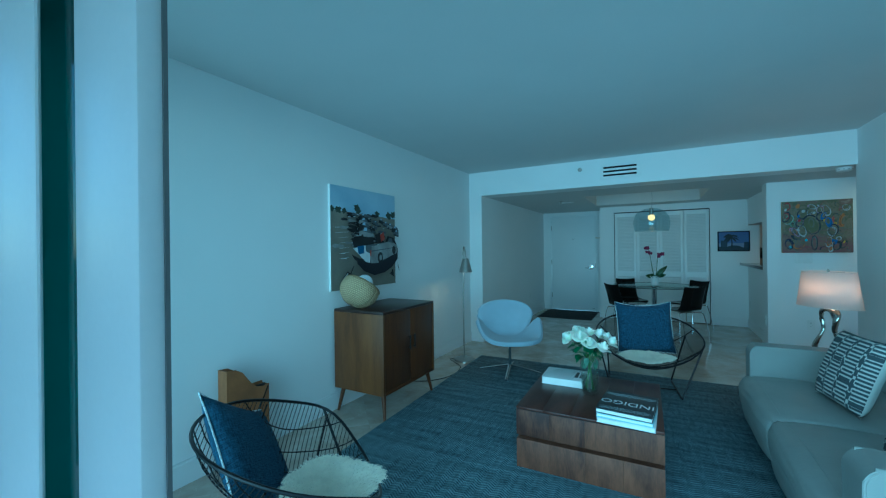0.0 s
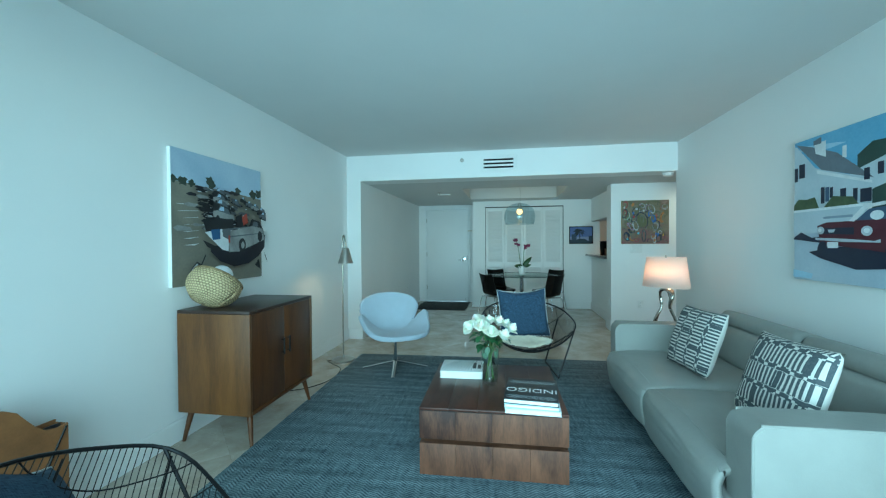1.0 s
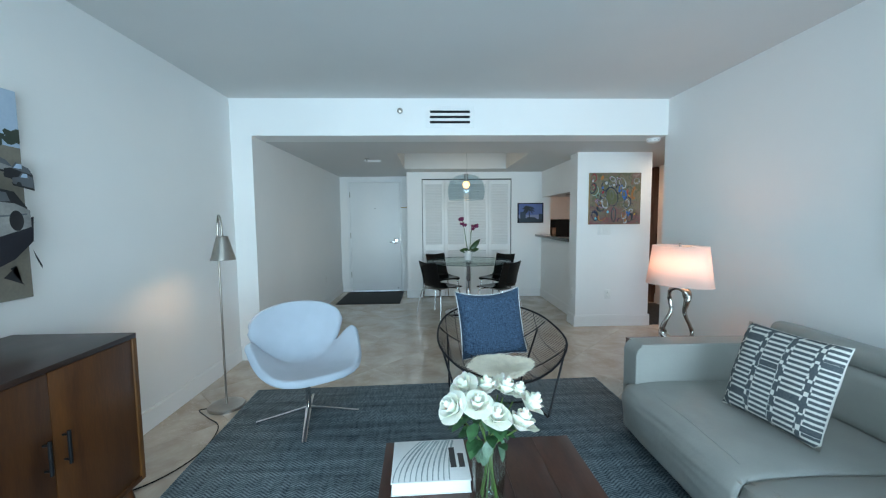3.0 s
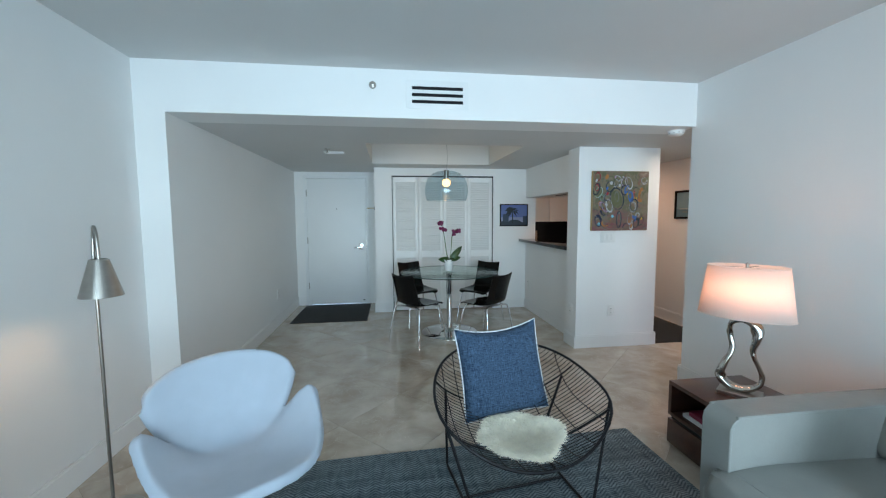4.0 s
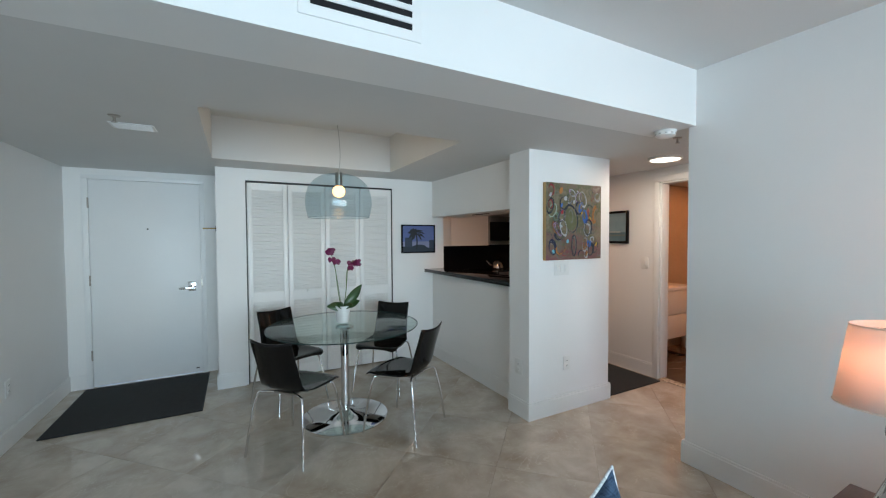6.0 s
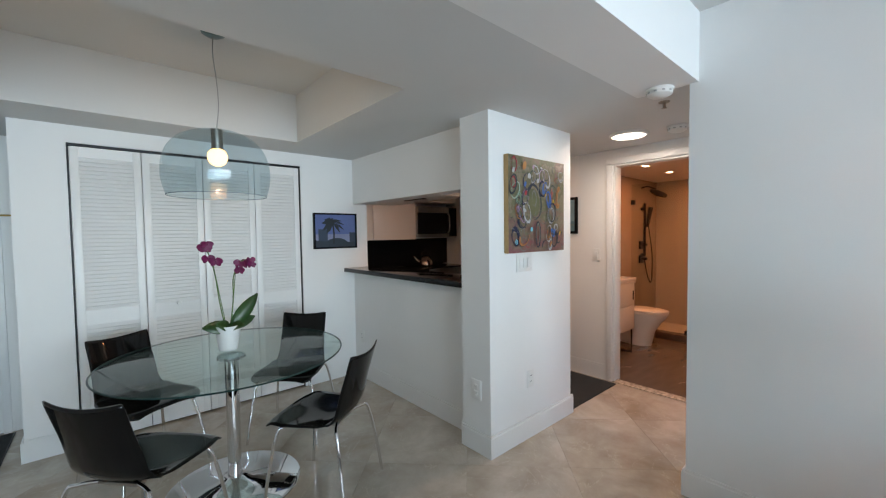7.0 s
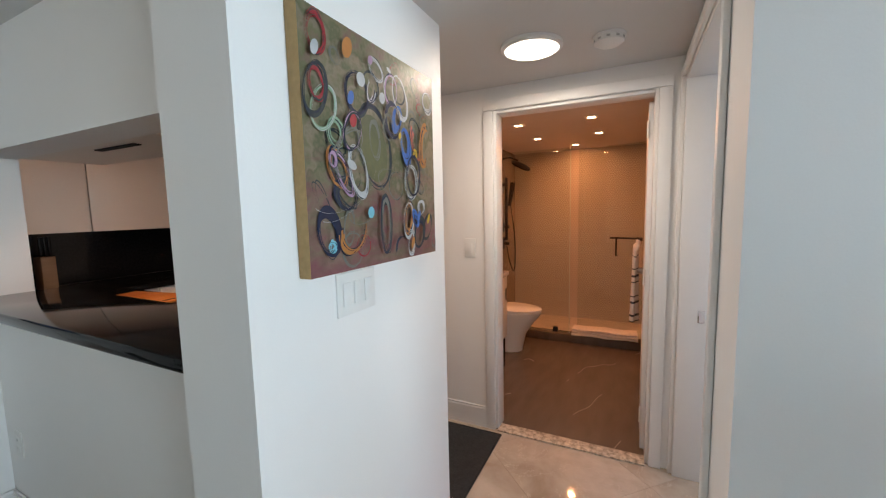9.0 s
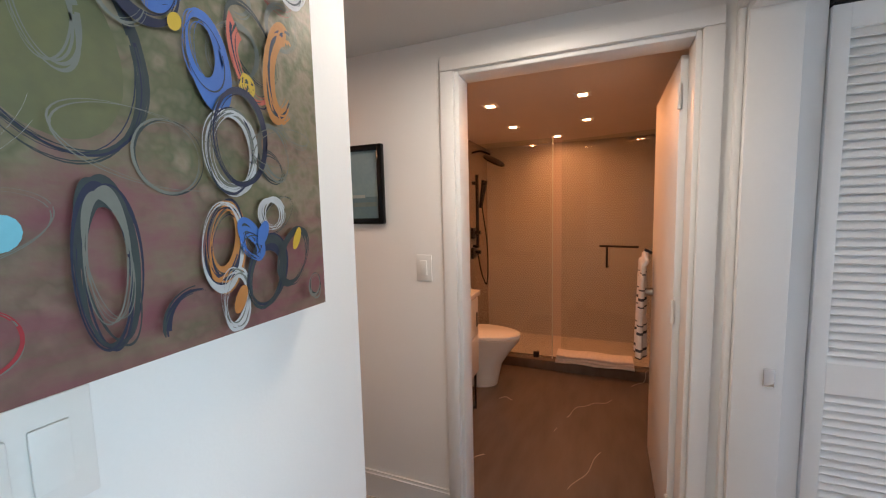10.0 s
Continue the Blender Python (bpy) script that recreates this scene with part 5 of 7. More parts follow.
# wire bowl chairs
def wire_chair(m, label):
    ch = thing("wire_chair", m, label, "chair", "wire chairs on the rug")
    tilt = Matrix.Translation((0.04, 0.055, 0.460)) @ Matrix.Rotation(radians(25.5), 4, "X")
    def bowl(p, q):
        d = min(1.0, p * p + q * q)
        a = math.atan2(q, abs(p))
        horn = math.exp(-((a + 0.42) / 0.40) ** 2) * d
        flat = math.exp(-((a + 1.57) / 0.55) ** 2) * d
        k = 1 + 0.07 * horn - 0.05 * flat
        return tilt @ Vector((0.442 * p * k, 0.42 * q * k, -0.215 * (1 - d) ** 0.85 + 0.05 * p * p + 0.035 * horn - 0.012 * flat))
    part("rim", T([bowl(math.cos(a), math.sin(a)) for a in [k * math.tau / 48 for k in range(48)]], 0.0075, 8, True), BLACKMETAL, ch)
    for k in range(1, 44):
        q = -1 + 2 * k / 44
        e = math.sqrt(1 - q * q)
        part("wire", T([bowl(-e + 2 * e * i / 16, q) for i in range(17)], 0.0018, 5), BLACKMETAL, ch)
    for k in range(1, 10):
        p = -1 + 2 * k / 10
        e = math.sqrt(1 - p * p)
        part("rib", T([bowl(p, -e + 2 * e * i / 14) for i in range(15)], 0.0029, 6), BLACKMETAL, ch)
    for q in (-0.42, 0.33):
        e = 0.98 * math.sqrt(1 - q * q)
        part("support_bar", T([bowl(-e + 2 * e * i / 20, q) - Vector((0, 0, 0.007)) for i in range(21)], 0.0048, 7), BLACKMETAL, ch)
    for sx in (-1, 1):
        a, b = bowl(sx * 0.93, -0.36), bowl(sx * 0.80, 0.30)
        part("leg_frame", T([a, (sx * 0.285, -0.262, 0.02), (sx * 0.284, -0.25, 0.008), (sx * 0.284, 0.25, 0.008), (sx * 0.285, 0.262, 0.02), b], 0.0075, 8), BLACKMETAL, ch)
    part("cross_bar", T([(-0.284, -0.01, 0.008), (0.284, -0.01, 0.008)], 0.0065, 8), BLACKMETAL, ch)
    return ch, bowl


def fleece(m, label):
    th = thing("sheepskin", m, label, "sheepskin")
    rg = random.Random(3)
    bm = bmesh.new()
    def f(u, v):
        a, r = u * math.tau, v
        ed = 1 + 0.05 * math.sin(3 * a + 1) + 0.03 * math.sin(7 * a) + 0.05 * math.cos(4 * a)
        x, y = 0.205 * r * ed * math.cos(a), 0.21 * r * ed * math.sin(a)
        return Vector((x, y, 0.030 + 0.055 * r * r - 0.024 * r ** 6 + 0.008 * noise.noise((x * 22, y * 22, 1)) + 0.008 * noise.noise((x * 60, y * 60, 4))))
    sheet(bm, f, 72, 26)
    bmesh.ops.remove_doubles(bm, verts=bm.verts[:], dist=0.0005)
    part("hide", bm, FLEECE, th, smooth=180)
    bm = bmesh.new()
    for k in range(9000):
        u, v = rg.random(), math.sqrt(rg.random())
        p = f(u, v)
        d = Vector((p.x * 1.5 + rg.gauss(0, 0.16), p.y * 1.5 + rg.gauss(0, 0.16), 0.34 - 0.25 * v)).normalized()
        ln = rg.uniform(0.014, 0.028)
        s = d.orthogonal().normalized() * 0.0013
        mid = p + d * ln * 0.55 + Vector((rg.gauss(0, 0.003), rg.gauss(0, 0.003), 0))
        tip = p + d * ln + Vector((rg.gauss(0, 0.006), rg.gauss(0, 0.006), -0.004))
        A = [bm.verts.new(x) for x in (p - s, p + s, mid + s * 0.8, mid - s * 0.8, tip)]
        bm.faces.new(A[:4])
        bm.faces.new((A[3], A[2], A[4]))
    part("wool", bm, FLEECE, th, smooth=None)
    return th


def denim_cushion(m, label):
    th = thing("denim_cushion", m, label, "cushion", "denim cushions on the wire chairs")
    part("cover", pillow_mesh(0.50, 0.50, 0.13, 18, 0.6), DENIM, th, smooth=80)
    part("edge_stitching", T(edge_line(0.503, 0.503, 12, 0.6), 0.0042, 6, True), mat("pale_blanket_stitch", (0.55, 0.58, 0.6), 0.9, vary=0.5, scale=180), th, "pale blanket stitching")
    return th


for x, y, rz, lab in ((-0.015, 4.24, 8, "black wire bowl chair standing on the rug"), (-1.22, 1.25, 143, "black wire bowl chair near the window")):
    wire_chair(at(x, y, 0.011, rz), lab)
    base = at(x, y, 0.011, rz)
    fleece(base @ (pose(0.030, -0.030, 0.240, 1, 0, 6) @ Matrix.Diagonal((1.1, 0.95, 1, 1)) if x > -1 else pose(0.02, -0.10, 0.245, 4, 0, 0)), "shaggy cream sheepskin on the seat of a wire chair")
    denim_cushion(base @ ((pose(0.060, 0.190, 0.288, -17, -2, 2) @ Matrix.Diagonal((1.04, 1.0, 1.02, 1))) if x > -1 else (pose(0.07, 0.16, 0.245, -38, 30, -32) @ Matrix.Diagonal((1.02, 1.0, 1.02, 1)))), "square blue denim cushion leaning on a wire chair")


# swan-backed chair
sw = thing("lounge_chair", at(-1.310, 4.135, 0.011, 34), "pale blue upholstered shell armchair on a chrome star base", "armchair")
RIM = [(0, -0.330, 0.372), (0.15, -0.318, 0.374), (0.258, -0.255, 0.388), (0.322, -0.15, 0.430), (0.350, -0.055, 0.495), (0.360, 0.0, 0.548), (0.350, 0.042, 0.568), (0.316, 0.070, 0.535),
       (0.258, 0.105, 0.455), (0.205, 0.142, 0.402), (0.192, 0.175, 0.400), (0.226, 0.205, 0.462), (0.276, 0.206, 0.540), (0.316, 0.196, 0.610), (0.300, 0.220, 0.668), (0.222, 0.264, 0.716), (0.115, 0.296, 0.740)]
edge_ = [Vector(p) for p in RIM] + [Vector((0, 0.305, 0.748))] + [Vector((-x, y, z)) for x, y, z in RIM[:0:-1]]
edge_ = smooth_line([edge_[-1], *edge_, edge_[0], edge_[1]], 6)[6:-6]
bm = bmesh.new()
heart = Vector((0, 0.0, 0.352))
NR = 16
rings = [[bm.verts.new(heart)]]
for k in range(1, NR + 1):
    q = k / NR
    row = []
    for p in edge_[:-1]:
        back = min(1.0, max(0.0, (p.y + 0.1) / 0.3))
        row.append(bm.verts.new((p.x * q, p.y * q, heart.z + (p.z - heart.z) * q ** (2.0 + 1.1 * back))))
    rings.append(row)
n_ = len(rings[1])
for i in range(n_):
    bm.faces.new((rings[0][0], rings[1][i], rings[1][(i + 1) % n_]))
    for A, C in zip(rings[1:], rings[2:]):
        bm.faces.new((A[i], C[i], C[(i + 1) % n_], A[(i + 1) % n_]))
ob = part("shell", bm, SWAN, sw, smooth=180)
so = ob.modifiers.new("thick", "SOLIDIFY")
so.thickness, so.offset = 0.050, 0.0
sb = ob.modifiers.new("upholstery", "REMESH")
sb.mode, sb.voxel_size, sb.use_smooth_shade = "VOXEL", 0.0085, True
s3 = ob.modifiers.new("soften", "SMOOTH")
s3.factor, s3.iterations = 0.5, 16
part("column", R((0, 0.0, 0.05), (0, 0.0, 0.37), 0.018, 0.016, 20), CHROME, sw)
part("collar", L([(0.0, 0.335), (0.09, 0.345), (0.11, 0.362), (0.0, 0.366)], 24, caps=False), BLACKMETAL, sw)
for k in range(4):
    a = radians(90 * k - 22)
    part("foot", T(smooth_line([(0.012 * math.cos(a), 0.012 * math.sin(a), 0.07), (0.12 * math.cos(a), 0.12 * math.sin(a), 0.05), (0.33 * math.cos(a), 0.33 * math.sin(a), 0.008)], 5), lambda s: 0.022 - 0.008 * s, 10, False, 0.45), CHROME, sw)


# floor lamp
fl = thing("floor_lamp", at(-1.965, 4.335), "slim brushed nickel reading lamp with a cone shade, switched on", "floor lamp")
part("base", L([(0.0, 0.0), (0.125, 0.0), (0.125, 0.012), (0.118, 0.020), (0.02, 0.024), (0.0, 0.024)], 40, caps=False), STEEL, fl)
part("pole", R((0, 0, 0.02), (0, 0, 1.27), 0.0075, seg=14), STEEL, fl)
part("gooseneck", T(smooth_line([(0, 0, 1.26), (0.004, 0, 1.34), (0.026, -0.026, 1.385), (0.052, -0.052, 1.35), (0.065, -0.065, 1.24)], 6), 0.0075, 10), STEEL, fl)
ob = part("shade", L([(0.030, 1.245), (0.036, 1.242), (0.080, 1.080), (0.076, 1.080), (0.032, 1.238), (0.0, 1.240)], 36, (0.065, -0.065), False), STEEL, fl, "brushed nickel cone shade")
bm = bmesh.new()
bmesh.ops.create_uvsphere(bm, u_segments=16, v_segments=10, radius=0.024, matrix=Matrix.Translation((0.065, -0.065, 1.12)))
part("bulb", bm, glow("warm_bulb", (1.0, 0.7, 0.4), 3), fl, "glowing bulb").visible_shadow = False
part("cord", T(smooth_line([(-0.10, -0.03, 0.006), (-0.16, -0.06, 0.005), (-0.05, -0.16, 0.005), (0.10, -0.30, 0.005), (0.14, -0.60, 0.005), (0.02, -0.85, 0.005), (-0.25, -1.0, 0.005)], 6), 0.0035, 6), BLACKPL, fl, "black power cord")

# end table and lamp
et = thing("end_table", at(1.31, 4.25), "dark walnut two-tier end table with books in its open shelf", "side table")
part("top", B(-0.25, 0.25, -0.25, 0.25, 0.385, 0.41, 0.002), WALNUTT, et)
part("side_panel", B(-0.25, 0.25, -0.25, -0.225, 0.215, 0.385, 0.001), WALNUTT, et)
part("side_panel", B(-0.25, 0.25, 0.225, 0.25, 0.215, 0.385, 0.001), WALNUTT, et)
part("back_panel", B(0.23, 0.25, -0.225, 0.225, 0.215, 0.385), WALNUTT, et)
part("shelf", B(-0.25, 0.25, -0.25, 0.25, 0.195, 0.215, 0.001), WALNUTT, et)
# Coloured near-black for the shade between shelf and drawer.
part("recess", B(-0.235, 0.235, -0.235, 0.235, 0.172, 0.195), DARKGAP, et)
part("drawer", B(-0.25, 0.25, -0.25, 0.25, 0.02, 0.172, 0.002), WALNUTT, et)
part("plinth", B(-0.22, 0.22, -0.22, 0.22, 0.0, 0.02), DARKGAP, et)
PINK = mat("crimson_cover", (0.22, 0.012, 0.045), 0.4, vary=0.15, scale=20)
book("book", pose(1.215, 4.24, 0.2155, 0, 0, 90), 0.36, 0.24, 0.022, WHITECOV, "white magazine at the bottom of the end table shelf")
book("book", pose(1.21, 4.22, 0.238, 0, 0, 88), 0.32, 0.22, 0.028, PINK, "crimson book on a magazine in the end table", mat("pink_pages", (0.6, 0.35, 0.4), 0.8, vary=0.1))
book("book", pose(1.25, 4.20, 0.2665, 0, 0, 91), 0.26, 0.19, 0.020, INK, "small dark book in the end table")
book("book", pose(1.25, 4.19, 0.287, 0, 0, 86), 0.24, 0.18, 0.016, PINK, "small crimson book in the end table")

tl = thing("table_lamp", at(1.318, 4.27, 0.41, 127) @ Matrix.Diagonal((1, 1, 1.06, 1)), "lamp with a sculptural chrome loop base and white oval shade, lit", "table lamp")
part("base_plate", B(-0.10, 0.10, -0.07, 0.07, 0.0, 0.018, 0.002), STEEL, tl)
LOOP = [(0.0, 0.030), (0.045, 0.038), (0.082, 0.066), (0.092, 0.11), (0.076, 0.16), (0.055, 0.21), (0.048, 0.255), (0.058, 0.30), (0.064, 0.345), (0.050, 0.388), (0.0, 0.408)]
ring_ = [(x, 0.016 * math.sin(z * 15), z) for x, z in LOOP] + [(-x, -0.016 * math.sin(z * 15), z) for x, z in LOOP[-2:0:-1]]
ring_ = smooth_line(ring_ + [ring_[0]], 6)[:-1]
# Chrome loop; its base colour is lowered to hold the dark reflections.
part("loop", T(ring_, lambda s: 0.0225 + 0.008 * math.sin(math.tau * s * 2 + 0.6), 14, True, 0.7), mat("dark_reflection_chrome", (0.50, 0.47, 0.43), 0.05, 1.0, vary=0.0), tl, smooth=180)
part("neck", R((0, 0, 0.41), (0, 0, 0.69), 0.007, seg=12), STEEL, tl)
bm = bmesh.new()
lathe(bm, [(0.222, 0.425), (0.184, 0.688)], 48, (0, 0), False, 1.0, 0.60)
ob = part("shade", bm, SHADE, tl, "white linen drum shade glowing warm")
ob.modifiers.new("thick", "SOLIDIFY").thickness = 0.003
for rr, zz in ((0.184, 0.688), (0.222, 0.425)):
    part("shade_ring", T([(rr * math.cos(a), 0.60 * rr * math.sin(a), zz) for a in [k * math.tau / 40 for k in range(40)]], 0.003, 6, True), SHADE, tl)
for a in (0.3, 2.4, 4.5):
    part("spider_arm", T([(0, 0, 0.683), (0.182 * math.cos(a), 0.60 * 0.182 * math.sin(a), 0.683)], 0.0018, 5), STEEL, tl)
part("finial", L([(0.0, 0.678), (0.008, 0.683), (0.009, 0.701), (0.005, 0.707), (0.0, 0.709)], 14, caps=False), STEEL, tl)
bm = bmesh.new()
bmesh.ops.create_uvsphere(bm, u_segments=16, v_segments=10, radius=0.028, matrix=Matrix.Translation((0.035, 0, 0.555)))
part("bulb", bm, glow("table_bulb", (1.0, 0.66, 0.36), 3), tl, "glowing bulb").visible_shadow = False

# brown box beside the window chair
bx = thing("magazine_box", at(-2.215, 1.62) @ Matrix.Diagonal((0.6, 0.853, 0.995, 1)), "brown leatherboard box with a curved cut-out, holding magazines", "box")
bm = bmesh.new()
for xx in (-0.075, 0.063):
    pts = [(-0.17, 0.0), (0.17, 0.0), (0.17, 0.475), (0.12, 0.47), (0.07, 0.478), (0.03, 0.505), (-0.01, 0.55), (-0.05, 0.598), (-0.10, 0.625), (-0.17, 0.63)]
    A = [bm.verts.new((xx, y, z)) for y, z in pts]
    C = [bm.verts.new((xx + 0.012, y, z)) for y, z in pts]
    bm.faces.new(A)
    bm.faces.new(C[::-1])
    for k in range(len(pts)):
        bm.faces.new((A[k], A[(k + 1) % len(pts)], C[(k + 1) % len(pts)], C[k]))
part("side_panel", bm, CARD, bx)
part("end_panel", B(-0.063, 0.063, -0.17, -0.158, 0.0, 0.628), CARD, bx)
part("end_panel", B(-0.063, 0.063, 0.158, 0.17, 0.0, 0.473), CARD, bx)
part("bottom_panel", B(-0.063, 0.063, -0.158, 0.158, 0.0, 0.012), CARD, bx)
for k in range(5):
    part("magazine", B(-0.056 + 0.022 * k, -0.044 + 0.022 * k, -0.15, 0.15, 0.013, 0.47 + 0.012 * (k % 3), 0.001), (WHITECOV, INK, CARD, BLUECOV, INK)[k], bx)
part("strap", T([(0.0795, 0.16, 0.465), (0.0795, 0.10, 0.36), (0.0795, 0.04, 0.25)], 0.0055, 6), BLACKPL, bx, "black strap")

# grille and sprinkler on the beam
gr = thing("air_grille", Matrix(), "white linear air grille with three black slots in the beam", "vent")
part("frame", B(-0.50, -0.045, YB - 0.006, YB - 0.001, 2.205, 2.405, 0.002), WALL, gr)
for k in range(3):
    z = 2.255 + 0.048 * k
    part("slot", B(-0.46, -0.085, YB - 0.0085, YB - 0.0062, z - 0.011, z + 0.011), mat("slot_black", (0.008, 0.008, 0.01), 0.9, vary=0.1) if k == 0 else bpy.data.materials["slot_black"], gr, "black slot")
    part("slat", B(-0.46, -0.085, YB - 0.012, YB - 0.0087, z + 0.011, z + 0.020, 0.001), TRIM, gr)
sp = thing("sprinkler_head", at(-0.74, YB, 2.36), "small chrome sidewall sprinkler on the beam", "sprinkler")
bm = bmesh.new()
rod(bm, (0, 0, 0), (0, -0.008, 0), 0.026, seg=20)
part("escutcheon", bm, STEEL, sp)
part("nozzle", R((0, -0.008, 0), (0, -0.035, 0), 0.009, seg=12), CHROME, sp)
part("deflector", B(-0.014, 0.014, -0.038, -0.034, -0.006, 0.012), STEEL, sp)

# ---- entry and dining ----
ed = thing("door_1", Matrix(), "closed white painted steel entry door with a chrome lever", "door", kind="structure")
part("leaf", B(-1.937, -1.030, YD - 0.006, YD + 0.035, 0.008, 2.028, 0.002), DOORP, ed)
for x0, x1, z0, z1 in ((-1.985, -1.939, 0, 2.031), (-1.028, -0.985, 0, 2.031), (-1.985, -0.985, 2.031, 2.075)):
    part("frame", B(x0, x1, YD - 0.022, YD + 0.05, z0, z1, 0.002), DOORP, ed)
for z in (0.32, 1.05, 1.80):
    part("hinge", R((-1.938, YD - 0.026, z - 0.05), (-1.938, YD - 0.026, z + 0.05), 0.007, seg=10), STEEL, ed)
bm = bmesh.new()
rod(bm, (-1.11, YD - 0.006, 0.93), (-1.11, YD - 0.055, 0.93), 0.010)
box(bm, -1.225, -1.10, YD - 0.065, YD - 0.050, 0.918, 0.942, 0.005)
lever = part("lever", bm, CHROME, ed, "chrome lever")
part("lock_plate", B(-1.145, -1.075, YD - 0.014, YD - 0.006, 0.895, 0.995, 0.003), CHROME, ed)
part("peephole", R((-1.483, YD - 0.006, 1.55), (-1.483, YD - 0.010, 1.55), 0.008, seg=12), BLACKMETAL, ed)
part("deadbolt_edge", B(-1.027, -1.018, YD - 0.026, YD - 0.0225, 0.93, 1.03), STEEL, ed)
part("sticker", B(-1.09, -1.06, YD - 0.0078, YD - 0.0062, 0.055, 0.065), BLACKPL, ed)

dh = thing("door_holder", Matrix(), "small brass wall-mounted swing bar by the entry door", "door guard")
part("bracket", B(-0.873, -0.858, 8.46, 8.50, 1.52, 1.58, 0.002), BLACKMETAL, dh)
part("bar", R((-0.867, 8.48, 1.555), (-0.985, 8.50, 1.555), 0.006, seg=8), mat("brass", (0.5, 0.36, 0.12), 0.3, 1.0, vary=0.1), dh)

dm = thing("doormat", at(-1.475, 8.225), "charcoal rectangular doormat before the entry door", "mat")
part("mat_field", B(-0.51, 0.51, -0.53, 0.53, 0.0, 0.010, 0.003), MATDARK, dm)
part("border", T([(-0.505, -0.525, 0.005), (0.505, -0.525, 0.005), (0.505, 0.525, 0.005), (-0.505, 0.525, 0.005)], 0.006, 6, True), BLACKPL, dm)

hm = thing("kitchen_mat", at(2.635, 6.83), "dark brown-grey runner mat at the kitchen entrance", "mat")
part("mat_field", B(-0.385, 0.385, -0.58, 0.58, 0.0, 0.010, 0.003), MATDARK, hm)
part("border", T([(-0.38, -0.575, 0.005), (0.38, -0.575, 0.005), (0.38, 0.575, 0.005), (-0.38, 0.575, 0.005)], 0.006, 6, True), BLACKPL, hm)


# louvred bifold doors
def louvre_leaf(parent, x0, x1, z0, z1, m, depth=0.028):
    """A leaf with an upper and a lower field of slats, its face towards -y."""
    st, h = 0.045, z1 - z0
    leaf_ = part("panel", B(x0, x0 + st, -depth, 0, z0, z1, 0.002), TRIM, parent)
    leaf_.matrix_local = m
    part("stile", B(x1 - st, x1, -depth, 0, z0, z1, 0.002), TRIM, leaf_)
    rails = [(z0, z0 + 0.11), (z0 + h * 0.40, z0 + h * 0.40 + 0.10), (z1 - 0.07, z1)]
    for a, b in rails:
        part("rail", B(x0 + st, x1 - st, -depth + 0.001, -0.001, a, b), TRIM, leaf_)
    slat = B(x0 + st - 0.002, x1 - st + 0.002, -0.0035, 0.0035, -0.019, 0.019, 0.0015, 1)
    me = mesh_from("slat", slat, TRIM)
    for (_, a), (b, _) in zip(rails, rails[1:]):
        n = int((b - a) / 0.0265)
        for k in range(n):
            s = new("slat", me)
            s.parent = leaf_
            s.matrix_local = pose(0, -depth / 2, a + (k + 0.5) * (b - a) / n, -33, 0, 0)
    return leaf_


cd = thing("closet_doors", at(0, YC + 0.035), "white louvred bifold closet doors, closed", "closet door", kind="structure")
w4 = (CX1 - CX0 - 0.03) / 4
for k in range(4):
    a = CX0 + 0.012 + k * (w4 + 0.002)
    lf = louvre_leaf(cd, a, a + w4 - 0.002, 0.015, CZ - 0.02, Matrix())
    if k in (1, 2):
        part("knob", R((a + (0.19 if k == 1 else 0.19), -0.028, 0.90), (a + 0.19, -0.046, 0.90), 0.017, 0.014, 16), WHITEPL, lf)
part("track", B(CX0 + 0.001, CX1 - 0.001, -0.032, 0.02, CZ - 0.016, CZ - 0.001), BLACKMETAL, cd, "dark metal track")
# Black strips stand in for the shade in the gaps beside the leaves.
for x in (CX0 + 0.001, CX1 - 0.008):
    part("side_gap", B(x, x + 0.007, -0.025, 0.0, 0.0, CZ - 0.016), BLACKMETAL, cd)

sl = thing("hall_closet_door", pose(3.115, 5.108, 0, 0, 0, -90), "white louvred closet door beyond the hall opening", "closet door", kind="structure")
louvre_leaf(sl, 0.0, 0.33, 0.015, 2.005, Matrix())
louvre_leaf(sl, 0.332, 0.66, 0.015, 2.005, Matrix())
part("track", B(-0.0, 0.66, -0.03, 0.01, 2.01, 2.035), BLACKMETAL, sl, "dark metal track")


# dining table
dt = thing("dining_table", at(0.072, 7.035) @ Matrix.Diagonal((0.955, 0.955, 1.016, 1)), "round glass dining table on a polished chrome pedestal", "table")
ob = part("tabletop", L([(0.0, 0.728), (0.612, 0.728), (0.618, 0.731), (0.618, 0.737), (0.612, 0.740), (0.0, 0.740)], 72, caps=False), TABLEGLASS, dt, "clear glass top")
part("glass_edge", T([(0.6175 * math.cos(a), 0.6175 * math.sin(a), 0.734) for a in [k * math.tau / 72 for k in range(72)]], 0.0042, 6, True), mat("green_glass_edge", (0.018, 0.045, 0.042), 0.35, vary=0.1, scale=4, Specular_IOR_Level=0.2), dt, "dark green glass edge")
part("column", L([(0.045, 0.02), (0.040, 0.06), (0.036, 0.12), (0.036, 0.70)], 32, caps=False), CHROME, dt)
part("base", L([(0.0, 0.0), (0.355, 0.0), (0.355, 0.006), (0.34, 0.012), (0.20, 0.022), (0.09, 0.038), (0.05, 0.06), (0.0, 0.06)], 64, caps=False), CHROME, dt)
part("top_plate", L([(0.0, 0.70), (0.075, 0.712), (0.075, 0.726), (0.0, 0.727)], 32, caps=False), CHROME, dt)


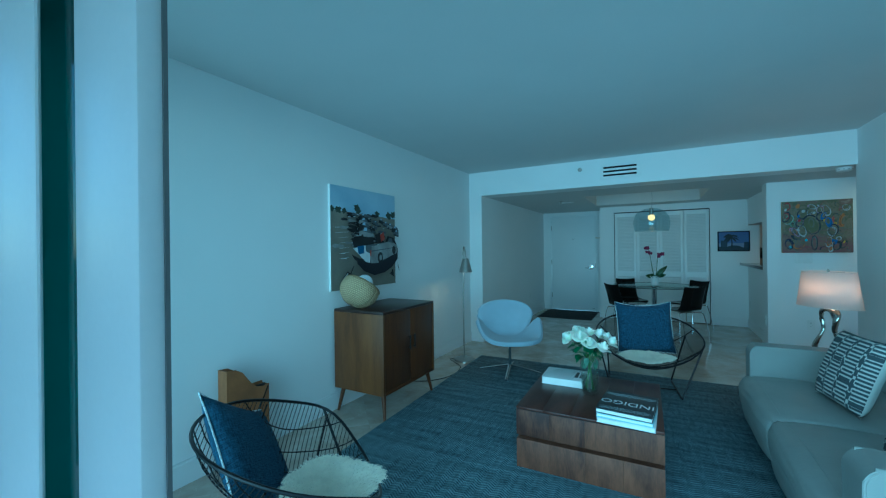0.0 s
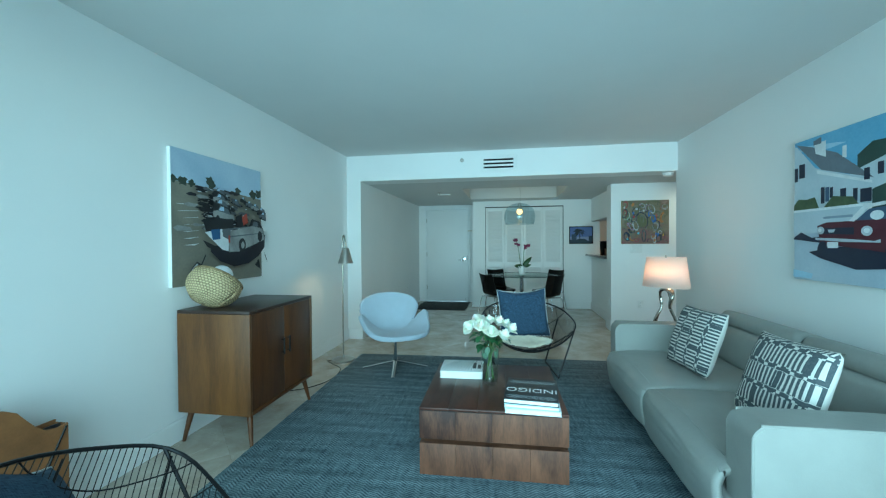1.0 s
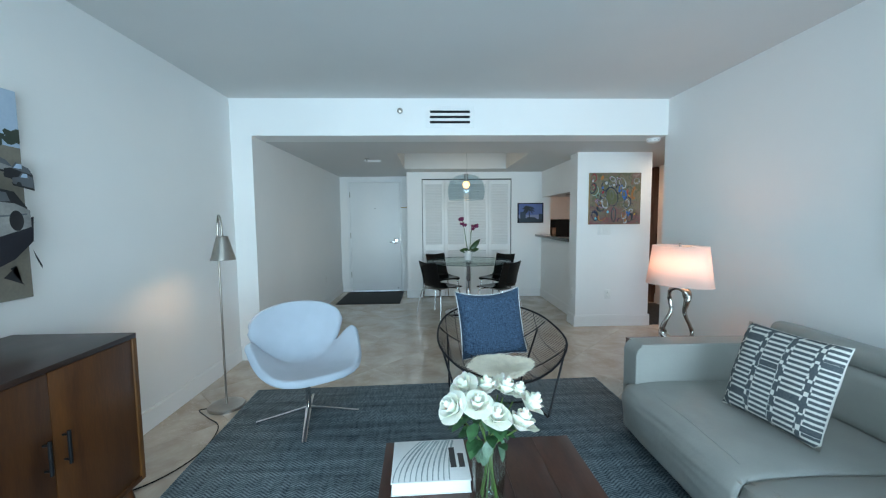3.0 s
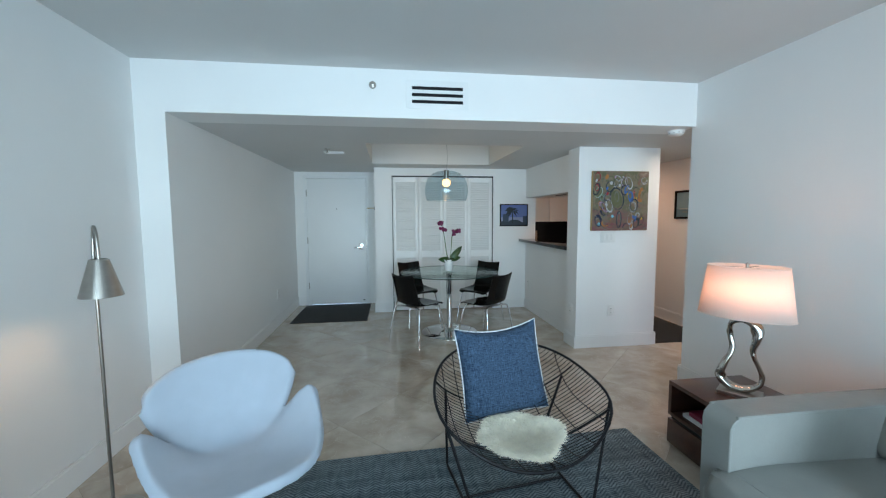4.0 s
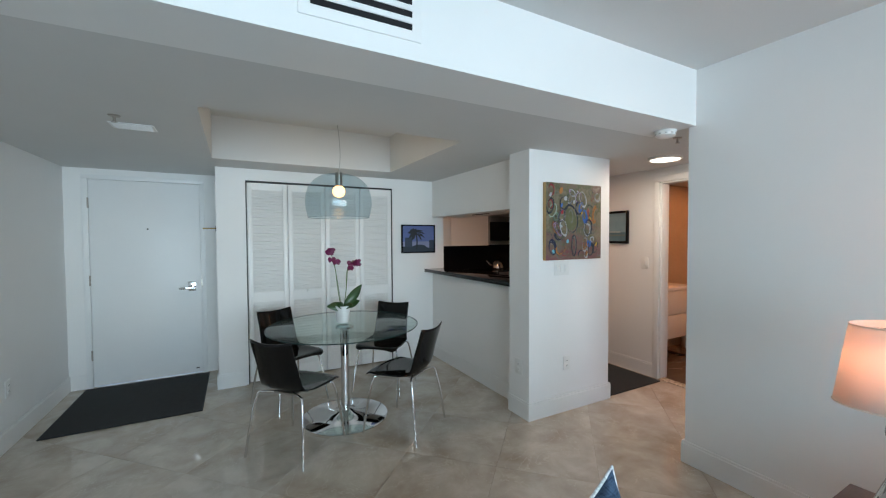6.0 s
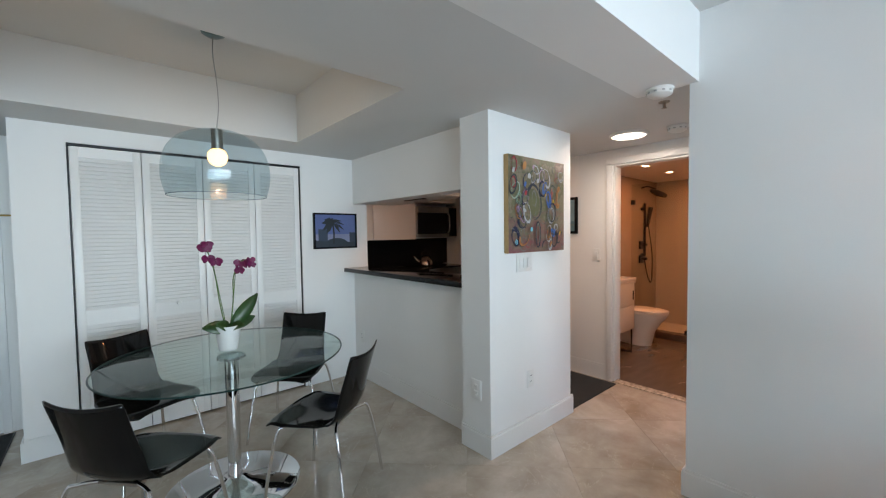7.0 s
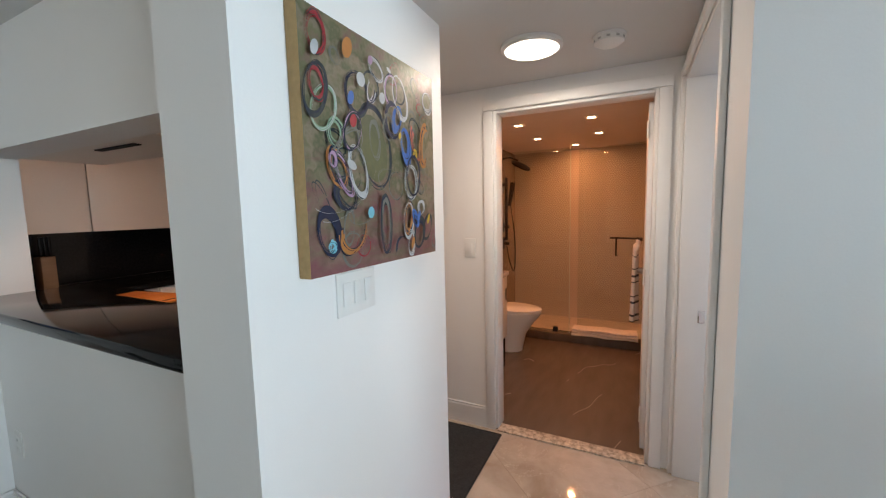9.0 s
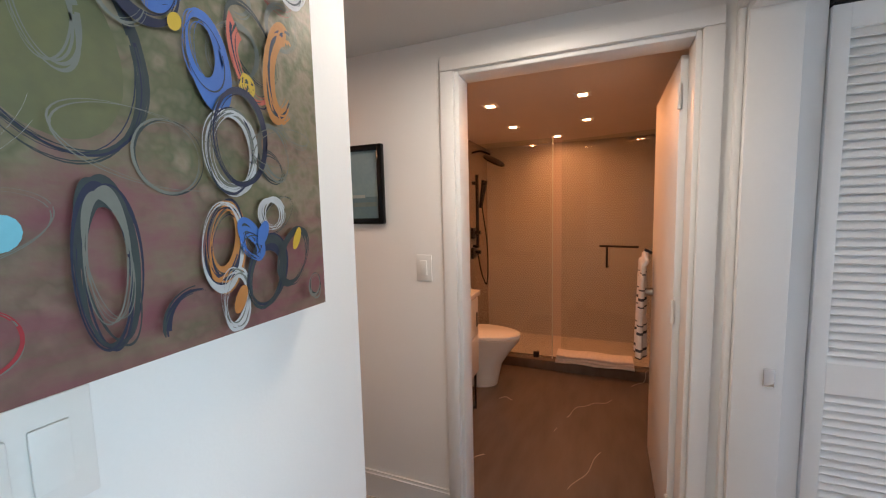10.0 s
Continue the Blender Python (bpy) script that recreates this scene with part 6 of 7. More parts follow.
def dining_chair():
    ch = thing("dining_chair", Matrix(), "glossy black moulded shell chair on chrome legs", "chair", "chairs round the glass table")
    def sh(u, v):
        a = 2 * u - 1
        y = np.interp(v, [0, 0.08, 0.25, 0.45, 0.55, 0.62, 0.75, 1.0], [-0.235, -0.22, -0.10, 0.08, 0.155, 0.185, 0.21, 0.265])
        z = np.interp(v, [0, 0.08, 0.25, 0.45, 0.55, 0.62, 0.75, 1.0], [0.430, 0.445, 0.437, 0.428, 0.450, 0.495, 0.595, 0.788])
        w = np.interp(v, [0, 0.06, 0.2, 0.45, 0.62, 0.85, 0.97, 1.0], [0.15, 0.205, 0.226, 0.210, 0.180, 0.172, 0.174, 0.174])
        c = np.interp(v, [0, 0.3, 0.55, 0.8, 1.0], [0.0, 0.012, 0.03, 0.03, 0.02])
        return Vector((w * a, y - c * a * a * 1.2 * (v > 0.5), z + c * a * a * (v <= 0.5) - 0.02 * a ** 4 * (v < 0.1) + 0.022 * a * a * max(0.0, v - 0.85) / 0.15))
    bm = bmesh.new()
    sheet(bm, sh, 14, 34)
    ob = part("seat_shell", bm, CHAIRBLK, ch, smooth=180)
    s1 = ob.modifiers.new("even", "SMOOTH")
    s1.factor, s1.iterations = 0.5, 4
    s2 = ob.modifiers.new("thick", "SOLIDIFY")
    s2.thickness = 0.007
    for sx in (-1, 1):
        for sy in (-1, 1):
            part("leg", T(smooth_line([(sx * 0.06, sy * 0.10, 0.418), (sx * 0.15, sy * 0.14, 0.418), (sx * 0.185, sy * 0.165, 0.395), (sx * 0.215, sy * 0.20, 0.2), (sx * 0.235, sy * 0.225, 0.0)], 5), 0.0085, 10), CHROME, ch)
    part("under_plate", B(-0.09, 0.09, -0.12, 0.12, 0.412, 0.424, 0.002), STEEL, ch)
    return ch


seats = [(-0.341, 6.728, 0.742, 0.670), (0.438, 6.646, -0.595, 0.804), (-0.292, 7.550, 0.426, -0.905), (0.562, 7.454, -0.673, -0.740)]
first = dining_chair()
for i, (x, y, dx, dy) in enumerate(seats):
    m = pose(x, y, 0, 0, 0, math.degrees(math.atan2(dy, dx)) + 90)
    if i == 0:
        first.matrix_world = m
    else:
        copy_thing(first, m)

# orchid
oc = thing("potted_orchid", at(0.08, 7.125, 0.752) @ Matrix.Diagonal((1.06, 1.06, 1.10, 1)), "magenta orchid in a white ceramic pot on the table", "plant")
part("pot", L([(0.0, 0.0), (0.044, 0.0), (0.049, 0.02), (0.060, 0.118), (0.060, 0.125), (0.056, 0.125), (0.052, 0.10), (0.0, 0.10)], 36, caps=False), TERRA, oc)
part("soil", L([(0.0, 0.104), (0.053, 0.103)], 24, caps=False), mat("bark", (0.05, 0.03, 0.015), 0.95, vary=0.5, scale=80, bump=1.0, bump_scale=90), oc)
OLEAF = mat("orchid_leaf", (0.022, 0.062, 0.014), 0.35, vary=0.35, scale=14)
for d, ln, wd in (((0.80, -0.15, 0.95), 0.22, 0.036), ((-0.95, -0.3, 0.30), 0.13, 0.036), ((0.9, 0.1, 0.35), 0.15, 0.028), ((-0.5, -0.7, 0.45), 0.11, 0.030), ((0.35, -0.9, 0.4), 0.10, 0.028)):
    bm = bmesh.new()
    leaf(bm, (0.01, 0, 0.105), d, ln, wd, Vector((0.25, -1.0, 0.55)))
    ob = part("leaf", bm, OLEAF, oc)
    ob.modifiers.new("thick", "SOLIDIFY").thickness = 0.003
stems = [smooth_line([(-0.01, 0, 0.10), (-0.035, 0.0, 0.25), (-0.055, -0.01, 0.40), (-0.085, -0.02, 0.51), (-0.115, -0.04, 0.56)], 6), smooth_line([(0.01, 0.0, 0.10), (0.03, 0.0, 0.25), (0.035, 0.0, 0.37), (0.065, -0.02, 0.45), (0.12, -0.05, 0.465)], 6)]


def orchid_flower(c, d, r):
    bm = bmesh.new()
    m = Matrix.Translation(c) @ Vector(d).to_track_quat("Z", "Y").to_matrix().to_4x4()
    for k, (ln, wd) in enumerate(((1.0, 0.5), (0.95, 0.36), (0.95, 0.36), (1.0, 0.5), (0.8, 0.3))):
        a = (0, 1.3, -1.3 + math.pi * 2, math.pi, -math.pi / 2)[k] if k in (0, 3) else (math.pi / 2, 3.9, 5.5)[(k % 3)]
        ax, ay = Vector((math.cos(a), math.sin(a), 0)), Vector((-math.sin(a), math.cos(a), 0))
        rows = []
        for i in range(5):
            t = i / 4
            wq = wd * r * math.sin(math.pi * (0.08 + 0.86 * t)) ** 0.7
            p = ax * r * ln * t + Vector((0, 0, r * 0.3 * t * t))
            rows.append([bm.verts.new(m @ (p - ay * wq)), bm.verts.new(m @ (p + Vector((0, 0, -0.06 * r)))), bm.verts.new(m @ (p + ay * wq))])
        for A, C in zip(rows, rows[1:]):
            for q in range(2):
                bm.faces.new((A[q], A[q + 1], C[q + 1], C[q]))
    bmesh.ops.create_uvsphere(bm, u_segments=6, v_segments=5, radius=r * 0.16, matrix=m @ Matrix.Translation((0, 0, r * 0.15)))
    return bm


rng = random.Random(9)
for st in stems:
    part("stem", T(st, 0.0032, 6), STEM, oc)
    part("stake", T([st[0] + Vector((0.006, 0.004, 0)), st[14] + Vector((0.004, 0.004, 0))], 0.0022, 5), STEM, oc)
    for k in range(8):
        p = st[-1 - int(1.4 * k)]
        off = Vector((rng.uniform(-0.022, 0.022), rng.uniform(-0.03, 0.01), rng.uniform(-0.03, 0.02)))
        part("flower", orchid_flower(p + off, (rng.uniform(-0.5, 0.4), -1, rng.uniform(-0.2, 0.3)), rng.uniform(0.022, 0.034)), ORCHID, oc)

# pendant
pd = thing("pendant_lamp", at(0.045, 7.055) @ Matrix.Diagonal((0.97, 0.97, 1, 1)), "smoky blue transparent dome pendant lamp with a lit bulb", "pendant lamp")
prof = [(0.03, 1.965), (0.10, 1.958), (0.17, 1.93), (0.225, 1.88), (0.256, 1.815), (0.267, 1.74), (0.262, 1.68), (0.245, 1.615)]
sp_ = [(p.x, p.z) for p in smooth_line([(r, 0, z) for r, z in prof], 4)]
ob = part("shade", L(sp_, 56, caps=False), PENDGLASS, pd, "smoky transparent dome")
part("shade_rim", T([(0.245 * math.cos(a), 0.245 * math.sin(a), 1.615) for a in [k * math.tau / 56 for k in range(56)]], 0.0022, 5, True), mat("rim_acrylic", (0.25, 0.32, 0.35), 0.15, vary=0.0), pd)
part("socket", R((0, 0, 1.865), (0, 0, 1.975), 0.029, 0.029, 20), STEEL, pd)
part("cable", T(smooth_line([(0, 0, 1.97), (0.014, 0.0, 2.10), (0.008, 0, 2.24), (-0.006, 0, 2.38), (0.0, 0, 2.48)], 6), 0.0028, 6), mat("clear_cable", (0.35, 0.36, 0.36), 0.4, vary=0.1), pd)
part("canopy", L([(0.0, 2.462), (0.03, 2.464), (0.058, 2.480), (0.064, 2.4995), (0.0, 2.4995)], 32, caps=False), mat("teal_grey_canopy", (0.10, 0.17, 0.17), 0.3, vary=0.1), pd)
bm = bmesh.new()
bmesh.ops.create_uvsphere(bm, u_segments=20, v_segments=12, radius=0.050, matrix=Matrix.Translation((0, 0, 1.826)))
part("bulb", bm, glow("pendant_glow", (1.0, 0.50, 0.17), 4.5), pd, "glowing globe bulb").visible_shadow = False

# framed screen with a palm
tv = thing("wall_screen", at(0, YC), "small black-framed picture of a palm at dusk", "picture frame")
for x0, x1, z0, z1 in ((1.027, 1.043, 1.266, 1.605), (1.453, 1.469, 1.266, 1.605), (1.043, 1.453, 1.266, 1.282), (1.043, 1.453, 1.589, 1.605)):
    part("frame", B(x0, x1, -0.030, -0.001, z0, z1, 0.003), BLACKPL, tv)
x0, x1, z0, z1 = 1.039, 1.457, 1.278, 1.593
SM = [paint("dusk_sky", (0.13, 0.19, 0.42), (0.09, 0.13, 0.33), 3), paint("dusk_low", (0.24, 0.27, 0.42), None, 3), paint("palm_black", (0.012, 0.02, 0.028)), paint("building_dark", (0.03, 0.05, 0.085)), paint("low_dark", (0.02, 0.035, 0.055))]
sl_ = [(0, REC(0, 0, 1, 1)), (1, REC(0, 0.6, 1, 1)), (3, REC(0.08, 0.45, 0.30, 1)), (3, REC(0.84, 0.55, 1, 1)), (4, [(0, 0.78), (0.3, 0.82), (0.6, 0.75), (0.8, 0.84), (1, 0.86), (1, 1), (0, 1)]), (4, ell(0.52, 0.85, 0.25, 0.13))]
sl_.append((2, [(0.41, 0.25), (0.45, 0.25), (0.47, 0.6), (0.46, 0.9), (0.42, 0.9), (0.43, 0.6)]))
for a, ln in ((-2.9, 0.36), (-2.5, 0.33), (-2.0, 0.24), (-1.5, 0.20), (-1.0, 0.25), (-0.5, 0.33), (-0.1, 0.36), (0.35, 0.36), (2.75, 0.36), (0.8, 0.30), (2.3, 0.32)):
    cx, cy = 0.43, 0.27
    dx, dy = math.cos(a) * ln * 0.8, math.sin(a) * ln
    px, py = -math.sin(a) * 0.05, math.cos(a) * 0.06
    sl_.append((2, [(cx, cy), (cx + dx * 0.5 + px, cy + dy * 0.5 + py - 0.03), (cx + dx, cy + dy + 0.09), (cx + dx * 0.55 - px, cy + dy * 0.55 - py + 0.03)]))
pm = bmesh.new()
for k, (mi, pts) in enumerate(sl_):
    f = pm.faces.new([pm.verts.new((x0 + (x1 - x0) * u, -0.020 - 0.0004 * k, z1 - (z1 - z0) * v)) for u, v in pts])
    f.material_index = mi
part("picture", pm, SM, tv, "palm against a violet-blue dusk sky", None)

# abstract painting on the wall end
def abstract_ground():
    m = mat("a_ground", (0.13, 0.125, 0.075), 0.42, vary=0.3, scale=2.6, fine=34, bump=0.4, bump_scale=45)
    nt = m.node_tree
    r = [n for n in nt.nodes if n.type == "VALTORGB"][0]
    e = r.color_ramp.elements
    e[0].position, e[0].color = 0.42, (0.15, 0.045, 0.055, 1)
    e[1].position, e[1].color = 0.95, (0.33, 0.27, 0.21, 1)
    for p, c in ((0.52, (0.18, 0.105, 0.09, 1)), (0.60, (0.17, 0.15, 0.09, 1)), (0.67, (0.105, 0.11, 0.055, 1)), (0.74, (0.22, 0.18, 0.125, 1)), (0.81, (0.14, 0.14, 0.07, 1)), (0.88, (0.20, 0.12, 0.10, 1))):
        e.new(p).color = c
    for n in nt.nodes:
        if n.type == "TEX_NOISE" and n.inputs["Scale"].default_value < 10:
            n.inputs["Detail"].default_value, n.inputs["Distortion"].default_value = 9, 0.8
    # wine-red glaze brushed along the lower part
    sep = nt.nodes.new("ShaderNodeSeparateXYZ")
    nt.links.new(coords(nt), sep.inputs[0])
    streak = node(nt, "ShaderNodeTexNoise", Scale=3.0, Detail=6.0, Roughness=0.65)
    nt.links.new(coords(nt, (1.5, 1, 7)), streak.inputs["Vector"])
    low = maths(nt, "ADD", maths(nt, "MULTIPLY", sep.outputs["Z"], -2.4), maths(nt, "MULTIPLY", streak.outputs["Fac"], 2.4))
    low = maths(nt, "MINIMUM", maths(nt, "MAXIMUM", maths(nt, "SUBTRACT", low, 2.0), 0.0), 0.8)
    mix = nt.nodes.new("ShaderNodeMix")
    mix.data_type = "RGBA"
    nt.links.new(low, mix.inputs[0])
    nt.links.new(r.outputs["Color"], mix.inputs[6])
    mix.inputs[7].default_value = (0.19, 0.055, 0.075, 1)
    nt.links.new(mix.outputs[2], nt.nodes["Principled BSDF"].inputs["Base Color"])
    return m


AM = [abstract_ground(), paint("a_navy", (0.007, 0.014, 0.045)), paint("a_white", (0.52, 0.54, 0.55), (0.34, 0.36, 0.38), 14), paint("a_orange", (0.42, 0.17, 0.04)),
      paint("a_blue", (0.04, 0.13, 0.40)), paint("a_green", (0.22, 0.36, 0.24)), paint("a_red", (0.30, 0.02, 0.03)), paint("a_cyan", (0.16, 0.48, 0.60)), paint("a_olive", (0.13, 0.135, 0.055), (0.085, 0.09, 0.05), 6), paint("a_pink", (0.38, 0.24, 0.38)),
      paint("a_yellow", (0.55, 0.36, 0.03)), paint("a_grey", (0.15, 0.16, 0.14)), paint("a_coral", (0.50, 0.11, 0.08)), paint("a_slate", (0.032, 0.05, 0.048), (0.012, 0.02, 0.03), 14)]
ab = thing("abstract_painting", Matrix.Translation((1.457, YP - 0.001, 1.884)), "abstract canvas of overlapping coloured rings on the wall end", "painting")
part("stretched_canvas", B(0, 0.628, -0.036, 0, -0.620, 0, 0.003), CANVASEDGE, ab)
pm = bmesh.new()
layer = [0]
def ap(u, v):
    return Vector((u * 0.628, -0.0362 - 0.00004 * layer[0], -v * 0.620))
def fill(mi, pts):
    layer[0] += 1
    f = pm.faces.new([pm.verts.new(ap(*p)) for p in pts])
    f.material_index = mi
def ring(mi, cx, cy, rx, ry, w, rot=0.0, a0=0.0, a1=math.tau, swell=0.75):
    """A loop brushed in several loose strokes."""
    rr = random.Random(int(cx * 999 + cy * 77))
    if w > 0.0045:
        band(mi, cx, cy, rx, ry, w * (0.72 if mi in (1, 3, 4, 12, 10) else 0.45), rot, a0, a1, 0.85)
        for k in range(7):
            tone = (mi, mi, mi, 13, 1 if mi != 1 else 13, 2 if mi in (5, 9) else mi)[rr.randrange(6)]
            band(tone, cx + rr.gauss(0, 0.003), cy + rr.gauss(0, 0.004), rx * (1 + rr.uniform(-1.1, 1.1) * w * 0.8 / rx), ry * (1 + rr.uniform(-1.1, 1.1) * w / ry), rr.uniform(0.0007, 0.0022), rot + rr.gauss(0, 0.08), a0 + rr.uniform(-0.3, 0.3), a1 + rr.uniform(-0.4, 0.3), 0.6)
    else:
        for k in range(4 if w > 0.002 else 2):
            band(mi if rr.random() < 0.8 else 11, cx + rr.gauss(0, 0.003), cy + rr.gauss(0, 0.003), rx * rr.uniform(0.93, 1.07), ry * rr.uniform(0.93, 1.07), max(0.0008, w * rr.uniform(0.3, 0.6)), rot + rr.gauss(0, 0.1), a0, a1 + rr.uniform(-0.3, 0.2), swell)
def band(mi, cx, cy, rx, ry, w, rot, a0, a1, swell):
    layer[0] += 1
    n = 44
    A, C = [], []
    for k in range(n + 1):
        a = a0 + (a1 - a0) * k / n
        ww = w * (1 + swell * math.sin(a * 1.0 + cx * 20))
        for lst, r in ((A, 1 + ww / rx), (C, 1 - ww / rx)):
            x, y = rx * r * math.cos(a), ry * r * math.sin(a)
            lst.append(pm.verts.new(ap(cx + math.cos(rot) * x - math.sin(rot) * y, cy + math.sin(rot) * x + math.cos(rot) * y)))
    for k in range(n):
        f = pm.faces.new((A[k], A[k + 1], C[k + 1], C[k]))
        f.material_index = mi
fill(0, REC(0.002, 0.002, 0.998, 0.998))
fill(8, ell(0.42, 0.47, 0.10, 0.15, 30, rot=-0.25))
ring(13, 0.43, 0.46, 0.12, 0.18, 0.012, -0.25)
ra = random.Random(21)
for k in range(26):
    ring(ra.choice((13, 11, 13, 6, 13)), ra.uniform(0.06, 0.94), ra.uniform(0.06, 0.94), ra.uniform(0.02, 0.07), ra.uniform(0.03, 0.09), ra.uniform(0.0015, 0.004), ra.uniform(-0.8, 0.8))
for args in ((1, 0.10, 0.835, 0.055, 0.085, 0.016, -0.2), (7, 0.115, 0.885, 0.018, 0.013, 0.010), (3, 0.25, 0.83, 0.075, 0.095, 0.012, 0.5, -0.7, 2.6), (1, 0.215, 0.68, 0.065, 0.06, 0.014, 0.2), (3, 0.165, 0.58, 0.045, 0.07, 0.012, -0.4),
             (9, 0.20, 0.60, 0.035, 0.09, 0.006, -0.5), (2, 0.294, 0.58, 0.055, 0.105, 0.011, -0.22), (5, 0.161, 0.44, 0.042, 0.052, 0.010), (5, 0.158, 0.44, 0.030, 0.04, 0.003), (5, 0.10, 0.36, 0.06, 0.09, 0.006, 0.5),
             (6, 0.07, 0.28, 0.035, 0.055, 0.010), (1, 0.06, 0.30, 0.055, 0.10, 0.006, 0.3), (6, 0.075, 0.10, 0.045, 0.07, 0.009), (1, 0.30, 0.26, 0.07, 0.085, 0.008), (11, 0.22, 0.50, 0.05, 0.12, 0.003, 0.6), (9, 0.26, 0.42, 0.05, 0.08, 0.006, 0.4),
             (2, 0.44, 0.12, 0.055, 0.035, 0.005, 0.6), (2, 0.40, 0.22, 0.028, 0.05, 0.008, 0.3, 0.0, 3.6), (9, 0.55, 0.18, 0.05, 0.07, 0.006, 0.2), (4, 0.60, 0.30, 0.03, 0.06, 0.010, 0.4), (2, 0.63, 0.20, 0.06, 0.10, 0.004, -0.3), (1, 0.56, 0.32, 0.06, 0.08, 0.007),
             (11, 0.52, 0.36, 0.04, 0.06, 0.004), (4, 0.665, 0.42, 0.035, 0.075, 0.014, -0.15), (12, 0.775, 0.40, 0.045, 0.085, 0.014, -0.2, 0.2, 4.2), (10, 0.755, 0.46, 0.012, 0.016, 0.010), (3, 0.86, 0.40, 0.038, 0.10, 0.013, 0.15, 0.8, 4.9), (2, 0.90, 0.16, 0.05, 0.05, 0.008, -0.4),
             (2, 0.706, 0.605, 0.058, 0.085, 0.006), (2, 0.71, 0.60, 0.052, 0.078, 0.003, 0.2), (1, 0.73, 0.57, 0.065, 0.10, 0.005, 0.1), (3, 0.675, 0.795, 0.034, 0.078, 0.012, 0.15), (2, 0.665, 0.80, 0.045, 0.09, 0.003, 0.15), (2, 0.69, 0.92, 0.032, 0.065, 0.003), (2, 0.69, 0.92, 0.026, 0.055, 0.003, 0.2),
             (2, 0.80, 0.735, 0.034, 0.035, 0.004), (2, 0.80, 0.735, 0.028, 0.03, 0.003, 0.4), (1, 0.775, 0.875, 0.05, 0.075, 0.011, 0.3), (4, 0.735, 0.80, 0.018, 0.035, 0.012, -0.5), (13, 0.463, 0.82, 0.04, 0.125, 0.010), (11, 0.463, 0.80, 0.03, 0.10, 0.003), (1, 0.60, 0.95, 0.06, 0.07, 0.008, 0.0, 3.2, 4.9),
             (13, 0.86, 0.84, 0.04, 0.07, 0.005, 0.4), (13, 0.93, 0.93, 0.02, 0.03, 0.003), (9, 0.12, 0.55, 0.02, 0.03, 0.006), (11, 0.30, 0.75, 0.10, 0.05, 0.002, -0.3), (11, 0.55, 0.62, 0.14, 0.06, 0.0018, 0.25), (2, 0.20, 0.64, 0.22, 0.10, 0.0016, -0.4, 0.5, 3.0), (11, 0.85, 0.58, 0.10, 0.05, 0.0018, -0.2)):
    ring(*args)
for mi, *e in ((2, 0.23, 0.56, 0.03, 0.018), (2, 0.31, 0.20, 0.028, 0.030), (2, 0.46, 0.24, 0.022, 0.026), (4, 0.24, 0.29, 0.018, 0.03), (3, 0.23, 0.10, 0.028, 0.045), (7, 0.346, 0.756, 0.022, 0.026), (6, 0.25, 0.38, 0.02, 0.028), (10, 0.87, 0.80, 0.011, 0.030),
               (10, 0.60, 0.385, 0.012, 0.018), (3, 0.695, 0.92, 0.014, 0.032), (4, 0.765, 0.78, 0.014, 0.03), (2, 0.52, 0.10, 0.018, 0.01), (2, 0.05, 0.16, 0.018, 0.03), (9, 0.38, 0.10, 0.016, 0.02)):
    fill(mi, ell(*e, 16, rot=0.4))
tagged(part("painted_picture", pm, AM, ab, smooth=None), "loose overlapping brushed rings", kind="stuff")

# counter of the pass-through
pc = thing("bar_counter", Matrix(), "polished black granite bar counter on the half wall", "counter")
part("slab", B(1.335, 1.70, 6.488, 8.165, 1.0305, 1.070, 0.010, 3), GRANITE, pc)
part("slab_end", B(1.335, 1.44, 8.1655, 8.168, 1.032, 1.068), GRANITE, pc)


# switches and outlets
def plate(name, origin, right, out, w, h, kind, label, cat):
    r, o = Vector(right), Vector(out)
    th = thing(name, Matrix.Translation(origin) @ Matrix((r, o, Vector((0, 0, 1)))).transposed().to_4x4(), label, cat)
    part("plate", B(-w / 2, w / 2, 0.0, 0.006, -h / 2, h / 2, 0.002), WHITEPL, th)
    n = kind if isinstance(kind, int) else 1
    for k in range(n):
        x = (k - (n - 1) / 2) * 0.046
        if isinstance(kind, int):
            part("paddle", B(x - 0.016, x + 0.016, 0.006, 0.0105, -0.033, 0.033, 0.002), WHITEPL, th)
        else:
            for z in (-0.02, 0.02):
                s = part("socket", B(x - 0.015, x + 0.015, 0.006, 0.0085, z - 0.014, z + 0.014, 0.002), WHITEPL, th)
                for dx in (-0.006, 0.006):
                    part("slot", B(x + dx - 0.001, x + dx + 0.001, 0.0084, 0.0088, z - 0.003, z + 0.006), DARKGAP, s)
    return th


plate("light_switch", (1.66, YP, 1.195), (1, 0, 0), (0, -1, 0), 0.165, 0.118, 3, "white triple rocker switch under the abstract painting", "switch")
plate("light_switch", (XH, 6.468, 1.175), (0, 1, 0), (-1, 0, 0), 0.075, 0.118, 1, "white single rocker switch beside the bathroom", "switch")
plate("wall_outlet", (1.72, YP, 0.40), (1, 0, 0), (0, -1, 0), 0.072, 0.116, "o", "white duplex outlet low on the wall end", "outlet")
plate("wall_outlet", (XP0, 6.36, 0.40), (0, -1, 0), (-1, 0, 0), 0.085, 0.125, "o", "white outlet with a raised cover on the wall end", "outlet")
plate("wall_outlet", (XK, 8.03, 0.40), (0, -1, 0), (-1, 0, 0), 0.072, 0.116, "o", "white outlet under the bar counter", "outlet")
plate("wall_outlet", (XN, 7.70, 0.41), (0, 1, 0), (1, 0, 0), 0.072, 0.116, "o", "white outlet on the entry wall", "outlet")

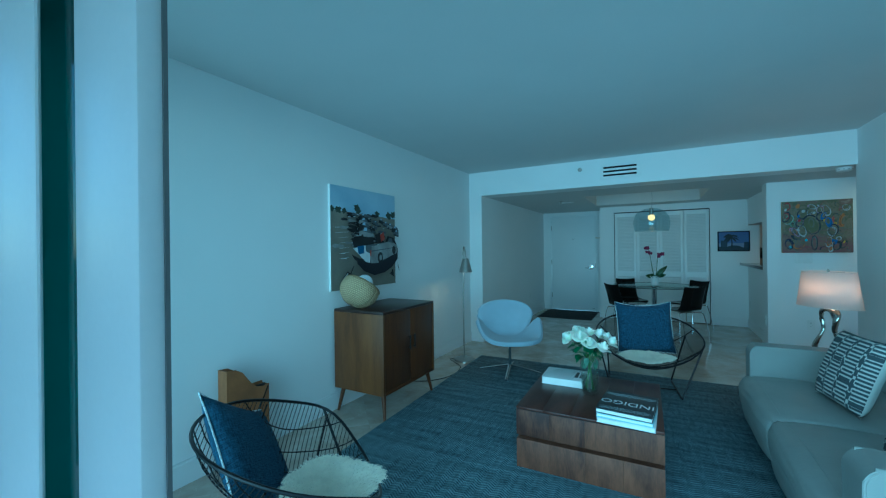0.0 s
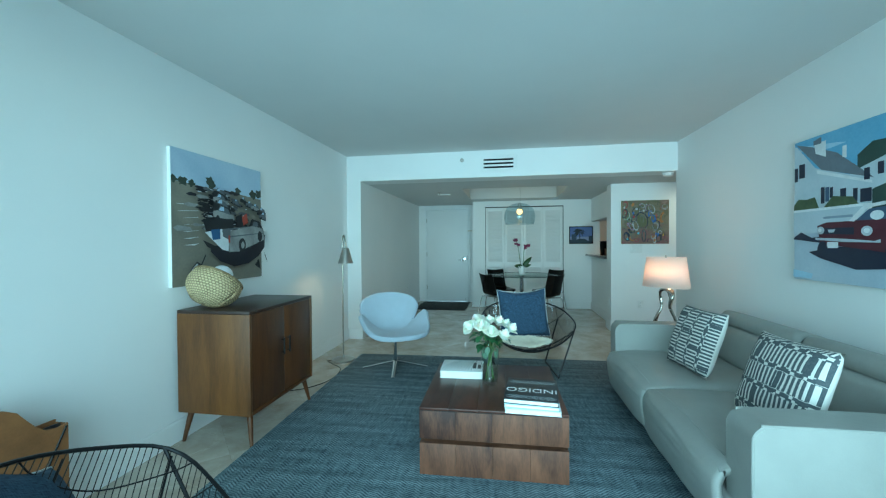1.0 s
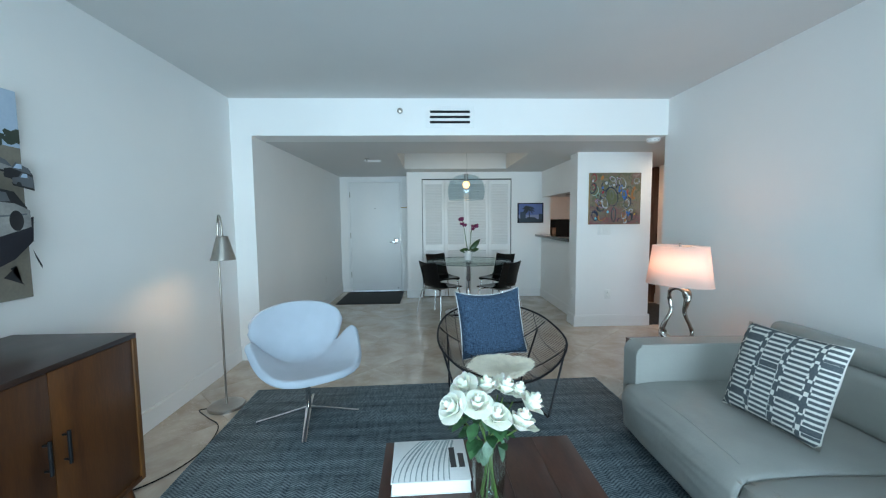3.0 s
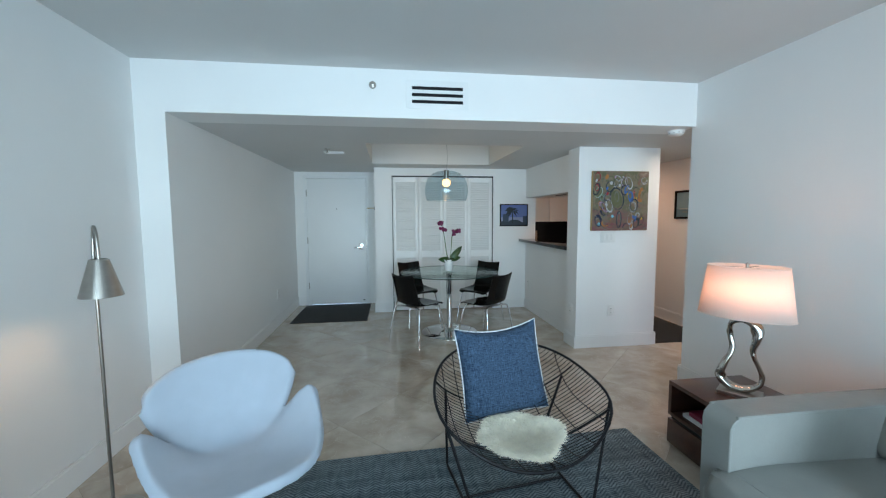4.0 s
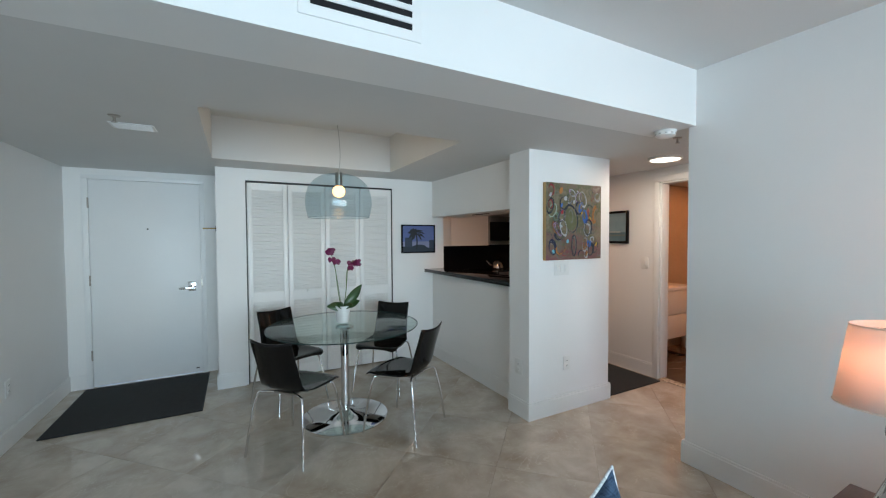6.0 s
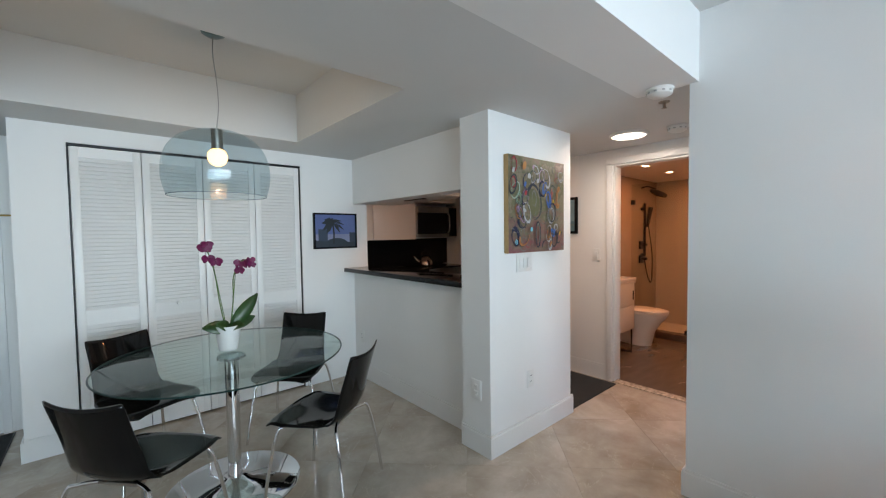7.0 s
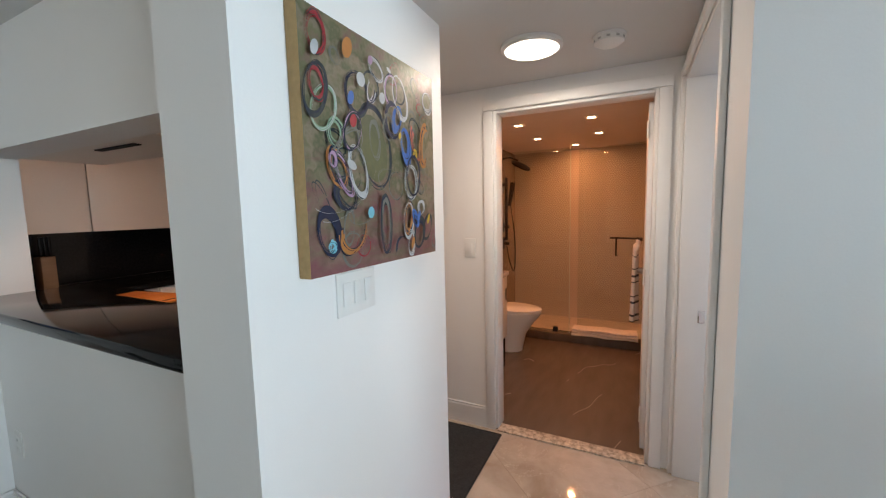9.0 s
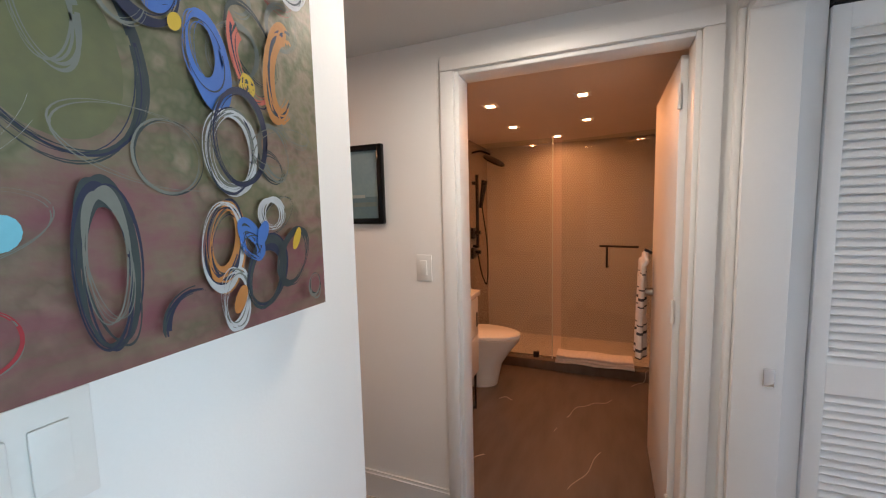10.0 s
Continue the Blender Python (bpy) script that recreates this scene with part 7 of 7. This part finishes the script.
# ceiling fittings
VENTGREY = mat("grey_vent", (0.42, 0.42, 0.41), 0.6, vary=0.1)
vt = thing("ceiling_vent", at(-1.23, 6.88, ZS), "small white slotted ceiling vent by the entry", "vent")
part("frame", B(-0.11, 0.11, -0.075, 0.075, -0.006, -0.001, 0.002), TRIM, vt)
for k in range(5):
    part("slat", B(-0.095, 0.095, -0.058 + 0.026 * k, -0.046 + 0.026 * k, -0.010, -0.0062, 0.001), TRIM, vt)
hl = thing("ceiling_light", at(2.60, 5.965, ZS) @ Matrix.Diagonal((0.93, 0.93, 1, 1)), "round flush LED ceiling light in the hall, lit", "ceiling light")
part("housing", L([(0.0, -0.001), (0.145, -0.001), (0.145, -0.014), (0.128, -0.022), (0.126, -0.014), (0.0, -0.014)], 40, caps=False), WHITEPL, hl)
part("diffuser", L([(0.126, -0.016), (0.118, -0.024), (0.0, -0.026)], 40, caps=False), glow("led_diffuser", (1.0, 0.90, 0.76), 2.6), hl, "bright diffuser")
tagged(copy_thing(hl, at(2.35, 7.60, ZS)), "round flush LED ceiling light in the kitchen, lit", "ceiling light")
for x, y, r in ((1.785, 5.455, 0.066), (2.66, 5.65, 0.066)):
    sd = thing("smoke_detector", at(x, y, ZS), "white round smoke detector on the ceiling", "smoke detector", "smoke detectors in the hall")
    part("base", L([(0.0, -0.001), (r, -0.001), (r, -0.012), (0.0, -0.012)], 32, caps=False), WHITEPL, sd)
    part("cover", L([(r * 0.92, -0.012), (r * 0.90, -0.030), (r * 0.6, -0.042), (0.0, -0.044)], 32, caps=False), WHITEPL, sd)
    for k in range(10):
        a = k * math.tau / 10
        part("vent_slot", B(-0.007, 0.007, -0.001, 0.001, -0.004, 0.004, m=Matrix.Translation((r * 0.915 * math.cos(a), r * 0.915 * math.sin(a), -0.021)) @ Matrix.Rotation(a + math.pi / 2, 4, "Z")), VENTGREY, sd)
cs = thing("sprinkler_head", at(2.02, 5.515, ZS), "small pendent ceiling sprinkler in the hall", "sprinkler")
part("escutcheon", L([(0.0, -0.001), (0.030, -0.001), (0.026, -0.006), (0.0, -0.007)], 24, caps=False), STEEL, cs)
part("nozzle", R((0, 0, -0.006), (0, 0, -0.035), 0.007, seg=10), STEEL, cs)
part("deflector", L([(0.0, -0.036), (0.014, -0.036), (0.014, -0.039), (0.0, -0.039)], 16, caps=False), STEEL, cs)

cs = copy_thing(cs, at(-1.275, 6.66, ZS))
tagged(cs, "small pendent ceiling sprinkler beside the entry vent", "sprinkler")

# framed picture in the hall
hp = thing("framed_picture", Matrix.Translation((XH, 6.655, 0)), "black-framed blue-green seascape print in the hall", "picture frame")
for y0, y1, z0, z1 in ((0.0, 0.026, 1.375, 1.735), (0.354, 0.38, 1.375, 1.735), (0.026, 0.354, 1.375, 1.401), (0.026, 0.354, 1.709, 1.735)):
    part("frame", B(-0.026, -0.001, y0, y1, z0, z1, 0.002), BLACKPL, hp)
pm = bmesh.new()
for k, (mi, y0, y1, z0, z1) in enumerate(((0, 0.02, 0.36, 1.395, 1.715), (1, 0.02, 0.36, 1.395, 1.50), (2, 0.10, 0.30, 1.495, 1.51), (3, 0.04, 0.25, 1.455, 1.475))):
    f = pm.faces.new([pm.verts.new((-0.012 - 0.0005 * k, y, z)) for y, z in ((y0, z0), (y1, z0), (y1, z1), (y0, z1))])
    f.material_index = mi
part("print", pm, [paint("sea_sky", (0.16, 0.28, 0.33), (0.24, 0.36, 0.40), 4), paint("sea_low", (0.10, 0.19, 0.23)), paint("sea_line", (0.35, 0.42, 0.42)), paint("sea_sand", (0.14, 0.20, 0.20))], hp, smooth=None)

# ---- kitchen ----
kc = thing("upper_cabinet", Matrix(), "white flat-front kitchen wall cabinet", "cabinet", "kitchen wall cabinets")
part("body", B(1.605, 2.20, 9.07, 9.395, 1.325, 2.13), CREAM, kc)
part("door", B(1.607, 2.198, 9.05, 9.069, 1.32, 2.128, 0.002), CREAM, kc)
kc = thing("upper_cabinet", Matrix(), "white flat-front kitchen wall cabinet beside the microwave", "cabinet", "kitchen wall cabinets")
part("body", B(2.204, 2.895, 9.07, 9.395, 1.325, 2.13), CREAM, kc)
part("door", B(2.206, 2.893, 9.05, 9.069, 1.32, 2.128, 0.002), CREAM, kc)
kc = thing("upper_cabinet", Matrix(), "short white cabinet over the microwave", "cabinet", "kitchen wall cabinets")
part("body", B(2.90, 3.66, 9.07, 9.395, 1.86, 2.13), CREAM, kc)
part("door", B(2.902, 3.658, 9.05, 9.069, 1.858, 2.128, 0.002), CREAM, kc)
kc = thing("pass_through_cabinet", Matrix(), "white cabinet hung over the bar counter", "cabinet")
part("body", B(1.597, 1.93, 7.05, 8.165, 1.705, 2.13), CREAM, kc)
part("under_light", B(1.66, 1.69, 7.3, 7.6, 1.700, 1.7045), DARKGAP, kc, "dark light strip")
walls("backsplash", [(1.605, 3.775, 9.385, 9.399, 0.92, 1.325)], GRANITE, "polished black stone backsplash", "backsplash")
mw = thing("microwave", Matrix(), "stainless over-range microwave with a black glass door", "microwave")
part("body", B(2.90, 3.66, 9.03, 9.395, 1.345, 1.79, 0.003), STEEL, mw)
part("door", B(2.91, 3.50, 9.012, 9.029, 1.395, 1.70, 0.003), BLACKPL, mw, "black glass door")
part("control_panel", B(3.51, 3.65, 9.012, 9.029, 1.355, 1.78, 0.003), BLACKPL, mw)
part("handle", T(smooth_line([(3.47, 9.01, 1.41), (3.47, 8.975, 1.45), (3.47, 8.975, 1.65), (3.47, 9.01, 1.69)], 5), 0.010, 10), STEEL, mw)
part("vent_strip", B(2.91, 3.50, 9.016, 9.029, 1.71, 1.78, 0.002), STEEL, mw)
bc = thing("base_cabinet", Matrix(), "white kitchen base cabinet under the counter", "cabinet")
part("body", B(1.605, 2.895, 8.80, 9.38, 0.10, 0.88), CREAM, bc)
part("plinth", B(1.605, 2.895, 8.86, 9.38, 0.0, 0.10), DARKGAP, bc)
for k in range(3):
    part("door", B(1.609 + 0.429 * k, 1.609 + 0.429 * k + 0.424, 8.78, 8.799, 0.105, 0.875, 0.002), CREAM, bc)
kt = thing("kitchen_counter", Matrix(), "polished black granite kitchen counter", "counter")
part("slab", B(1.603, 2.898, 8.76, 9.384, 0.881, 0.920, 0.004), GRANITE, kt)
part("side_slab", B(1.603, 2.24, 6.70, 8.758, 0.881, 0.920, 0.004), GRANITE, kt)
sc = thing("base_cabinet", Matrix(), "white kitchen base cabinet behind the bar counter", "cabinet")
part("body", B(1.605, 2.18, 6.70, 8.75, 0.10, 0.88), CREAM, sc)
part("plinth", B(1.605, 2.12, 6.70, 8.75, 0.0, 0.10), DARKGAP, sc)
for k in range(4):
    part("door", B(2.181, 2.20, 6.704 + 0.511 * k, 6.704 + 0.511 * k + 0.506, 0.105, 0.875, 0.002), CREAM, sc)
rg_ = thing("range", Matrix(), "stainless range with a black glass cooktop", "stove")
part("body", B(2.902, 3.658, 8.78, 9.38, 0.0, 0.905, 0.004), STEEL, rg_)
part("cooktop", B(2.905, 3.655, 8.80, 9.375, 0.906, 0.922, 0.003), BLACKPL, rg_)
part("oven_door", B(2.93, 3.63, 8.765, 8.779, 0.20, 0.75, 0.003), BLACKPL, rg_)
part("handle", T([(2.98, 8.735, 0.79), (3.58, 8.735, 0.79)], 0.011, 10), STEEL, rg_)
kl = thing("kettle", at(3.06, 9.05, 0.923, 150), "polished steel whistling kettle on the cooktop", "kettle")
COPPER = mat("warm_polished_steel", (0.75, 0.62, 0.5), 0.12, 1.0, vary=0.03, scale=20)
part("body", L([(0.0, 0.0), (0.095, 0.0), (0.105, 0.02), (0.095, 0.08), (0.06, 0.135), (0.03, 0.15), (0.0, 0.152)], 32, caps=False), COPPER, kl)
part("spout", T(smooth_line([(0.08, 0, 0.06), (0.13, 0, 0.10), (0.165, 0, 0.145)], 5), lambda s: 0.022 - 0.010 * s, 12), COPPER, kl)
part("handle", T(smooth_line([(-0.07, 0, 0.11), (-0.06, 0, 0.20), (0.0, 0, 0.235), (0.06, 0, 0.20), (0.06, 0, 0.13)], 6), 0.009, 8), BLACKPL, kl)
part("knob", L([(0.0, 0.150), (0.012, 0.152), (0.014, 0.17), (0.0, 0.176)], 16, caps=False), BLACKPL, kl)
kb = thing("knife_block", at(1.80, 9.25, 0.92) @ Matrix.Diagonal((1, 1, 1.35, 1)), "small wooden block of black-handled knives on the counter", "knife block")
part("block", B(-0.05, 0.05, -0.07, 0.07, 0, 0.15, 0.006), wood("block_beech", (0.26, 0.16, 0.09), (0.36, 0.23, 0.13), 0.5), kb)
for k in range(3):
    part("knife_handle", B(-0.035 + 0.03 * k, -0.015 + 0.03 * k, -0.03, 0.0, 0.15, 0.24, 0.005), BLACKPL, kb)
copy_thing(kb, at(2.0, 9.27, 0.92) @ Matrix.Diagonal((0.8, 0.9, 1.15, 1)))
sb_ = thing("cutting_board", at(2.044, 8.174, 0.921, 10), "orange wooden cutting board lying on the counter", "cutting board")
part("board", B(-0.16, 0.16, -0.26, 0.26, 0, 0.015, 0.004), wood("orange_maple", (0.62, 0.20, 0.04), (0.78, 0.30, 0.07), 0.4), sb_)
part("grip_hole", B(-0.04, 0.04, -0.235, -0.215, 0.0152, 0.0158), DARKGAP, sb_)
pt = thing("pantry_cabinet", Matrix(), "tall dark brown pantry cabinet in the kitchen", "cabinet")
part("body", B(3.02, 3.77, 7.52, 8.20, 0.0, 2.12, 0.003), PANTRY, pt)
part("door", B(3.0, 3.018, 7.53, 8.19, 0.1, 2.10, 0.002), PANTRY, pt)
part("handle", R((2.985, 7.60, 0.9), (2.985, 7.60, 1.2), 0.007), STEEL, pt)

# ---- bathroom ----
bd = thing("door_2", pose(XH + 0.118, 5.478, 0, 0, 0, -0.8), "white bathroom door standing open into the bathroom", "door", kind="structure")
part("leaf", B(0.006, 0.775, -0.036, 0.0, 0.012, 1.965, 0.002), DOORP, bd)
for z in (0.22, 1.02, 1.82):
    part("hinge", R((0.0, 0.002, z - 0.045), (0.0, 0.002, z + 0.045), 0.0065, seg=10), WHITEPL, bd)
part("door_knob", R((0.715, 0.0, 0.95), (0.715, 0.055, 0.95), 0.024, 0.020, 16), STEEL, bd)

vn = thing("bathroom_vanity", Matrix(), "white vanity with black metal legs beside the toilet", "vanity")
part("body", B(3.36, 4.09, 6.575, 6.945, 0.28, 0.83, 0.003), CREAM, vn)
part("drawer_front", B(3.364, 4.086, 6.533, 6.574, 0.285, 0.55, 0.002), CREAM, vn)
part("drawer_front", B(3.364, 4.086, 6.533, 6.574, 0.555, 0.825, 0.002), CREAM, vn)
part("basin_top", B(3.35, 4.105, 6.518, 6.948, 0.831, 0.87, 0.006), PORCELAIN, vn)
part("pull", B(4.04, 4.052, 6.525, 6.532, 0.62, 0.72), BLACKMETAL, vn)
for x in (3.40, 4.07):
    part("leg", T([(x, 6.556, 0.28), (x, 6.556, 0.012), (x, 6.92, 0.012), (x, 6.92, 0.28)], 0.012, 4), BLACKMETAL, vn, "black metal leg")

to = thing("toilet", at(4.52, 6.94, 0.002), "white one-piece skirted toilet with its lid closed", "toilet")
def bowl_ring(w, f, b, z, n=28):
    out = []
    for k in range(n):
        a = k * math.tau / n
        y = math.sin(a)
        out.append(Vector((w * math.cos(a) * (1 - 0.10 * max(0, -y)), (-(f) * max(0, -y) ** 0.9 if y < 0 else b * y) - 0.30, z)))
    return out
bm = bmesh.new()
prev = None
for w, f, b, z in ((0.115, 0.13, 0.27, 0.0), (0.118, 0.14, 0.27, 0.05), (0.125, 0.17, 0.27, 0.18), (0.15, 0.24, 0.27, 0.29), (0.178, 0.305, 0.26, 0.37), (0.182, 0.315, 0.25, 0.395)):
    cur = [bm.verts.new(p) for p in bowl_ring(w, f, b, z)]
    if prev:
        for k in range(28):
            bm.faces.new((prev[k], prev[(k + 1) % 28], cur[(k + 1) % 28], cur[k]))
    prev = cur
bm.faces.new(prev)
part("bowl", bm, PORCELAIN, to, smooth=60)
for nm, z0, z1, s in (("seat", 0.397, 0.412, 1.0), ("lid", 0.416, 0.440, 1.01)):
    bm = bmesh.new()
    A = [bm.verts.new(p) for p in bowl_ring(0.184 * s, 0.318 * s, 0.16, z0)]
    C = [bm.verts.new(p) for p in bowl_ring(0.184 * s, 0.318 * s, 0.16, z1 - 0.006)]
    D = [bm.verts.new(p) for p in bowl_ring(0.172 * s, 0.305 * s, 0.15, z1)]
    bm.faces.new(A[::-1])
    for P, Q in ((A, C), (C, D)):
        for k in range(28):
            bm.faces.new((P[k], P[(k + 1) % 28], Q[(k + 1) % 28], Q[k]))
    bm.faces.new(D)
    part(nm, bm, PORCELAIN, to)
part("tank", B(-0.19, 0.19, -0.16, 0.0, 0.30, 0.72, 0.03, 4), PORCELAIN, to)
part("tank_lid", B(-0.195, 0.195, -0.168, 0.0, 0.722, 0.75, 0.012, 3), PORCELAIN, to)

GX = 4.98
solid("shower_curb", B(GX - 0.06, GX + 0.06, BY0, BY1, 0.002, 0.09, 0.004), BATHFLOOR, "brown porcelain shower curb", "curb", "structure")
walls("shower_floor", [(GX + 0.06, BX1, BY0, BY1, 0.002, 0.02)], mat("pale_shower_pan", (0.6, 0.52, 0.45), 0.5, vary=0.1, scale=20), "pale shower pan", "floor")
sg = thing("shower_screen", Matrix(), "frameless clear glass shower screen and door", "shower screen")
ob = part("fixed_pane", B(GX - 0.005, GX + 0.005, 6.13, 6.945, 0.092, 2.02), SHOWERGLASS, sg)
ob.visible_shadow = False
m = pose(GX, 5.29, 0, 0, 0, -14) 
bm = bmesh.new()
box(bm, -0.005, 0.005, 0.0, 0.80, 0.10, 2.02, 0, 2, m)
ob = part("glass_door", bm, SHOWERGLASS, sg)
ob.visible_shadow = False
part("pane_edge", B(GX - 0.0055, GX + 0.0055, 6.122, 6.129, 0.092, 2.02), mat("glass_edge", (0.55, 0.62, 0.58), 0.15, vary=0.0), sg, "pale green glass edge")
part("clip", B(GX - 0.018, GX + 0.018, 6.24, 6.29, 0.092, 0.14, 0.002), BLACKMETAL, sg)
part("wall_clip", B(GX - 0.02, GX + 0.02, 6.90, 6.949, 1.75, 1.81, 0.002), BLACKMETAL, sg)
bm = bmesh.new()
tube(bm, [m @ Vector(p) for p in ((-0.045, 0.16, 1.10), (-0.045, 0.46, 1.10))], 0.009, 8)
tube(bm, [m @ Vector(p) for p in ((-0.045, 0.40, 1.10), (-0.045, 0.40, 0.92), (-0.006, 0.40, 0.92))], 0.009, 8)
tube(bm, [m @ Vector(p) for p in ((-0.045, 0.18, 1.10), (-0.006, 0.18, 1.10))], 0.008, 8)
part("towel_bar_handle", bm, BLACKMETAL, sg, "black bar handle")
for z in (0.45, 1.85):
    part("hinge", B(GX - 0.02, GX + 0.02, 5.262, 5.33, z - 0.045, z + 0.045, 0.003), BLACKMETAL, sg)

sh_ = thing("shower_set", Matrix(), "matte black shower head, slide bar and hand shower", "shower")
part("arm", T(smooth_line([(5.30, 6.948, 2.00), (5.30, 6.86, 2.01), (5.30, 6.76, 1.97)], 6), 0.010, 8), BLACKMETAL, sh_)
part("shower_head", L([(0.0, 0.03), (0.02, 0.032), (0.115, 0.012), (0.115, 0.0), (0.0, 0.0)], 28, caps=False), BLACKMETAL, sh_).matrix_local = pose(5.28, 6.72, 1.90, 30, -14, 0)
part("slide_bar", R((5.30, 6.90, 1.05), (5.30, 6.90, 1.78), 0.017), BLACKMETAL, sh_)
part("hand_shower", R((5.30, 6.865, 1.45), (5.30, 6.82, 1.72), 0.020, 0.032), BLACKMETAL, sh_)
for z in (1.06, 1.70):
    part("bracket", R((5.30, 6.948, z), (5.30, 6.89, z), 0.018), BLACKMETAL, sh_)
for z in (1.00, 1.20):
    part("valve", B(5.22, 5.38, 6.925, 6.949, z - 0.06, z + 0.05, 0.003), BLACKMETAL, sh_)
    part("valve_handle", R((5.31, 6.93, z), (5.31, 6.87, z), 0.020), BLACKMETAL, sh_)
part("hose", T(smooth_line([(5.30, 6.85, 1.46), (5.29, 6.80, 1.1), (5.27, 6.79, 0.78), (5.27, 6.81, 0.68), (5.28, 6.86, 0.80), (5.30, 6.90, 0.98)], 7), 0.007, 7), BLACKMETAL, sh_)
nc = thing("shower_niche", Matrix(), "shower niche with bottles, drawn as a flat shade-dark patch", "niche")
# Flat dark plate paints the shade of a niche; the wall isn't cut.
part("recess", B(5.25, 5.65, BY0 - 0.001, BY0 + 0.003, 1.15, 1.55), DARKGAP, nc)
part("bottle", R((5.35, BY0 + 0.03, 1.15), (5.35, BY0 + 0.03, 1.30), 0.028, 0.026, 16), WHITEPL, nc)

bt = thing("folded_towel", at(GX - 0.01, 5.78, 0.091), "folded white bath towel lying on the shower curb", "towel")
bm = bmesh.new()
for k in range(3):
    def fold(u, v, k=k):
        a = u * math.tau
        y = (v - 0.5) * 0.62
        r = 1 + 0.06 * noise.noise((v * 9, k, math.cos(a)))
        return Vector((0.085 * r * math.copysign(abs(math.cos(a)) ** 0.6, math.cos(a)) + 0.01 * noise.noise((v * 3, k, 2)), y * (1 - 0.015 * k), 0.014 + 0.026 * k + 0.014 * r * math.copysign(abs(math.sin(a)) ** 0.7, math.sin(a)) + 0.004 * math.sin(v * 11 + k)))
    sheet(bm, fold, 20, 26)
part("folds", bm, TOWEL, bt, smooth=180)
ht = thing("hanging_towel", Matrix(), "white towel with dark stripes hung behind the bathroom door", "towel")
bm = bmesh.new()
def cloth(u, v):
    return Vector((3.84 + 0.16 * u, 5.514 + 0.016 * math.sin(u * 9) * (0.4 + v) + 0.015 * (v > 0.05), 1.18 - 0.60 * v - 0.04 * (2 * u - 1) ** 2 * (v < 0.2)))
sheet(bm, cloth, 24, 75)
for f in bm.faces:
    zc = f.calc_center_median().z
    f.material_index = 1 if (zc % 0.048) < 0.008 and zc < 1.10 else 0
ob = part("cloth", bm, [TOWEL, TOWELLINE], ht, smooth=180)
ob.modifiers.new("thick", "SOLIDIFY").thickness = 0.02
part("hook", R((3.89, 5.479, 1.17), (3.89, 5.515, 1.19), 0.008), BLACKMETAL, ht)

for bx_, by_ in ((4.11, 5.853), (4.11, 6.432), (4.835, 5.853), (4.835, 6.432), (5.45, 6.14)):
    dl = thing("downlight", at(bx_, by_, 2.115), "small square recessed downlight, lit warm", "downlight", "bathroom downlights")
    part("trim", B(-0.05, 0.05, -0.05, 0.05, -0.004, -0.0005, 0.001), TRIM, dl)
    part("lens", B(-0.027, 0.027, -0.027, 0.027, -0.0065, -0.0042), glow("downlight_glow", (1.0, 0.62, 0.32), 14) if (bx_, by_) == (4.11, 5.853) else bpy.data.materials["downlight_glow"], dl, "glowing lens")

# ---- floor tiles ----
def clip_poly(poly, x0, x1, y0, y1):
    for ax, lim, sg in ((0, x0, 1), (0, x1, -1), (1, y0, 1), (1, y1, -1)):
        out = []
        for i, p in enumerate(poly):
            q = poly[(i + 1) % len(poly)]
            dp, dq = sg * (p[ax] - lim), sg * (q[ax] - lim)
            if dp >= 0:
                out.append(p)
            if dp * dq < 0:
                s = dp / (dp - dq)
                out.append((p[0] + (q[0] - p[0]) * s, p[1] + (q[1] - p[1]) * s))
        poly = out
        if len(poly) < 3:
            return []
    return poly


TILE, GAP = 0.61, 0.0008
c45 = math.sqrt(0.5)
full = None
for i in range(-14, 15):
    for j in range(-14, 15):
        u, v = i * TILE, j * TILE
        h = TILE / 2 - GAP
        cx, cy = c45 * (u - v) + 0.3, c45 * (u + v) + 5.0
        poly = [(cx + c45 * (a - b), cy + c45 * (a + b)) for a, b in ((-h, -h), (h, -h), (h, h), (-h, h))]
        cut = clip_poly(poly, -2.46, XH - 0.002, 0.16, 9.4)
        if len(cut) < 3:
            continue
        whole = len(cut) == 4 and all(abs(a[0] - b[0]) + abs(a[1] - b[1]) < 1e-6 for a, b in zip(sorted(cut), sorted(poly)))
        if whole and full:
            me = full
        else:
            bm = bmesh.new()
            top = [bm.verts.new((p[0] - cx, p[1] - cy, 0.0)) for p in cut]
            low = [bm.verts.new((p[0] - cx, p[1] - cy, -0.006)) for p in cut]
            bm.faces.new(top)
            for k in range(len(cut)):
                bm.faces.new((top[k], low[k], low[(k + 1) % len(cut)], top[(k + 1) % len(cut)]))
            me = mesh_from("tile", bm, MARBLE)
            if whole:
                full = me
        t = new("tile", me)
        t.parent = floor
        t.location = (cx, cy, 0)
